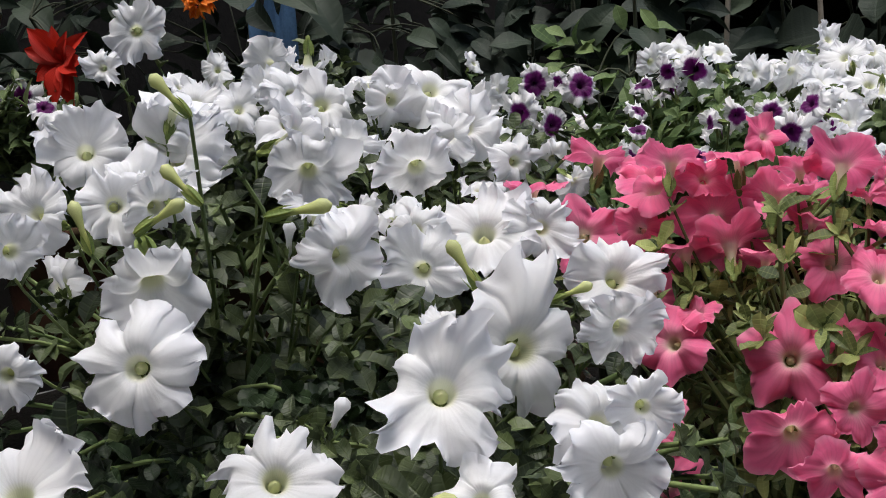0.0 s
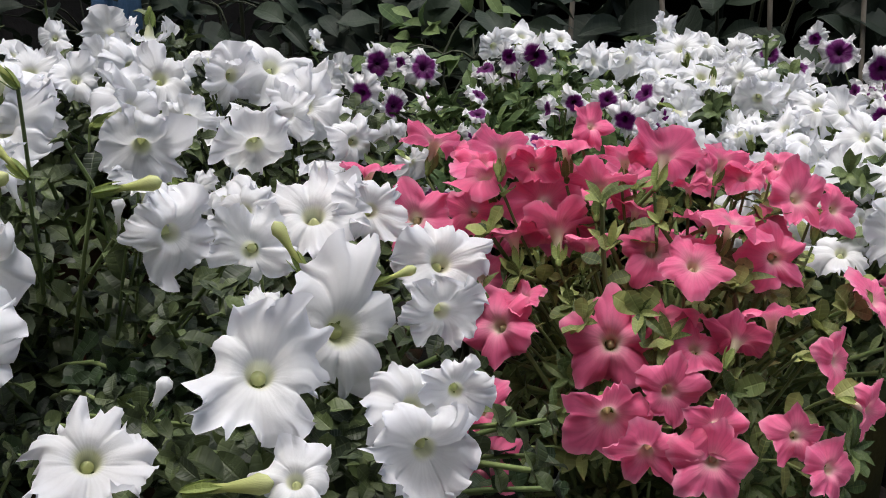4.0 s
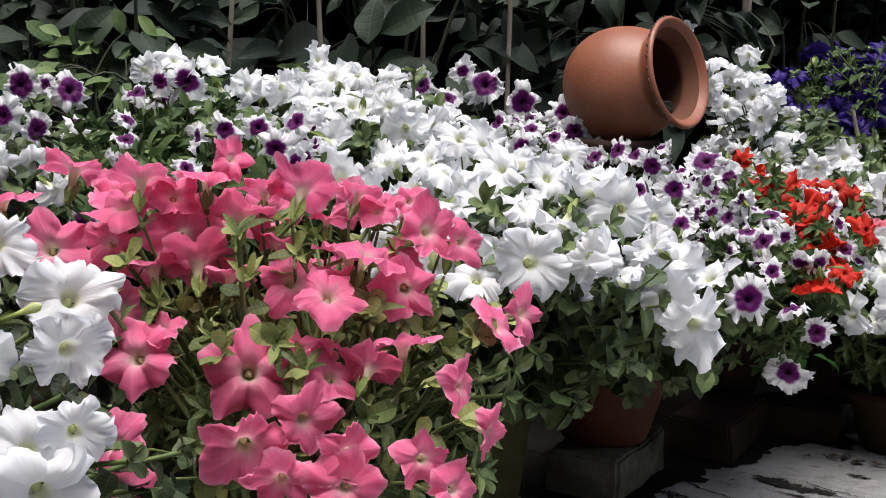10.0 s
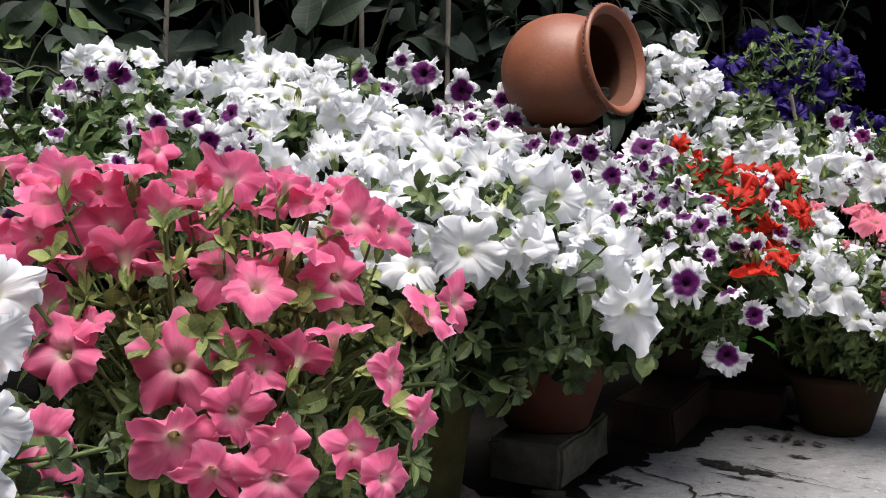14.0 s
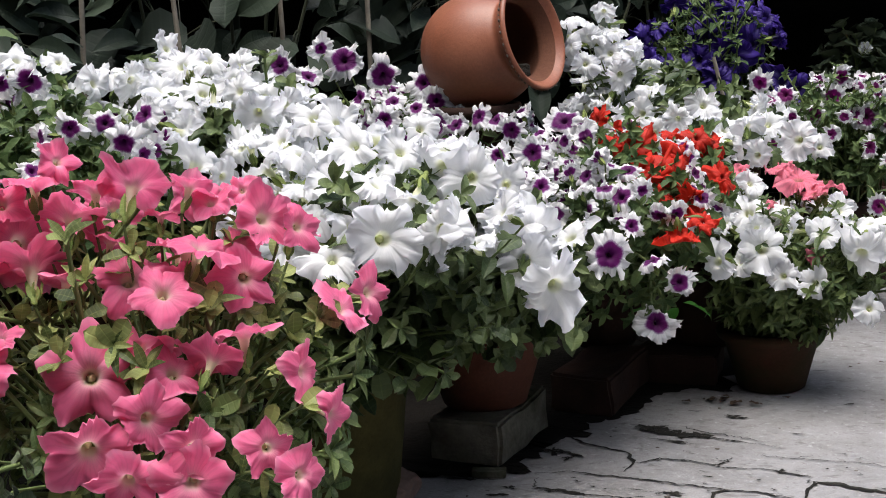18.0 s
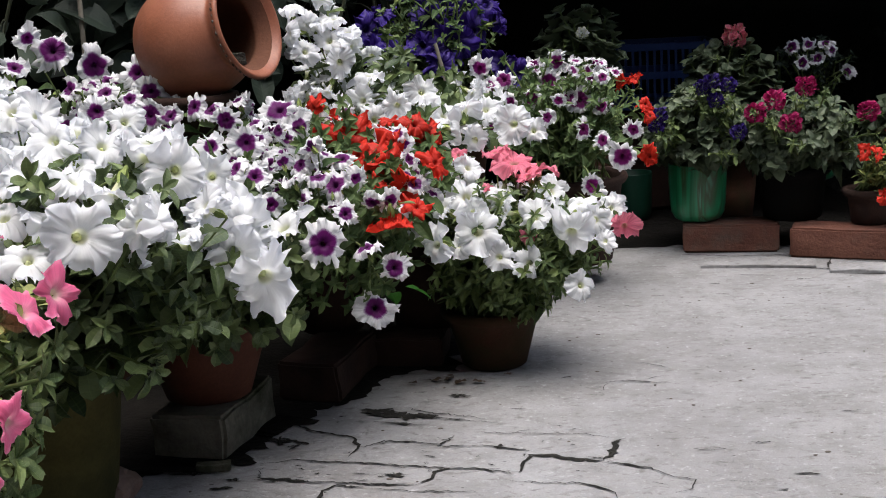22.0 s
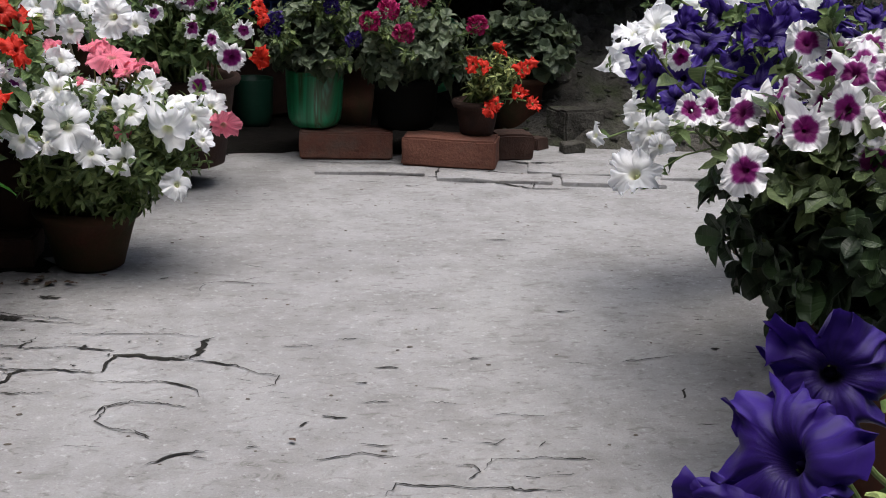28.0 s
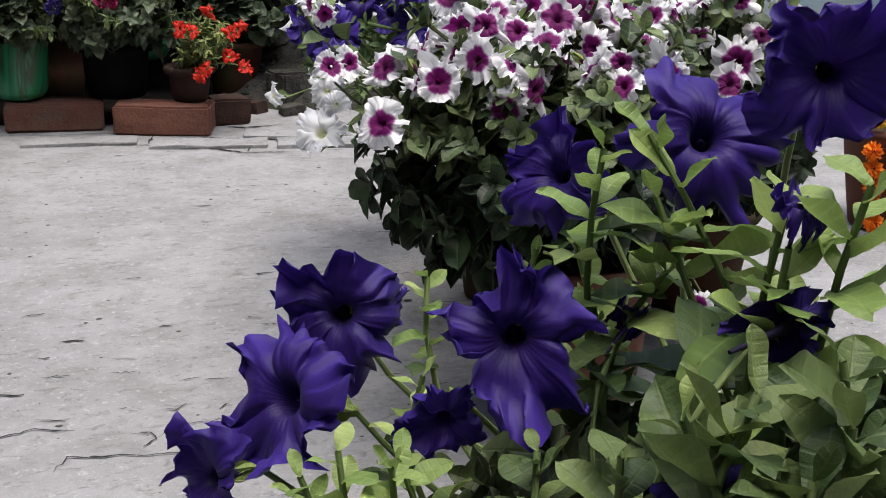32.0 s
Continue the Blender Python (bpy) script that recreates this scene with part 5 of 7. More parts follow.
BLOOM_F2 = [
    (-0.200, 2.089, 0.516, 0.065, -175, 37), (-0.229, 1.952, 0.480, 0.058, -166, 12), (-0.282, 1.938, 0.479, 0.051, 179, 6), (-0.100, 1.795, 0.351, 0.069, -169, 11),
    (-0.047, 1.931, 0.220, 0.066, -171, 9), (-0.009, 1.875, 0.294, 0.047, -172, 13), (-0.094, 1.904, 0.418, 0.056, -170, 9), (-0.125, 1.918, 0.434, 0.048, 173, 18),
    (-0.118, 1.958, 0.463, 0.047, -176, 24), (-0.087, 1.950, 0.451, 0.044, -164, 19), (-0.211, 1.902, 0.437, 0.052, -174, 47), (-0.044, 1.821, 0.340, 0.044, -166, 50),
    (-0.148, 1.929, 0.447, 0.040, 173, 28), (-0.063, 1.918, 0.423, 0.040, -159, 20), (-0.242, 1.909, 0.448, 0.044, 176, 28),
]
BLOOM_F2 += [
    (-0.139, 1.868, 0.401, 0.039, 172, 38),
]
BLOOM_F2b = [
    (-0.179, 1.977, 0.462, 0.041, -175, 39), (-0.193, 1.953, 0.445, 0.038, -175, 47), (-0.280, 2.048, 0.505, 0.045, 176, 31), (-0.234, 2.047, 0.501, 0.041, -174, 42),
    (-0.166, 2.075, 0.506, 0.041, -163, 38), (-0.182, 1.915, 0.414, 0.035, 173, 38), (-0.040, 1.902, 0.387, 0.039, -160, 10), (-0.012, 1.909, 0.388, 0.041, -160, 16),
    (-0.294, 1.937, 0.452, 0.039, 172, 22), (-0.174, 1.998, 0.478, 0.036, -169, 39), (-0.213, 1.968, 0.461, 0.036, -174, 34), (-0.095, 1.887, 0.386, 0.038, -176, 21),
]
BLOOM_H = [
    (-0.156, 2.148, 0.507, 0.048, -176, 37), (-0.114, 2.105, 0.480, 0.068, -177, 38), (-0.077, 2.094, 0.470, 0.067, -172, 34), (-0.043, 2.046, 0.443, 0.075, -173, 30),
    (-0.014, 2.073, 0.453, 0.055, -161, 30), (0.052, 2.038, 0.425, 0.050, -126, 17), (0.003, 1.982, 0.398, 0.053, -173, 15), (0.024, 1.944, 0.374, 0.047, -161, -1),
    (-0.009, 1.891, 0.349, 0.059, -177, -11), (-0.070, 2.037, 0.441, 0.058, -178, 24), (-0.095, 2.130, 0.490, 0.055, -172, 38), (-0.045, 1.981, 0.404, 0.038, -178, 20),
    (-0.027, 2.021, 0.426, 0.052, -166, 20),
]
BLOOM_G2 = [
    (0.042, 2.527, 0.445, 0.070, -170, 23), (-0.152, 2.501, 0.457, 0.070, -178, 12), (-0.036, 2.458, 0.430, 0.068, -175, 13), (0.029, 2.412, 0.411, 0.067, -171, 13),
    (0.099, 2.420, 0.406, 0.067, -166, 18), (-0.092, 2.587, 0.491, 0.067, -173, 22), (-0.176, 2.654, 0.536, 0.067, -177, 22), (0.213, 2.487, 0.412, 0.058, -168, 29),
    (-0.110, 2.699, 0.551, 0.056, -172, 36), (-0.379, 2.815, 0.706, 0.085, -167, 23), (-0.330, 2.821, 0.709, 0.073, -151, 15),
]
BLOOM_I = [
    (0.110, 2.149, 0.287, 0.104, -179, 6), (0.033, 2.142, 0.269, 0.090, 172, 2), (0.140, 2.156, 0.241, 0.068, -176, -19), (0.191, 2.163, 0.227, 0.070, -171, -15),
    (0.263, 2.167, 0.271, 0.108, -166, -1), (0.279, 2.176, 0.183, 0.069, -169, -27), (0.086, 2.264, 0.331, 0.094, -177, 27), (0.045, 2.331, 0.363, 0.073, 178, 26),
    (0.146, 2.271, 0.327, 0.061, -173, 26), (0.091, 2.354, 0.367, 0.068, -177, 31), (0.243, 2.300, 0.326, 0.085, -169, 26), (0.282, 2.268, 0.310, 0.083, -164, 21),
    (0.309, 2.213, 0.286, 0.071, -160, 15), (0.339, 2.257, 0.299, 0.068, -149, 18), (0.319, 2.174, 0.257, 0.051, -155, 10),
]
BLOOM_I += [
    (0.047, 2.223, 0.320, 0.064, 172, 16),
]
BLOOM_I2 = [
    (0.173, 2.384, 0.370, 0.098, -170, 52), (0.137, 2.410, 0.387, 0.067, -177, 40), (0.218, 2.372, 0.359, 0.087, -159, 43), (0.359, 2.224, 0.269, 0.069, -125, 0),
    (0.070, 2.389, 0.386, 0.044, 177, 30), (0.196, 2.346, 0.349, 0.061, -172, 41), (0.125, 2.292, 0.331, 0.036, -173, 9), (0.189, 2.186, 0.268, 0.038, -169, 11),
]
BLOOM_K = [
    (0.081, 3.173, 0.626, 0.115, -172, 7), (-0.013, 3.125, 0.592, 0.100, 178, 20), (0.039, 3.097, 0.550, 0.113, -177, 15), (-0.158, 3.097, 0.590, 0.085, 175, 15),
    (-0.092, 3.058, 0.535, 0.084, -174, 15), (0.069, 3.209, 0.669, 0.102, -177, 24), (-0.012, 3.186, 0.659, 0.087, 172, 19), (0.012, 3.047, 0.503, 0.084, -177, 4),
    (0.157, 3.064, 0.492, 0.097, -168, 9), (-0.079, 3.016, 0.485, 0.078, 179, 5), (-0.144, 3.052, 0.539, 0.071, 175, 10), (0.124, 3.187, 0.633, 0.087, -161, 12),
    (-0.027, 3.083, 0.549, 0.079, -176, 15), (0.093, 3.128, 0.574, 0.093, -167, 8), (0.193, 3.053, 0.474, 0.070, -163, 3),
]
BLOOM_L = [
    (0.106, 2.854, 0.505, 0.073, -179, 4), (0.160, 2.831, 0.481, 0.063, -173, 27), (0.256, 2.842, 0.473, 0.073, 178, 5), (0.277, 2.897, 0.509, 0.066, 178, 10),
    (0.217, 2.791, 0.442, 0.067, 173, 6), (0.317, 2.800, 0.433, 0.076, -177, 6), (0.397, 2.684, 0.322, 0.076, -179, 8), (0.328, 2.617, 0.278, 0.061, 177, 21),
    (0.131, 2.711, 0.389, 0.056, -179, 13), (0.080, 2.742, 0.424, 0.054, 177, 29), (0.349, 2.859, 0.471, 0.051, -171, 22), (0.357, 2.716, 0.355, 0.053, 176, 25),
    (0.323, 2.737, 0.378, 0.061, 177, 24), (0.425, 2.749, 0.370, 0.054, -173, 18), (0.294, 2.804, 0.440, 0.055, 178, 17),
]
BLOOM_L += [
    (0.363, 2.793, 0.418, 0.055, -172, 11),
]
BLOOM_M = [
    (0.428, 2.980, 0.445, 0.058, 175, 17), (0.473, 2.947, 0.402, 0.053, -168, 11), (0.466, 2.844, 0.297, 0.066, -163, 7), (0.482, 2.927, 0.378, 0.047, -169, 6),
    (0.455, 2.994, 0.455, 0.043, 175, 28),
]
BLOOM_R1 = [
    (0.830, 1.200, 0.412, 0.056, 141, 6), (0.972, 1.220, 0.460, 0.046, 150, 21), (1.058, 1.333, 0.517, 0.043, 150, 12), (1.141, 1.340, 0.532, 0.052, 153, 18),
    (1.118, 1.259, 0.493, 0.052, 152, 14), (0.971, 1.367, 0.520, 0.054, 140, -4), (0.941, 1.250, 0.468, 0.057, 176, -7), (0.958, 1.176, 0.422, 0.055, 159, -29),
    (0.801, 1.275, 0.460, 0.037, 126, 21), (0.823, 1.275, 0.463, 0.038, 151, 20), (0.825, 1.372, 0.502, 0.033, 147, 18), (0.815, 1.393, 0.510, 0.027, 137, 16),
    (1.039, 1.205, 0.463, 0.038, 155, -7), (1.007, 1.200, 0.453, 0.031, 154, 22),
]
BLOOM_R2 = [
    (1.203, 1.155, 0.185, 0.039, 152, 8), (1.107, 1.214, 0.511, 0.060, 156, 19), (1.068, 1.197, 0.481, 0.055, 157, -7),
]
BLOOM_RB = [
    (1.033, 1.582, 0.510, 0.085, 155, 12), (0.936, 1.573, 0.496, 0.069, 151, 18), (0.921, 1.612, 0.508, 0.055, 141, 16), (0.955, 1.522, 0.481, 0.060, 156, 19),
    (0.876, 1.490, 0.459, 0.059, 142, 13), (0.963, 1.468, 0.460, 0.066, 152, 45), (0.856, 1.453, 0.441, 0.042, 143, 3), (1.037, 1.500, 0.483, 0.067, 159, 13),
    (1.132, 1.538, 0.506, 0.047, 157, 18), (1.199, 1.539, 0.514, 0.070, 155, 18), (1.175, 1.425, 0.470, 0.051, 160, 14), (1.116, 1.428, 0.464, 0.048, 156, 14),
    (1.079, 1.477, 0.480, 0.056, 151, 19), (1.118, 1.592, 0.523, 0.060, 151, 23), (0.980, 1.628, 0.520, 0.060, 156, 28),
]
BLOOM_RB += [
    (1.244, 1.457, 0.491, 0.050, 158, 13),
]
BLOOM_S = [
    (0.579, 0.554, 0.459, 0.080, 153, 17), (0.537, 0.517, 0.434, 0.090, 112, 24), (0.623, 0.441, 0.482, 0.085, 154, 15), (0.732, 0.468, 0.560, 0.083, 157, 30),
    (0.687, 0.532, 0.529, 0.069, 126, 16), (0.757, 0.413, 0.598, 0.083, 153, 9), (0.594, 0.451, 0.442, 0.043, 148, -12), (0.646, 0.312, 0.465, 0.045, 137, 64),
    (0.497, 0.501, 0.406, 0.056, 112, 10),
]
SHOOTS_S = [
    (0.600, 0.490, 0.447, 0.028), (0.570, 0.440, 0.432, 0.034),
    (0.697, 0.461, 0.564, 0.042), (0.679, 0.470, 0.556, 0.036), (0.698, 0.453, 0.536, 0.046), (0.699, 0.359, 0.560, 0.046),
    (0.695, 0.351, 0.529, 0.050), (0.542, 0.440, 0.441, 0.036), (0.523, 0.432, 0.436, 0.030), (0.559, 0.421, 0.439, 0.032),
    (0.636, 0.577, 0.465, 0.029), (0.683, 0.541, 0.487, 0.031), (0.687, 0.485, 0.473, 0.036), (0.635, 0.324, 0.491, 0.050),
    (0.653, 0.306, 0.506, 0.050), (0.671, 0.286, 0.524, 0.055), (0.664, 0.269, 0.508, 0.050), (0.645, 0.263, 0.495, 0.050),
    (0.623, 0.345, 0.469, 0.040), (0.634, 0.305, 0.481, 0.040), (0.616, 0.400, 0.447, 0.034), (0.710, 0.327, 0.572, 0.045),
    (0.709, 0.457, 0.498, 0.036), (0.692, 0.516, 0.497, 0.030),
]
DARK_BUDS_S = [
    (0.694, 0.350, 0.543, 0.034, 180, 75),
    (0.670, 0.336, 0.512, 0.048, -75, 5),
    (0.684, 0.459, 0.464, 0.034, -60, 25),
]


for rows in (BLOOM_F1[:8], BLOOM_F2[:5], BLOOM_H, BLOOM_I2, BLOOM_K, BLOOM_L[:8], BLOOM_M, BLOOM_PC1):
    SET_BLOOMS += [(Vector(b[:3]), b[3]) for b in rows]

# long pale buds: x, y, z, length, compass and height of their tips
BUDS_W1 = [
    (-0.566, 0.694, 0.533, 0.042, 110, 60),
    (-0.478, 0.520, 0.431, 0.050, -53, 3),
    (-0.516, 0.748, 0.508, 0.032, -60, 20),
]
BUDS_W2 = [
    (-0.794, 0.766, 0.557, 0.056, -53, 8),
    (-0.956, 0.777, 0.657, 0.052, 120, 50),
    (-0.925, 0.644, 0.556, 0.046, 120, 75),
    (-0.871, 0.682, 0.561, 0.050, -60, 30),
    (-0.875, 0.712, 0.584, 0.050, 100, 40),
]

# ---- the flowering pots, from the first corner round to the last ----
TO_YARD = (0.25, -0.4, 0.3)
first_white = petunia("white petunia with large ruffled blooms in a clay pot", "white", (-0.70, 0.82, 0.0, 0.24, 0.13, 0.09), (-0.60, 0.74, 0.32), (0.25, 0.25, 0.19), BLOOM_W1, 0, 0.085, seed=11, bias=TO_YARD, templates=OBOVATE, low=-0.75, shoots=90, flower_low=0.5, leaf=0.040, per=13, jitter=0.95, leaves=LEAF_DEEP, apart=True, grow=1.16, old=LEAF_LOW_SHADE)
second_white = petunia("sprawling white petunia with ruffled blooms in a clay pot", "white", (-1.05, 0.90, 0.0, 0.26, 0.14, 0.10), (-0.98, 0.84, 0.36), (0.27, 0.28, 0.22), BLOOM_W2, 2, 0.085, seed=12, bias=TO_YARD, templates=OBOVATE, low=-0.75, shoots=90, flower_low=0.5, leaf=0.040, per=13, jitter=0.95, sway=22, leaves=LEAF_DEEP, apart=True, grow=1.2, old=LEAF_LOW_SHADE)
for plant, rows in ((first_white, BUDS_W1), (second_white, BUDS_W2)):
    for x, y, z, long, az, el in rows:
        turn = facing(az, el)
        foot = Vector((x, y, z)) - (turn @ Vector((0, 0, 1))) * long * 0.5
        part("bud", PALE_BUD, plant, Matrix.Translation(foot) @ turn @ Matrix.Diagonal((long * 0.72, long * 0.72, long, 1)), "pale yellow-green closed bud")
        stalk_soup = Soup()
        crown = plant.matrix_basis.translation + Vector((0, 0, 0.24))
        add_tube(stalk_soup, curve_points(crown, foot, (foot - crown) * 0.15 + Vector((0, 0, 0.03)), 8), 0.0024, 0.0018, 6)
        part("stem", stalk_soup.mesh("stem", STEM), plant)
petunia("white petunia with ruffled blooms and yellow throats", "white", (-1.02, 1.28, 0.0, 0.28, 0.14, 0.10), (-1.02, 1.24, 0.42), (0.22, 0.2, 0.19), BLOOM_W2b, 4, 0.075, seed=42, bias=TO_YARD, templates=OBOVATE, low=-0.6, shoots=90, flower_low=0.5, leaf=0.052, jitter=0.95, sway=34, leaves=LEAF_DEEP, grow=1.14)
petunia("tall white petunia standing among the shrubs", "white", (-1.45, 1.40, 0.1, 0.30, 0.14, 0.10), (-1.42, 1.38, 0.52), (0.26, 0.2, 0.17), BLOOM_W3, 3, 0.07, seed=13, bias=TO_YARD, templates=OBOVATE, flower_low=0.5, leaf=0.052, jitter=0.95, sway=34, leaves=LEAF_DEEP, grow=1.1)
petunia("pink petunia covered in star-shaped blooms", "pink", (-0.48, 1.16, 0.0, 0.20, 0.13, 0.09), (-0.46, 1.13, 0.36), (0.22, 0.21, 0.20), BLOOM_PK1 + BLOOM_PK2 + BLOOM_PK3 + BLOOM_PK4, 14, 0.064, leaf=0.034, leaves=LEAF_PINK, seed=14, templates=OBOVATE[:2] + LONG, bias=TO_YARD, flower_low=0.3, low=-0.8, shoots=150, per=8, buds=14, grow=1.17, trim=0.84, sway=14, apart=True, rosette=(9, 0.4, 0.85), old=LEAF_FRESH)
petunia("purple petunia with frilled white edges beside the shrubs", "purple", (-0.86, 1.66, 0.1, 0.25, 0.13, 0.09), (-0.86, 1.60, 0.44), (0.24, 0.22, 0.19), BLOOM_PC1 + [b + ("white",) for b in BLOOM_PC1w], 24, 0.052, leaves=LEAF_MID, seed=15, bias=TO_YARD, shoots=110, jitter=1.2, sway=40, steady=9)
petunia("dense white petunia massed with ruffled blooms", "white", (-0.72, 1.93, 0.1, 0.25, 0.14, 0.1), (-0.72, 1.86, 0.46), (0.2, 0.2, 0.19), BLOOM_W4, 55, 0.07, seed=16, bias=TO_YARD, templates=OBOVATE, leaf=0.052, jitter=0.95, sway=48)
petunia("dense white petunia in a moss-green pot", "white", (-0.475, 1.68, 0.0, 0.235, 0.105, 0.075), (-0.38, 1.65, 0.35), (0.21, 0.23, 0.18), BLOOM_W5 + BLOOM_W5b, 60, 0.08, seed=17, bias=TO_YARD, pot_material=MOSSY, templates=OBOVATE[:3] + LEAVES, low=-0.85, shoots=150, flower_low=0.35, leaf=0.060, jitter=0.95, sway=46, steady=1, apart=True)
petunia("white petunia in a clay pot raised on an old brick", "white", (-0.33, 1.985, 0.074, 0.135, 0.108, 0.068), (-0.28, 1.86, 0.31), (0.17, 0.24, 0.13), BLOOM_W6, 8, 0.08, seed=18, bias=TO_YARD, templates=OBOVATE[:3] + LEAVES, low=-0.85, shoots=120, flower_low=0.5, leaf=0.060, jitter=0.95, steady=2, sway=24, apart=True, pot_material=CLAY)
petunia("purple petunia with frilled white edges below the urn", "purple", (-0.5, 2.42, 0.1, 0.25, 0.13, 0.09), (-0.5, 2.34, 0.42), (0.24, 0.18, 0.14), BLOOM_F1, 80, 0.048, leaves=LEAF_MID, seed=19, bias=TO_YARD, jitter=1.2, sway=42, steady=8)
spilling = petunia("purple petunia with frilled white edges spilling over its pot", "purple", (-0.185, 2.40, 0.061, 0.16, 0.085, 0.06), (-0.13, 2.06, 0.345), (0.17, 0.22, 0.165), BLOOM_F2 + BLOOM_F2b, 85, 0.042, leaf=0.042, leaves=LEAF_MID, seed=20, bias=TO_YARD, low=-0.9, shoots=180, jitter=1.2, sway=42, steady=6, pot_material=SHADE_BRICK, apart=True)
petunia("white petunia massed behind the clay urn", "white", (-0.08, 2.72, 0.1, 0.25, 0.13, 0.09), (-0.07, 2.66, 0.42), (0.22, 0.24, 0.17), BLOOM_G + BLOOM_G2, 60, 0.07, seed=21, bias=TO_YARD, sway=44, jitter=1.0, pot_material=SHADE_BRICK, grow=0.95)
petunia("scarlet petunia squeezed between white and purple ones", "red", (0.0, 2.46, 0.05, 0.2, 0.09, 0.07), (-0.03, 2.33, 0.36), (0.10, 0.14, 0.10), BLOOM_H, 12, 0.062, leaves=LEAF_MID, seed=22, shoots=40, bias=TO_YARD, pot_material=SHADE_BRICK, grow=1.15, sway=34)
petunia("white petunia in a clay pot at the bed's corner", "white", (0.122, 2.335, 0.0, 0.112, 0.088, 0.060), (0.165, 2.31, 0.225), (0.185, 0.17, 0.135), BLOOM_I + [b + ("soft_pink",) for b in BLOOM_I2], 24, 0.066, leaf=0.042, leaves=LEAF_FRESH, seed=23, bias=TO_YARD, low=-0.95, shoots=190, templates=LEAVES + LONG, jitter=0.9, sway=34, apart=True, pot_material=OLD_POT, grow=0.86)
petunia("violet-blue petunia trained up a thin stake", "blue", (-0.0, 3.2, 0.15, 0.2, 0.12, 0.09), (0.0, 3.17, 0.56), (0.17, 0.12, 0.15), BLOOM_K, 10, 0.075, leaf=0.04, leaves=LEAF_MID, seed=25, bias=TO_YARD)
petunia("magenta petunia with frilled white edges in a dark pot", "mauve", (0.30, 2.95, 0.05, 0.2, 0.12, 0.09), (0.27, 2.87, 0.38), (0.2, 0.16, 0.14), BLOOM_L + [b + ("red",) for b in BLOOM_M], 34, 0.040, leaf=0.04, leaves=LEAF_MID, seed=26, bias=TO_YARD, shoots=110, low=-0.5, jitter=0.9, sway=34, steady=6, pot_material=SHADE_BRICK, grow=0.86)
TO_PATH = (-0.25, -0.4, 0.3)
petunia("magenta petunia with frilled white edges in a clay pot", "mauve", (1.10, 1.27, 0.0, 0.232, 0.105, 0.075), (1.045, 1.285, 0.352), (0.212, 0.165, 0.175), BLOOM_R1 + BLOOM_R2, 46, 0.055, leaf=0.054, leaves=LEAF_SAGE, seed=31, flower_low=0.55, trim=0.88, bias=TO_PATH, low=-0.84, shoots=230, shade_below=0.12, stem=SHADED_STEM, low_scale=1.2, templates=OBOVATE, pot_material=CLAY, jitter=0.9, sway=40, steady=2, apart=True, rosette=(6, 0.3, 0.6), old=LEAF_LOW_SHADE)
petunia("magenta petunia with frilled white edges and yellow-green shoots", "mauve", (1.50, 1.62, 0.0, 0.16, 0.095, 0.07), (1.345, 1.41, 0.365), (0.20, 0.15, 0.175), BLOOM_R3, 26, 0.052, leaf=0.044, leaves=LEAF_SAGE, seed=36, trim=0.86, low_scale=1.2, stem=SHADED_STEM, bias=TO_PATH, low=-0.97, shoots=190, templates=OBOVATE + LEAVES, pot_material=OLD_POT, jitter=0.9, buds=6, rosette=(6, 0.3, 0.6), old=LEAF_LOW_SHADE)
petunia("violet-blue petunia crowded behind the magenta one", "blue", (1.25, 1.74, 0.0, 0.25, 0.11, 0.08), (1.05, 1.58, 0.42), (0.22, 0.15, 0.13), BLOOM_RB, 16, 0.07, leaf=0.04, leaves=LEAF_MID, seed=32, bias=TO_PATH)
petunia("white petunia hanging over the yard floor", "white", (1.45, 2.14, 0.0, 0.22, 0.11, 0.08), (1.2, 2.03, 0.38), (0.24, 0.13, 0.13), BLOOM_RW, 30, 0.07, leaf=0.04, leaves=LEAF_MID, seed=33, bias=TO_PATH)


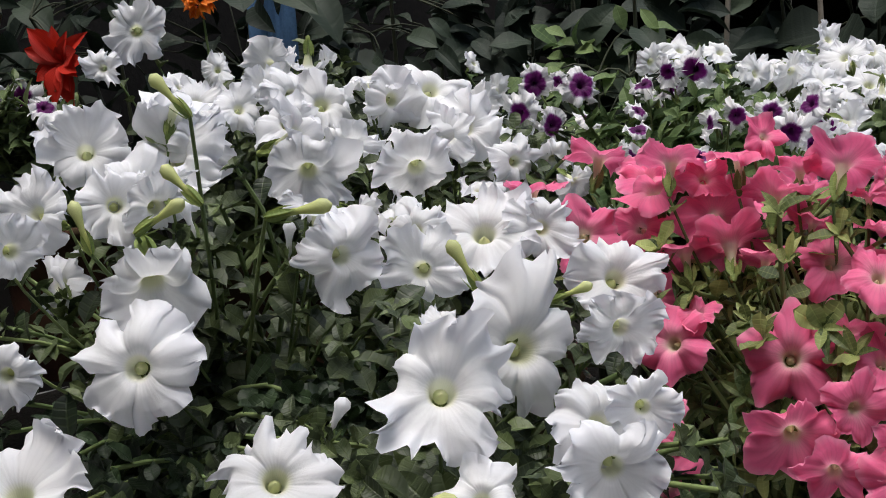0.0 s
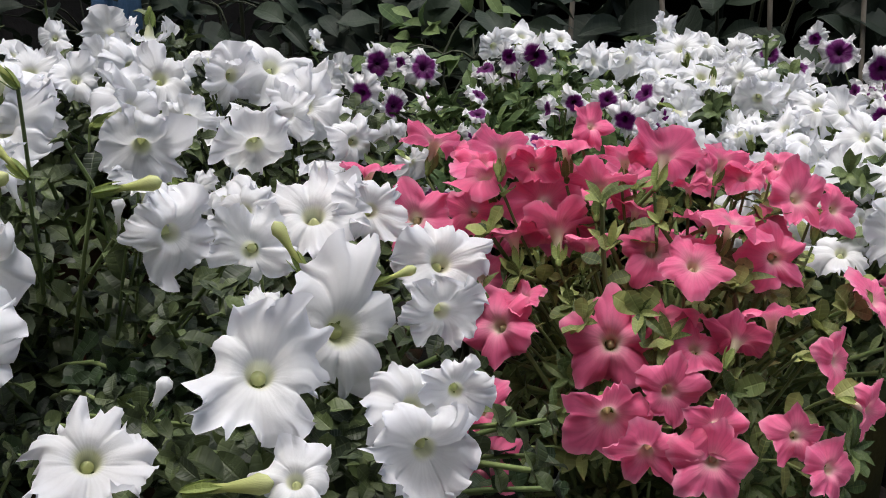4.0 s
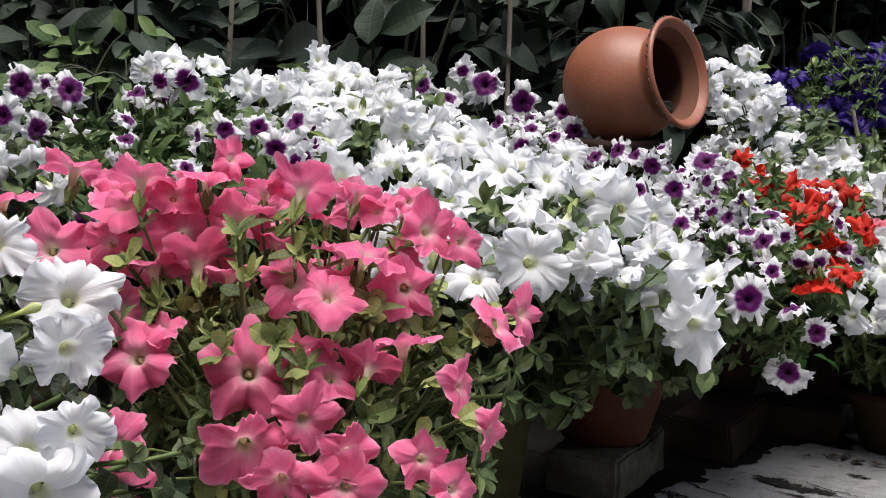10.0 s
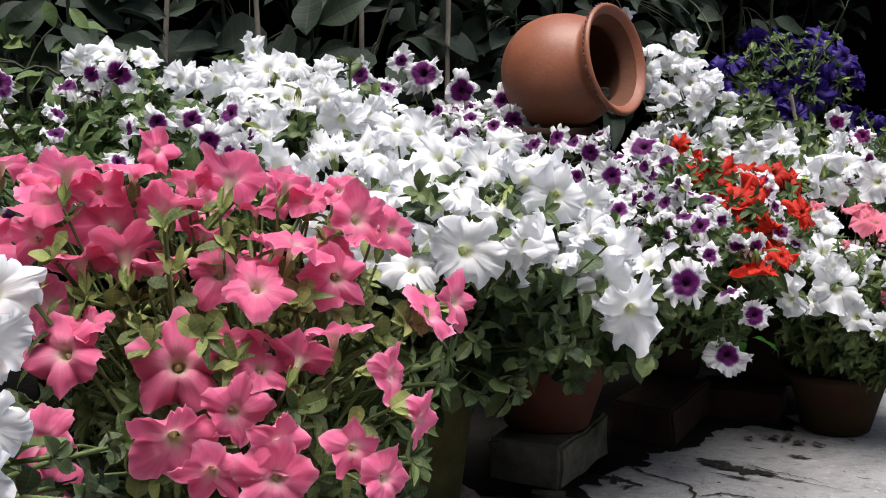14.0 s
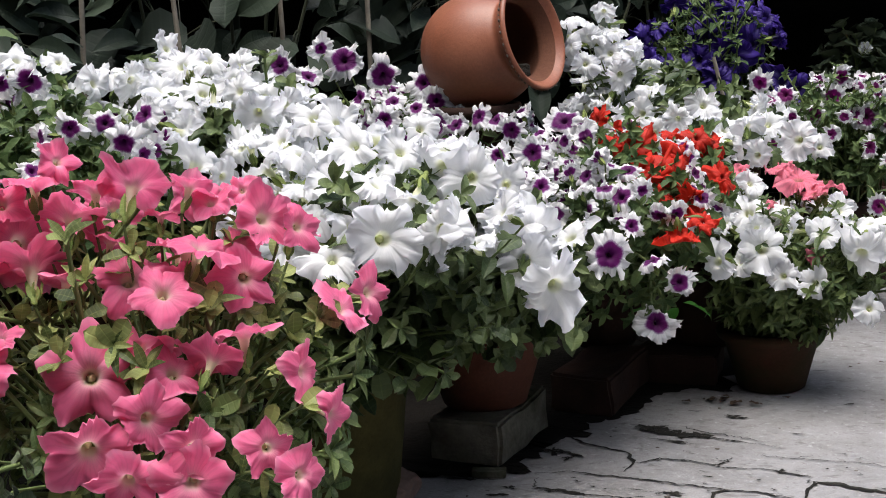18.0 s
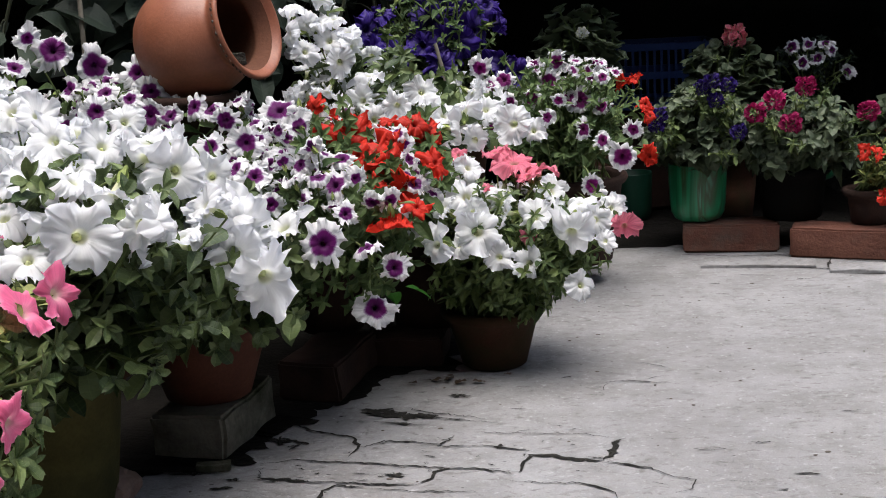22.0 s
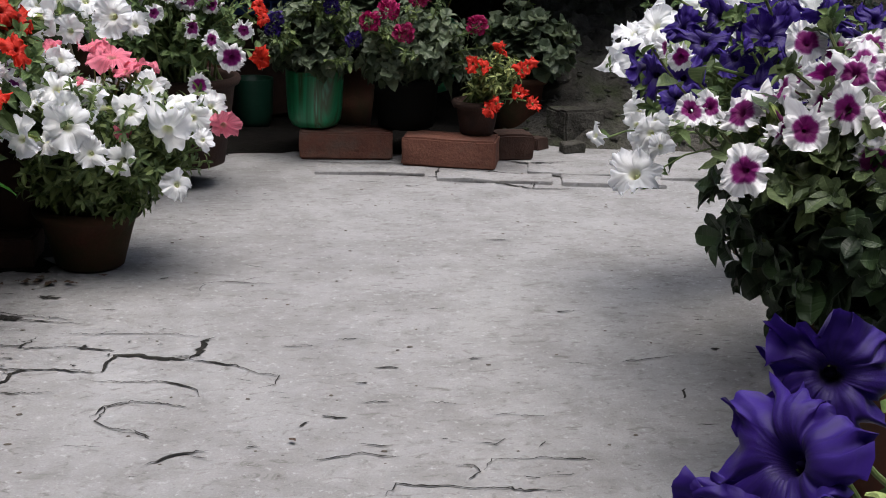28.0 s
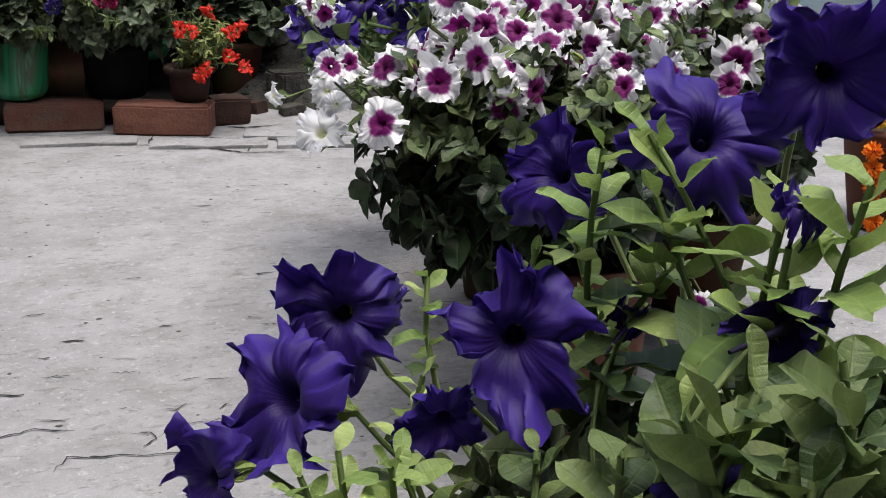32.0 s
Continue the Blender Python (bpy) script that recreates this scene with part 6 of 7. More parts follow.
# ---- the violet-blue petunia at the path, leaf by leaf ----
def near_plant():
    rng = np.random.default_rng(34)
    px, py, pz, ph, rt, rb = 0.80, 0.44, 0.0, 0.26, 0.13, 0.09
    root = thing("petunia_plant", (px, py, pz), "violet-blue petunia with large velvety blooms and pale lime shoots", "potted plant", "potted petunias")
    part("pot", pot_mesh("pot", rt, rb, ph, OLD_POT, seed=34), root, Matrix.Translation((px, py, pz)))
    part("soil", mesh_of("soil", lathe([(rt * 0.93, 0.0), (rt * 0.5, 0.006), (0.001, 0.01)], 20, 0.02, 34), SOIL), root, Matrix.Translation((px, py, pz + ph - 0.022)))
    crown = Vector((px, py, pz + ph - 0.01))
    stems, low = Soup(), Soup()
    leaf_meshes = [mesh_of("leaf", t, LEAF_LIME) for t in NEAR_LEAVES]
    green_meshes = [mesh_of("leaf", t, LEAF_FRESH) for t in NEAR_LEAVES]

    def stalk(tip, top_way, thick=0.0019):
        start = crown + Vector((rng.normal(0, 0.03), rng.normal(0, 0.03), 0))
        tip, way = Vector(tip), Vector(top_way).normalized()
        pts = curve_points(start, tip, (start + tip) / -2 + tip - way * (tip - start).length * 0.45, 10)
        add_tube(stems, pts, thick * 1.3, thick * 0.8, 8, 0)
        return pts

    for x, y, z, d, az, el in BLOOM_S:
        turn = facing(az, el)
        m = Matrix.Translation((x, y, z)) @ turn @ Matrix.Rotation(rng.uniform(0, 6.28), 4, "Z") @ Matrix.Scale(d / 2, 4)
        bloom("blue", rng, root, m)
        back = Vector((x, y, z)) - (turn @ Vector((0, 0, 1))) * d * 0.58
        stalk(back, turn @ Vector((0, 0, 1)) + Vector((0, 0, 0.8)), 0.002)
    for n, (x, y, z, size) in enumerate(SHOOTS_S):
        pts = stalk((x, y, z), (rng.normal(0, 0.3), rng.normal(0, 0.3), 1))
        for k in range(16):
            s = 1.0 - 0.024 * k if k < 8 else 0.81 - 0.06 * (k - 8)
            i = min(8, int(s * 9))
            p = pts[i].lerp(pts[i + 1], s * 9 - i)
            a = k * 2.4 + n
            grow = size * (0.44 + 0.075 * min(k, 9)) * rng.uniform(0.8, 1.2)
            way = Vector((math.cos(a), math.sin(a), 1.1 - 0.11 * k)) + Vector(rng.normal(0, 0.2, 3))
            if any((p + way.normalized() * grow * 0.6 - Vector(q[:3])).length < q[3] * 0.42 for q in BLOOM_S):
                continue
            m = Matrix.Translation(p) @ frame_along(way, Vector((0, 0, 1)), rng.normal(0, 0.4)) @ Matrix.Scale(grow, 4)
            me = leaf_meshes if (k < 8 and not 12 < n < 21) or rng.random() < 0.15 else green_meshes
            part("leaf", me[rng.integers(len(me))], root, m)
    for x, y, z, size, az, el in DARK_BUDS_S:
        m = Matrix.Translation((x, y, z)) @ facing(az, el)
        part("wilted_flower", KINDS["blue"][rng.integers(16)], root, m @ Matrix.Translation((0, 0, size * 0.6)) @ Matrix.Diagonal((size * 0.34, size * 0.34, size * 0.8, 1)), "dark shrivelled bloom")
        stalk((x, y, z), (m.to_3x3() @ Vector((0, 0, 1))) + Vector((0, 0, 0.6)), 0.0018)
    for k in range(54):
        a, h = rng.uniform(0, math.tau), rng.uniform(-0.9, 1.2)
        p = Vector((0.74, 0.385, 0.35)) + Vector((math.cos(a) * 0.17 * math.cos(h), math.sin(a) * 0.14 * math.cos(h), 0.095 * math.sin(h)))
        plant_shoot(low, rng, crown, p, 0.058, NEAR_LEAVES, 8, 0.0018, rosette=(7, 0.3, 0.6))
    part("stem", stems.mesh("stems", STEM), root, kind="stuff")
    # deep green on the low leaves paints shade under the blooms
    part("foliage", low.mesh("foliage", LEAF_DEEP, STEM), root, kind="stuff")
    return root


NEAR_LEAVES = [leaf_template(0.42 + 0.05 * k, 0.9, 0.30 - 0.08 * k, -0.20 + 0.18 * k, 12, 0.05, 50 + k, 1.25, 0.72) for k in range(5)]
near_plant()


# ---- the clay urn ----
# darker copy of the urn's clay: the shade inside is painted on
SHADED_CLAY = plain_material("clay inside darkened for shade", (0.10, 0.04, 0.022), (0.16, 0.065, 0.036), 9.0, 0.9, 0.3, 0.003)
URN_CLAY = plain_material("fired orange-red clay", (0.21, 0.068, 0.036), (0.33, 0.122, 0.068), 6.0, 0.42, 0.2, 0.004, 160.0, 0.45, (0.42, 0.21, 0.14), (0.56, 0.74))
urn = thing("clay_urn", (-0.36, 2.26, 0.0), "round terracotta water urn lying on its side among the flowers", "urn")
URN = [(0.002, -0.104), (0.05, -0.100), (0.085, -0.080), (0.107, -0.042), (0.112, 0.0), (0.105, 0.040), (0.090, 0.074), (0.082, 0.086), (0.086, 0.097), (0.102, 0.113), (0.106, 0.121), (0.100, 0.126), (0.087, 0.114), (0.072, 0.09), (0.078, 0.075), (0.096, 0.04), (0.104, 0.0), (0.098, -0.04), (0.06, -0.088), (0.002, -0.095)]


def smooth(profile, steps=4):
    """A rounder profile through the same points."""
    out = []
    for k in range(len(profile) - 1):
        p0, p1, p2, p3 = (profile[max(0, min(len(profile) - 1, k + e))] for e in (-1, 0, 1, 2))
        for s in (i / steps for i in range(steps)):
            out.append(tuple(max(0.002, v) if n == 0 else v for n, v in enumerate(0.5 * (2 * b + (c - a) * s + (2 * a - 5 * b + 4 * c - e) * s * s + (3 * b - a - 3 * c + e) * s ** 3) for a, b, c, e in zip(p0, p1, p2, p3))))
    return out + [profile[-1]]


URN_POSE = Matrix.Translation((-0.372, 2.285, 0.622)) @ facing(-111, 13) @ Matrix.Scale(0.92, 4)
part("body", mesh_of("urn_body", lathe(smooth(URN[:13]), 90, 0.004, 3), URN_CLAY), urn, URN_POSE)
part("inner_wall", mesh_of("inner_wall", lathe(smooth(URN[12:]), 90, 0.004, 3), SHADED_CLAY), urn, URN_POSE, "inside of the urn with shade put into its colour")
soup = Soup()
for k in range(60):
    a = math.tau * k / 60
    v, f, uv = lathe([(0.1, -0.5), (0.8, -0.35), (1.0, 0.0), (0.8, 0.35), (0.1, 0.5)], 8, 0.15, k)
    soup.add((v, f, uv), URN_POSE @ Matrix.Translation((0.1055 * math.cos(a), 0.1055 * math.sin(a), 0.117)) @ Matrix.Scale(0.0027 + 0.0008 * math.sin(k * 3.3), 4), 0)
part("rim_beading", soup.mesh("rim_beading", STONE), urn, None, "thumb-pressed clay beading round the mouth")
me = rough_box(0.026, 0.022, 0.022, 9, 0.008)
me.materials.append(MUD)
pebble = new("pebble", me)
pebble.matrix_basis = Matrix.Translation((-0.298, 2.252, 0.577)) @ Matrix.Rotation(0.4, 4, "Z")
tagged(pebble, "grey pebble lying inside the urn's mouth", "pebble")
part("stand", pot_mesh("stand", 0.07, 0.06, 0.525, SHADE_BRICK, seed=77), urn, Matrix.Translation((-0.38, 2.27, 0.005)), "tall dark clay stand hidden by flowers")

# ---- bricks under the pots ----
for k, (x0, y0, x1, y1) in enumerate(((0.582, 3.191, 0.814, 3.16), (0.822, 3.10, 1.044, 3.02))):
    a = math.atan2(y1 - y0, x1 - x0)
    me = rough_box(0.232, 0.11, 0.070, k)
    me.materials.append(BRICK)
    b = new("brick", me)
    b.matrix_basis = Matrix.Translation(((x0 + x1) / 2, (y0 + y1) / 2, 0)) @ Matrix.Rotation(a, 4, "Z") @ Matrix.Translation((0, 0.055, 0))
    tagged(b, "red clay brick lying flat under the pots", "brick", "loose bricks")
me = rough_box(0.122, 0.21, 0.074, 7, 0.006)
me.materials.append(BLOCK)
b = new("brick", me)
b.matrix_basis = Matrix.Translation((-0.323, 1.985, 0)) @ Matrix.Rotation(radians(-12), 4, "Z")
tagged(b, "weathered grey brick with a chipped corner under a clay pot", "brick", "loose bricks")


# ---- pots along the far side ----
def green_paint():
    n = Nodes("glossy green glaze")
    stretch = n.add("Mapping")
    stretch.inputs["Scale"].default_value = (15.0, 15.0, 1.6)
    n.link(n.coords(), stretch.inputs["Vector"])
    run = n.noise(1.0, 4.0, 0.6, stretch.outputs[0], 0.5)
    colour = n.ramp(run, [(0.30, (0.004, 0.035, 0.014)), (0.44, (0.012, 0.15, 0.06)), (0.52, (0.02, 0.24, 0.11)), (0.60, (0.035, 0.06, 0.02)), (0.68, (0.10, 0.44, 0.28))])
    n.finish(colour, 0.3, 0.0, 0.5)
    n.bump(run, 0.15, 0.002)
    return n.mat


GREEN = green_paint()
BLACK_POT = plain_material("black plastic pot", (0.004, 0.004, 0.004), (0.008, 0.008, 0.007), 6.0, 0.9, 0.1, 0.002, 180.0, 0.05)


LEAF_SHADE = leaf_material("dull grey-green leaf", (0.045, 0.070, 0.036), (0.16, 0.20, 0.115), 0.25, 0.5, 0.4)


def cup_mesh(name, r, height, material):
    """A straight glazed cup with a rounded foot and a thin plain lip."""
    prof = [(0.002, 0.0), (r * 0.62, 0.0), (r * 0.8, 0.006), (r * 0.92, 0.022), (r * 0.97, 0.05), (r, height * 0.7), (r * 1.02, height - 0.002), (r * 1.01, height), (r * 0.95, height - 0.003), (r * 0.92, height - 0.035), (0.002, height - 0.04)]
    return mesh_of(name, lathe(prof, 48, 0.006, 4), material)


def small_plant(label, pot, centre, radii, leaves, templates, leaf, shoots, heads=(), kind=None, size=0.03, seed=1, pot_material=None, per=9, pot_label="", name="flowering_plant", head_material=None, category="potted plant", low=-0.4):
    """A potted plant whose flower heads stand at given places; each head is a cluster of small petals, or one bloom."""
    rng = np.random.default_rng(seed)
    px, py, pz, ph, rt, rb = pot
    root = thing(name, (px, py, pz), label, category)
    me = cup_mesh("pot", rt, ph, GREEN) if pot_material == GREEN else pot_mesh("pot", rt, rb, ph, pot_material or OLD_POT, seed=seed)
    part("pot", me, root, Matrix.Translation((px, py, pz)), pot_label)
    part("soil", mesh_of("soil", lathe([(rt * 0.92, 0.0), (0.001, 0.01)], 20, 0.02, seed), SOIL), root, Matrix.Translation((px, py, pz + ph - 0.03)))
    crown, c = Vector((px, py, pz + ph - 0.02)), Vector(centre)
    soup = Soup()
    for k in range(shoots):
        n = Vector(rng.normal(0, 1, 3)).normalized()
        while n.z < low:
            n = Vector(rng.normal(0, 1, 3)).normalized()
        p = c + Vector((n.x * radii[0], n.y * radii[1], n.z * radii[2])) * rng.uniform(0.6, 1.0)
        plant_shoot(soup, rng, crown + Vector((rng.normal(0, rt * 0.3), rng.normal(0, rt * 0.3), 0)), p, leaf, templates, per)
    stalks = Soup()
    for x, y, z in heads:
        p = Vector((x, y, z))
        for k in range(4 if head_material else 1):
            plant_shoot(stalks, rng, crown, p + Vector((rng.normal(0, 0.03), rng.normal(0, 0.02), -rng.uniform(0.0, 0.05))) if k else p, leaf * 0.55, LONG + LEAVES, 12, 0.002, k > 0)
        if head_material:
            head = Soup()
            for k in range(90):
                s = (k + 0.5) / 90
                a = k * 2.4
                r = size * 0.5 * math.sin(math.pi * (0.08 + 0.84 * s)) ** 0.6
                at = Vector((r * math.cos(a), r * math.sin(a), (s - 0.45) * size * 1.1))
                way = Vector((math.cos(a) + rng.normal(0, 0.4), math.sin(a) + rng.normal(0, 0.4), 0.3 + s))
                head.add(ROUND[k % 3], Matrix.Translation(p + at * 0.75) @ frame_along(way, at + Vector((0, 0, size * 0.4)), rng.normal(0, 0.9)) @ Matrix.Scale(size * rng.uniform(0.12, 0.34), 4), 0)
            part("flower_head", head.mesh("flower_head", head_material), root)
        else:
            way = Vector((rng.normal(0, 0.4), -0.8, 0.5 + rng.normal(0, 0.3)))
            m = Matrix.Translation(p) @ way.to_track_quat("Z", "Y").to_matrix().to_4x4() @ Matrix.Rotation(rng.uniform(0, 6), 4, "Z") @ Matrix.Scale(size / 2, 4)
            bloom(kind, rng, root, m)
    part("foliage", soup.mesh("foliage", leaves, STEM), root, kind="stuff")
    part("stalk_foliage", stalks.mesh("stalk_foliage", LEAF_FRESH, STEM), root, kind="stuff")
    return root


small_plant("violet-blue flowers over broad leaves in a glazed green pot", (0.63, 3.262, 0.071, 0.145, 0.072, 0.066), (0.63, 3.23, 0.29), (0.12, 0.10, 0.12), LEAF_SHADE, OBOVATE, 0.062, 110,
            [(0.645, 3.12, 0.426), (0.705, 3.10, 0.305), (0.522, 3.12, 0.352), (0.625, 3.13, 0.41), (0.685, 3.12, 0.415), (0.655, 3.12, 0.38), (0.515, 3.12, 0.325)], None, 0.036, 61, GREEN, head_material=BLUE, pot_label="streaked glossy green pot")
small_plant("magenta snapdragons with broad green leaves in a black pot", (0.86, 3.24, 0.071, 0.13, 0.085, 0.07), (0.87, 3.20, 0.26), (0.15, 0.11, 0.13), LEAF_SHADE, OBOVATE + BROAD, 0.055, 150,
            [(0.743, 3.09, 0.348), (0.822, 3.08, 0.322), (0.865, 3.12, 0.402), (1.005, 3.10, 0.338), (0.79, 3.10, 0.375)], None, 0.046, 62, BLACK_POT, head_material=MAGENTA)
small_plant("small scarlet petunia with yellow-green leaves in a broken clay pot", (1.02, 3.13, 0.071, 0.085, 0.055, 0.042), (1.06, 3.09, 0.22), (0.075, 0.05, 0.06), LEAF_PINK, LONG, 0.035, 46,
            [(1.012, 3.04, 0.252), (1.119, 3.035, 0.255), (1.024, 3.015, 0.155), (1.097, 3.02, 0.19), (1.061, 3.05, 0.296), (1.129, 3.01, 0.165), (0.985, 3.04, 0.259), (1.105, 3.03, 0.245), (1.04, 3.02, 0.165)], "red", 0.044, 63, SHADE_BRICK)
small_plant("geranium with round leaves and one pink flower head", (1.22, 3.50, 0.0, 0.16, 0.08, 0.06), (1.22, 3.44, 0.24), (0.16, 0.08, 0.13), LEAF_SHADE, ROUND, 0.055, 70,
            [(1.219, 3.49, 0.40)], None, 0.06, 64, OLD_POT, head_material=SOFT_PINK)
small_plant("geranium with round leaves and a small white flower head", (0.36, 3.5, 0.1, 0.2, 0.09, 0.07), (0.36, 3.48, 0.50), (0.13, 0.07, 0.12), LEAF_SHADE, ROUND, 0.06, 40,
            [(0.363, 3.44, 0.535)], None, 0.03, 65, OLD_POT, head_material=WHITE)
small_plant("blue and white petunia standing in the far shade", (0.98, 3.62, 0.1, 0.2, 0.09, 0.07), (0.98, 3.58, 0.42), (0.12, 0.06, 0.08), LEAF_DARK, LEAVES, 0.04, 36,
            [(0.915, 3.52, 0.471), (0.982, 3.51, 0.44), (1.021, 3.51, 0.46), (0.961, 3.52, 0.477), (1.057, 3.5, 0.40), (0.94, 3.5, 0.43), (1.0, 3.5, 0.48)], "purple", 0.045, 66, GREEN)
small_plant("tall geranium with round leaves and a salmon-pink flower head", (0.74, 3.52, 0.0, 0.2, 0.09, 0.07), (0.74, 3.47, 0.40), (0.13, 0.06, 0.11), LEAF_SHADE, ROUND, 0.058, 50,
            [(0.757, 3.457, 0.505)], None, 0.055, 67, OLD_POT, head_material=SOFT_PINK)
pot = thing("plant_pot", (0.50, 3.62, 0.0), "glazed green pot standing behind in the shade", "plant pot")
# darker copy of the green glaze paints this pot's shade
part("pot", cup_mesh("pot", 0.055, 0.14, plain_material("shaded green glaze", (0.003, 0.025, 0.014), (0.008, 0.05, 0.03), 9.0, 0.5, 0.1, 0.002)), pot, Matrix.Translation((0.50, 3.62, 0.0)))


def crate(x, y, z, w, d, h):
    """A plastic crate with slotted sides."""
    n = plain_material("blue plastic", (0.014, 0.035, 0.12), (0.022, 0.05, 0.16), 6.0, 0.6, 0.1, 0.001)
    root = thing("plastic_crate", (x, y, z), "blue slotted plastic crate standing in the shade", "crate")

    def bar(name, sx, sy, sz, at):
        me = rough_box(sx, sy, sz, 1, 0.0, 1)
        me.materials.append(n)
        part(name, me, root, Matrix.Translation((x + at[0], y + at[1], z + at[2])))

    for zz in (0.0, h * 0.45, h - 0.025):
        bar("rail", w, 0.012, 0.02, (0, -d / 2, zz))
        bar("rail", w, 0.012, 0.02, (0, d / 2, zz))
        bar("rail", 0.012, d, 0.02, (-w / 2, 0, zz))
        bar("rail", 0.012, d, 0.02, (w / 2, 0, zz))
    for k in range(15):
        bar("slat", 0.007, 0.008, h, (-w / 2 + w * (k + 0.5) / 15, -d / 2, 0))
    bar("floor", w, d, 0.01, (0, 0, 0.0))


crate(0.60, 3.85, 0.30, 0.30, 0.24, 0.19)
me = rough_box(0.34, 0.26, 0.30, 90, 0.01)
me.materials.append(SHADE_BRICK)
b = new("stone_block", me)
b.matrix_basis = Matrix.Translation((0.60, 3.85, 0))
tagged(b, "dark rough block carrying the plastic crate", "block")


# ---- shrubs, canes and odd blooms along the back ----
def shrub(label, base, centre, radii, leaf, count, templates, material, seed, single=False, stems=7):
    """A leafy shrub: bent stems from the ground, leaves on twigs."""
    rng = np.random.default_rng(seed)
    root = thing("shrub", base, label, "shrub", "background shrubs")
    wood, foliage = Soup(), Soup()
    c = Vector(centre)
    meshes = [mesh_of("leaf", t, material) for t in templates] if single else None
    twigs = []
    for k in range(stems):
        n = Vector(rng.normal(0, 1, 3))
        tip = c + Vector((n.x * radii[0], n.y * radii[1], n.z * radii[2])) * 0.5
        pts = curve_points(Vector(base) + Vector((rng.normal(0, 0.03), rng.normal(0, 0.03), 0)), tip, (rng.normal(0, 0.05), rng.normal(0, 0.05), 0), 8)
        add_tube(wood, pts, 0.007, 0.003, 6, 0)
        twigs += pts[4:]
    for k in range(count):
        n = Vector(rng.normal(0, 1, 3)).normalized() * rng.uniform(0.35, 1.0) ** 0.5
        p = c + Vector((n.x * radii[0], n.y * radii[1], n.z * radii[2]))
        near_twig = min(twigs, key=lambda q: (q - p).length)
        if k % 3 == 0:
            add_tube(wood, curve_points(near_twig, p, (0, 0, 0.02), 4), 0.0022, 0.0012, 4, 0)
        way = (p - near_twig).normalized() + Vector((rng.normal(0, 0.5), rng.normal(-0.2, 0.5), rng.normal(-0.25, 0.3)))
        size = leaf * rng.uniform(0.6, 1.2)
        m = Matrix.Translation(p) @ frame_along(way, (rng.normal(0, 0.3), -0.7, 0.9), rng.normal(0, 0.3)) @ Matrix.Scale(size, 4)
        if single:
            part("leaf", meshes[rng.integers(len(meshes))], root, m)
        else:
            foliage.add(templates[rng.integers(len(templates))], m, 0)
    part("stem", wood.mesh("stems", DARK_STEM), root)
    if not single:
        part("foliage", foliage.mesh("foliage", material), root, kind="stuff")
    return root


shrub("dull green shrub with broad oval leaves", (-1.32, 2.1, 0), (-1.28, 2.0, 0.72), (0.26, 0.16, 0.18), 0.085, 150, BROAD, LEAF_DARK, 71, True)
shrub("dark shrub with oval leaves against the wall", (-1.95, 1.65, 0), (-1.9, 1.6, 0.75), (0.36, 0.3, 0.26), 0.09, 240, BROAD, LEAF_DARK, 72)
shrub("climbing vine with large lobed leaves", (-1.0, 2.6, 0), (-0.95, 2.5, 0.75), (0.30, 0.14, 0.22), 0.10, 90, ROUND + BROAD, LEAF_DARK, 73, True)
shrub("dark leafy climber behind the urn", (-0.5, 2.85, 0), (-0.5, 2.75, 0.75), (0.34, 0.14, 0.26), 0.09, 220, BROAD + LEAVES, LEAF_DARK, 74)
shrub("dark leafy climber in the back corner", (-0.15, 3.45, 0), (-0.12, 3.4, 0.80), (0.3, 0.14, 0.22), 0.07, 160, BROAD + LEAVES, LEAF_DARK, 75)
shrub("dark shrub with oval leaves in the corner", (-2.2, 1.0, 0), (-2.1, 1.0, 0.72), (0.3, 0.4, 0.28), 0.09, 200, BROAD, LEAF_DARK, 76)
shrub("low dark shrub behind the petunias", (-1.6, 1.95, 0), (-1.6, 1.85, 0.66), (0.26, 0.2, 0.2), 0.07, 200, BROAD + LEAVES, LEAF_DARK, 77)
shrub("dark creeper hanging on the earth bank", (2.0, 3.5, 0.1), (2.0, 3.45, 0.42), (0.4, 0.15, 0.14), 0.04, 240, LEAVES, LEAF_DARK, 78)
shrub("leafy stems behind the white petunias", (-1.12, 1.85, 0), (-1.1, 1.8, 0.58), (0.2, 0.14, 0.14), 0.05, 160, BROAD + LEAVES, LEAF_MID, 79)

for k, (x, y, lean, top) in enumerate(((-0.807, 2.46, 0.0, 1.5), (-0.641, 2.5, 0.01, 1.5), (-0.228, 2.92, 0.03, 1.2), (-0.98, 2.35, -0.03, 1.4), (-1.1, 2.2, 0.05, 1.3), (-0.236, 2.95, 0.02, 1.3), (0.07, 2.92, -0.06, 0.56))):
    soup = Soup()
    add_tube(soup, curve_points((x - lean, y, 0), (x + lean, y, top), (0.004, 0, 0), 12), 0.0055, 0.0045, 8, 0)
    cane = new("cane", soup.mesh("cane", STAKE))
    tagged(cane, "thin grey bamboo cane standing upright", "cane", "support canes")


def marigold(name, size, material, seed):
    rng = np.random.default_rng(seed)
    soup = Soup()
    for k in range(60):
        s = k / 60
        a = k * 2.4
        way = Vector((math.cos(a) * math.sin(s * 2.2), math.sin(a) * math.sin(s * 2.2), math.cos(s * 2.2)))
        soup.add(BROAD[k % 4], Matrix.Translation(way * size * 0.18) @ frame_along(way, Vector((0, 0, 1)) + way.orthogonal(), rng.normal(0, 0.9)) @ Matrix.Scale(size * 0.36, 4), 0)
    return soup.mesh(name, material)


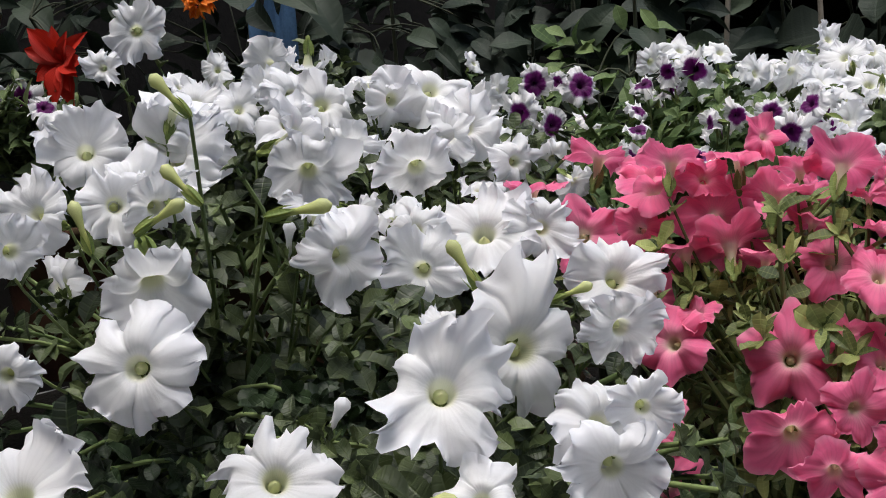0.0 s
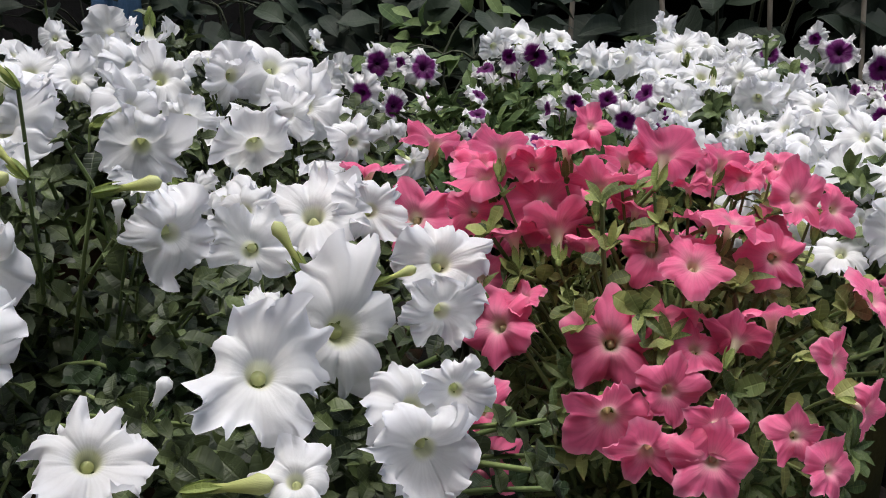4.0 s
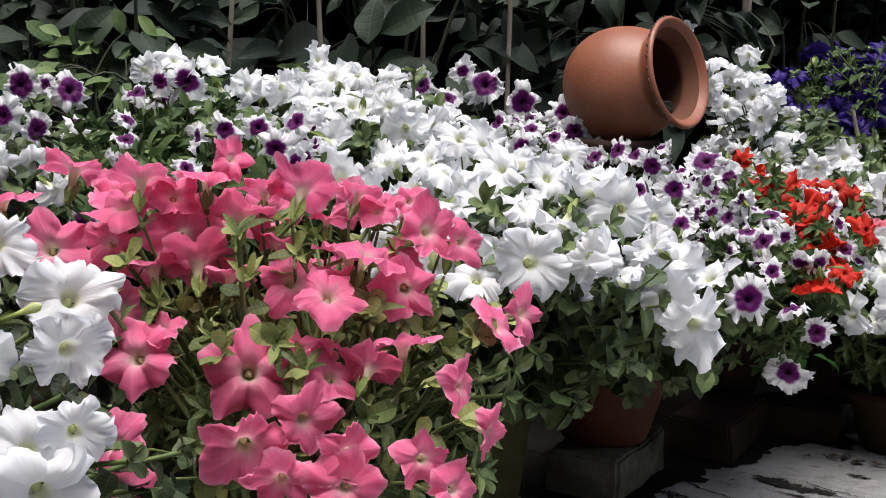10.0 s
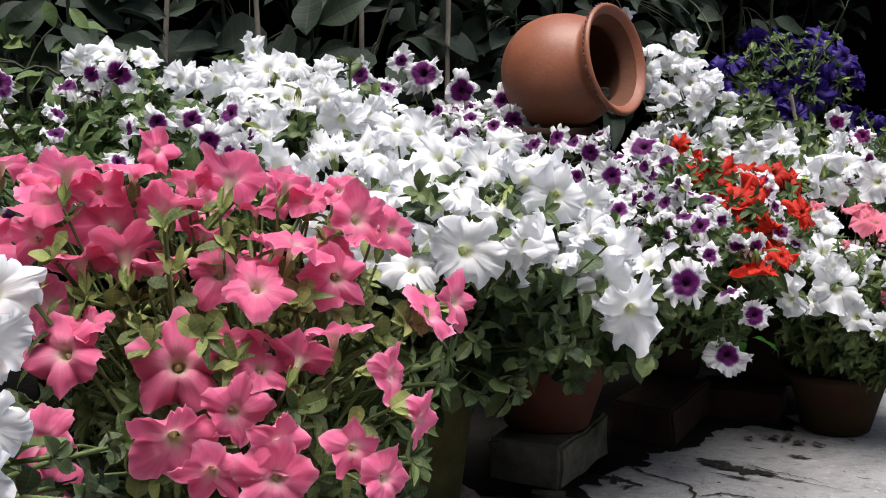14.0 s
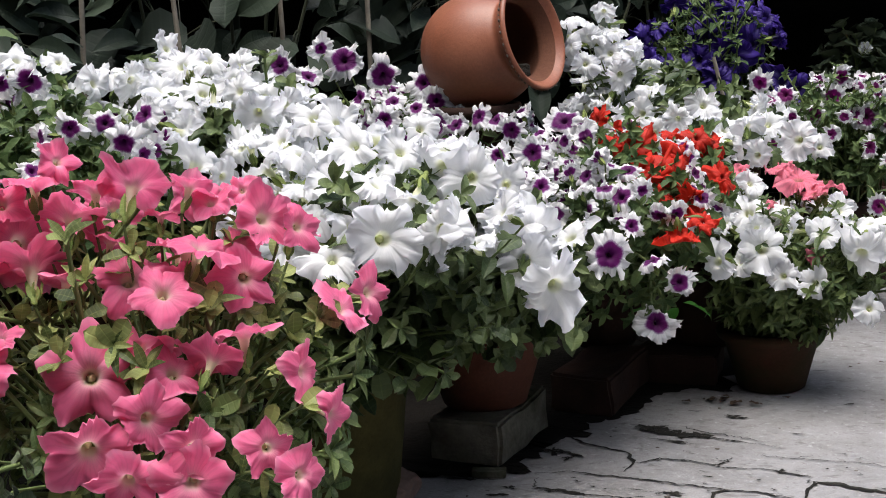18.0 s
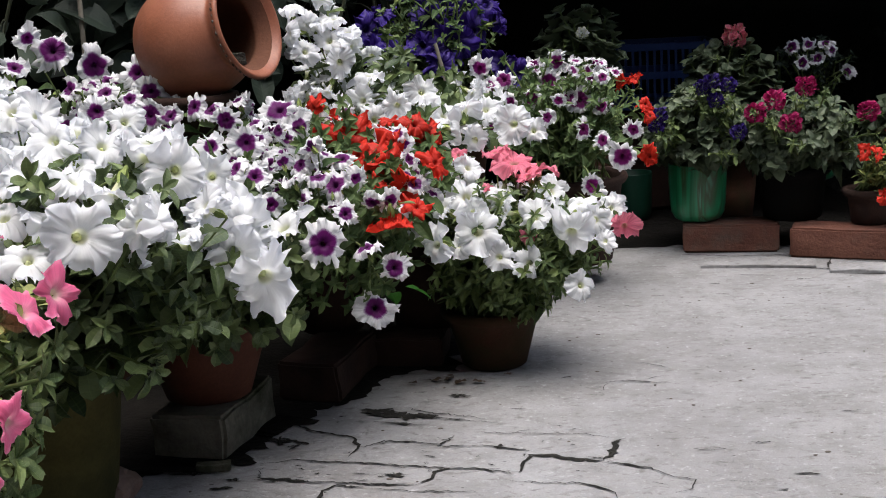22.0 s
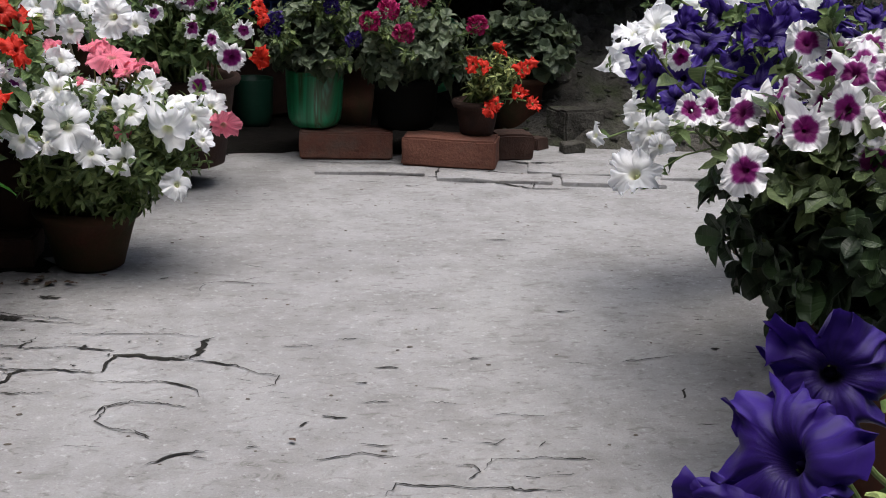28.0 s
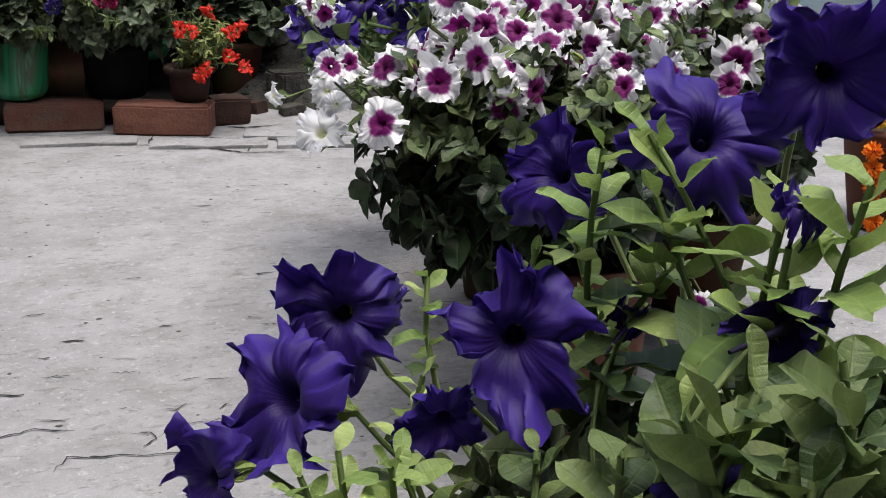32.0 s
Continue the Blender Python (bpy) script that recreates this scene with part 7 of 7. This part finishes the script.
ORANGE = petal_material("orange petal", [(0.0, (0.75, 0.16, 0.005)), (1.0, (0.85, 0.24, 0.01))], 0.03, 0.25, 0.15)
YELLOW = petal_material("yellow petal", [(0.0, (0.75, 0.45, 0.01)), (1.0, (0.85, 0.55, 0.03))], 0.03, 0.25, 0.15)
GOLD = [marigold("marigold", 0.038, ORANGE, 1), marigold("marigold", 0.038, ORANGE, 2), marigold("marigold", 0.036, YELLOW, 3)]
pot = thing("plant_pot", (2.115, 1.87, 0.0), "terracotta pot hung with a marigold garland", "plant pot")
part("pot", pot_mesh("pot", 0.11, 0.08, 0.20, CLAY, seed=90), pot, Matrix.Translation((2.115, 1.87, 0.0)))
part("soil", mesh_of("soil", lathe([(0.10, 0.0), (0.001, 0.01)], 20, 0.02, 3), SOIL), pot, Matrix.Translation((2.115, 1.87, 0.175)))
garland = thing("marigold_garland", (2.010, 1.83, 0.02), "orange marigold garland draped over a clay pot", "garland")
for k in range(6):
    x, y, z = (1.995 + 0.004 * k, 1.805 + 0.004 * math.sin(k), 0.20 - 0.034 * k) if k > 0 else (2.02, 1.82, 0.222)
    part("marigold", GOLD[2 if k == 0 else k % 2], garland, Matrix.Translation((x, y, z)) @ facing(140 + 30 * math.sin(k * 2), 20 * math.cos(k)))

poin = thing("red_bract_plant", (-1.77, 1.28, 0.0), "plant with one red pointed flower head", "plant")
soup, stem = Soup(), Soup()
rng = np.random.default_rng(3)
for k in range(16):
    a = k * 2.4
    way = Vector((math.cos(a) + 0.4, -0.35 - 0.04 * k, math.sin(a)))
    soup.add(LEAVES[k % 4], Matrix.Translation((-1.77, 1.255, 0.705)) @ frame_along(way, (0.5, -1, 0.3)) @ Matrix.Scale(0.058 + 0.012 * math.sin(k), 4), 0)
part("flower_head", soup.mesh("flower_head", RED), poin)
add_tube(stem, curve_points((-1.77, 1.28, 0), (-1.77, 1.255, 0.70), (0.03, 0, 0), 9), 0.005, 0.003, 6, 0)
for k in range(14):
    stem.add(BROAD[k % 4], Matrix.Translation((-1.77, 1.27, 0.3 + 0.025 * k)) @ frame_along((math.cos(k * 2.4), math.sin(k * 2.4), 0.2), (0, 0, 1)) @ Matrix.Scale(0.07, 4), 0)
part("foliage", stem.mesh("foliage", LEAF_DARK), poin)
petunia("purple petunia with frilled white edges at the corner", "purple", (-1.82, 1.26, 0.2, 0.25, 0.11, 0.08), (-1.83, 1.22, 0.58), (0.1, 0.08, 0.10), [(-1.80, 1.19, 0.655, 0.06, 215, 5), (-1.82, 1.18, 0.625, 0.06, 220, -10), (-1.86, 1.18, 0.66, 0.055, 200, 20)], 4, 0.055, seed=47, shoots=30)
gold = thing("marigold_plant", (-1.62, 1.45, 0.0), "single orange marigold on a tall stem", "plant")
part("flower", GOLD[0], gold, Matrix.Translation((-1.606, 1.40, 0.785)) @ facing(200, 30) @ Matrix.Scale(1.4, 4))
stem = Soup()
add_tube(stem, curve_points((-1.62, 1.45, 0), (-1.606, 1.405, 0.775), (0.02, 0, 0), 9), 0.004, 0.002, 6, 0)
part("stem", stem.mesh("stem", STEM), gold)


# ---- scraps and litter ----
BLUE_CLOTH = plain_material("faded blue sheet", (0.05, 0.12, 0.24), (0.09, 0.19, 0.34), 9.0, 0.7, 0.4, 0.006)
BRIGHT_LEAF = leaf_material("bright green leaf", (0.06, 0.26, 0.03), (0.13, 0.40, 0.07), 0.35)
DRY = plain_material("dry brown leaf", (0.035, 0.022, 0.014), (0.10, 0.062, 0.04), 40.0, 0.85, 0.5, 0.003)


def crumpled(name, w, h, material, seed, deep):
    """A limp sheet with folds, standing in its own x-z plane."""
    v, uv, nx, nz = [], [], 26, 18
    for j in range(nz):
        for i in range(nx):
            x, z = w * (i / (nx - 1) - 0.5), h * j / (nz - 1)
            q = Vector((x / w * 2.2, seed, z / h * 1.6))
            v.append((x * (1 + 0.15 * noise.noise(q)), deep * (noise.noise(q * 1.7) + 0.5 * noise.noise(q * 4)), z * (1 + 0.12 * noise.noise(q * 2 + Vector((5, 0, 0))))))
            uv.append((i / nx, j / nz))
    return mesh_of(name, (np.array(v), grid_faces(nz, nx), np.array(uv)), material)


sheet_rag = new("plastic_sheet", crumpled("plastic_sheet", 0.085, 0.80, BLUE_CLOTH, 3.0, 0.03))
sheet_rag.matrix_basis = Matrix.Translation((-1.66, 1.61, 0.0)) @ Matrix.Rotation(radians(38), 4, "Z")
tagged(sheet_rag, "crumpled faded blue sheet hung behind the shrubs", "plastic sheet")
for k, (x, y, z, turn) in enumerate(((-0.075, 2.15, 0.19, 60), (-0.02, 2.14, 0.20, -70), (-0.05, 2.16, 0.185, -10))):
    part("leaf", mesh_of("leaf", BROAD[k], BRIGHT_LEAF), spilling, Matrix.Translation((x, y, z)) @ Matrix.Rotation(radians(turn), 4, "Z") @ Matrix.Rotation(radians(-15), 4, "X") @ Matrix.Scale(0.05, 4), "large bright green leaf")
rng = np.random.default_rng(12)
dry_leaves = [mesh_of("dry_leaf", t, DRY) for t in OBOVATE[:3]]
for k in range(22):
    x, y = (0.05 + rng.normal(0, 0.055), 2.225 + rng.normal(0, 0.02)) if k < 15 else (rng.uniform(0.2, 1.3), rng.uniform(1.5, 2.9))
    ob = new("dry_leaf", dry_leaves[k % 3])
    ob.matrix_basis = Matrix.Translation((x, y, 0.006)) @ Matrix.Rotation(rng.uniform(0, 6.28), 4, "Z") @ Matrix.Rotation(rng.normal(0, 0.15), 4, "X") @ Matrix.Scale(rng.uniform(0.010, 0.022) * (1 if k < 15 else 0.6), 4)
    tagged(ob, "curled dry brown leaf on the cement floor", "dry leaf", "fallen leaves")
torn = Soup()
ring = []
for k in range(90):
    s = math.tau * k / 90
    w = 0.011 + 0.008 * noise.noise(Vector((math.cos(s) * 3, math.sin(s) * 3, 1)))
    for lift, out in ((0.0, 0.0), (w, 0.007), (w * 0.6, 0.016), (-0.012, 0.02 + 0.004 * math.sin(7 * s))):
        r = 0.116 + out
        ring.append((r * math.cos(s), r * math.sin(s), lift + 0.006 * math.sin(5 * s) + 0.005 * noise.noise(Vector((math.cos(s) * 9, math.sin(s) * 9, 4)))))
torn.add((np.array(ring), np.array([(4 * k + j, 4 * ((k + 1) % 90) + j, 4 * ((k + 1) % 90) + j + 1, 4 * k + j + 1) for k in range(90) for j in range(3)]), np.zeros((360, 2))), np.eye(4), 0)
sack = new("torn_sack", torn.mesh("torn_sack", OLD_POT))
sack.matrix_basis = Matrix.Translation((-0.475, 1.68, 0.232))
tagged(sack, "wavy torn edge of an old sack round the pot's rim", "sack edge")
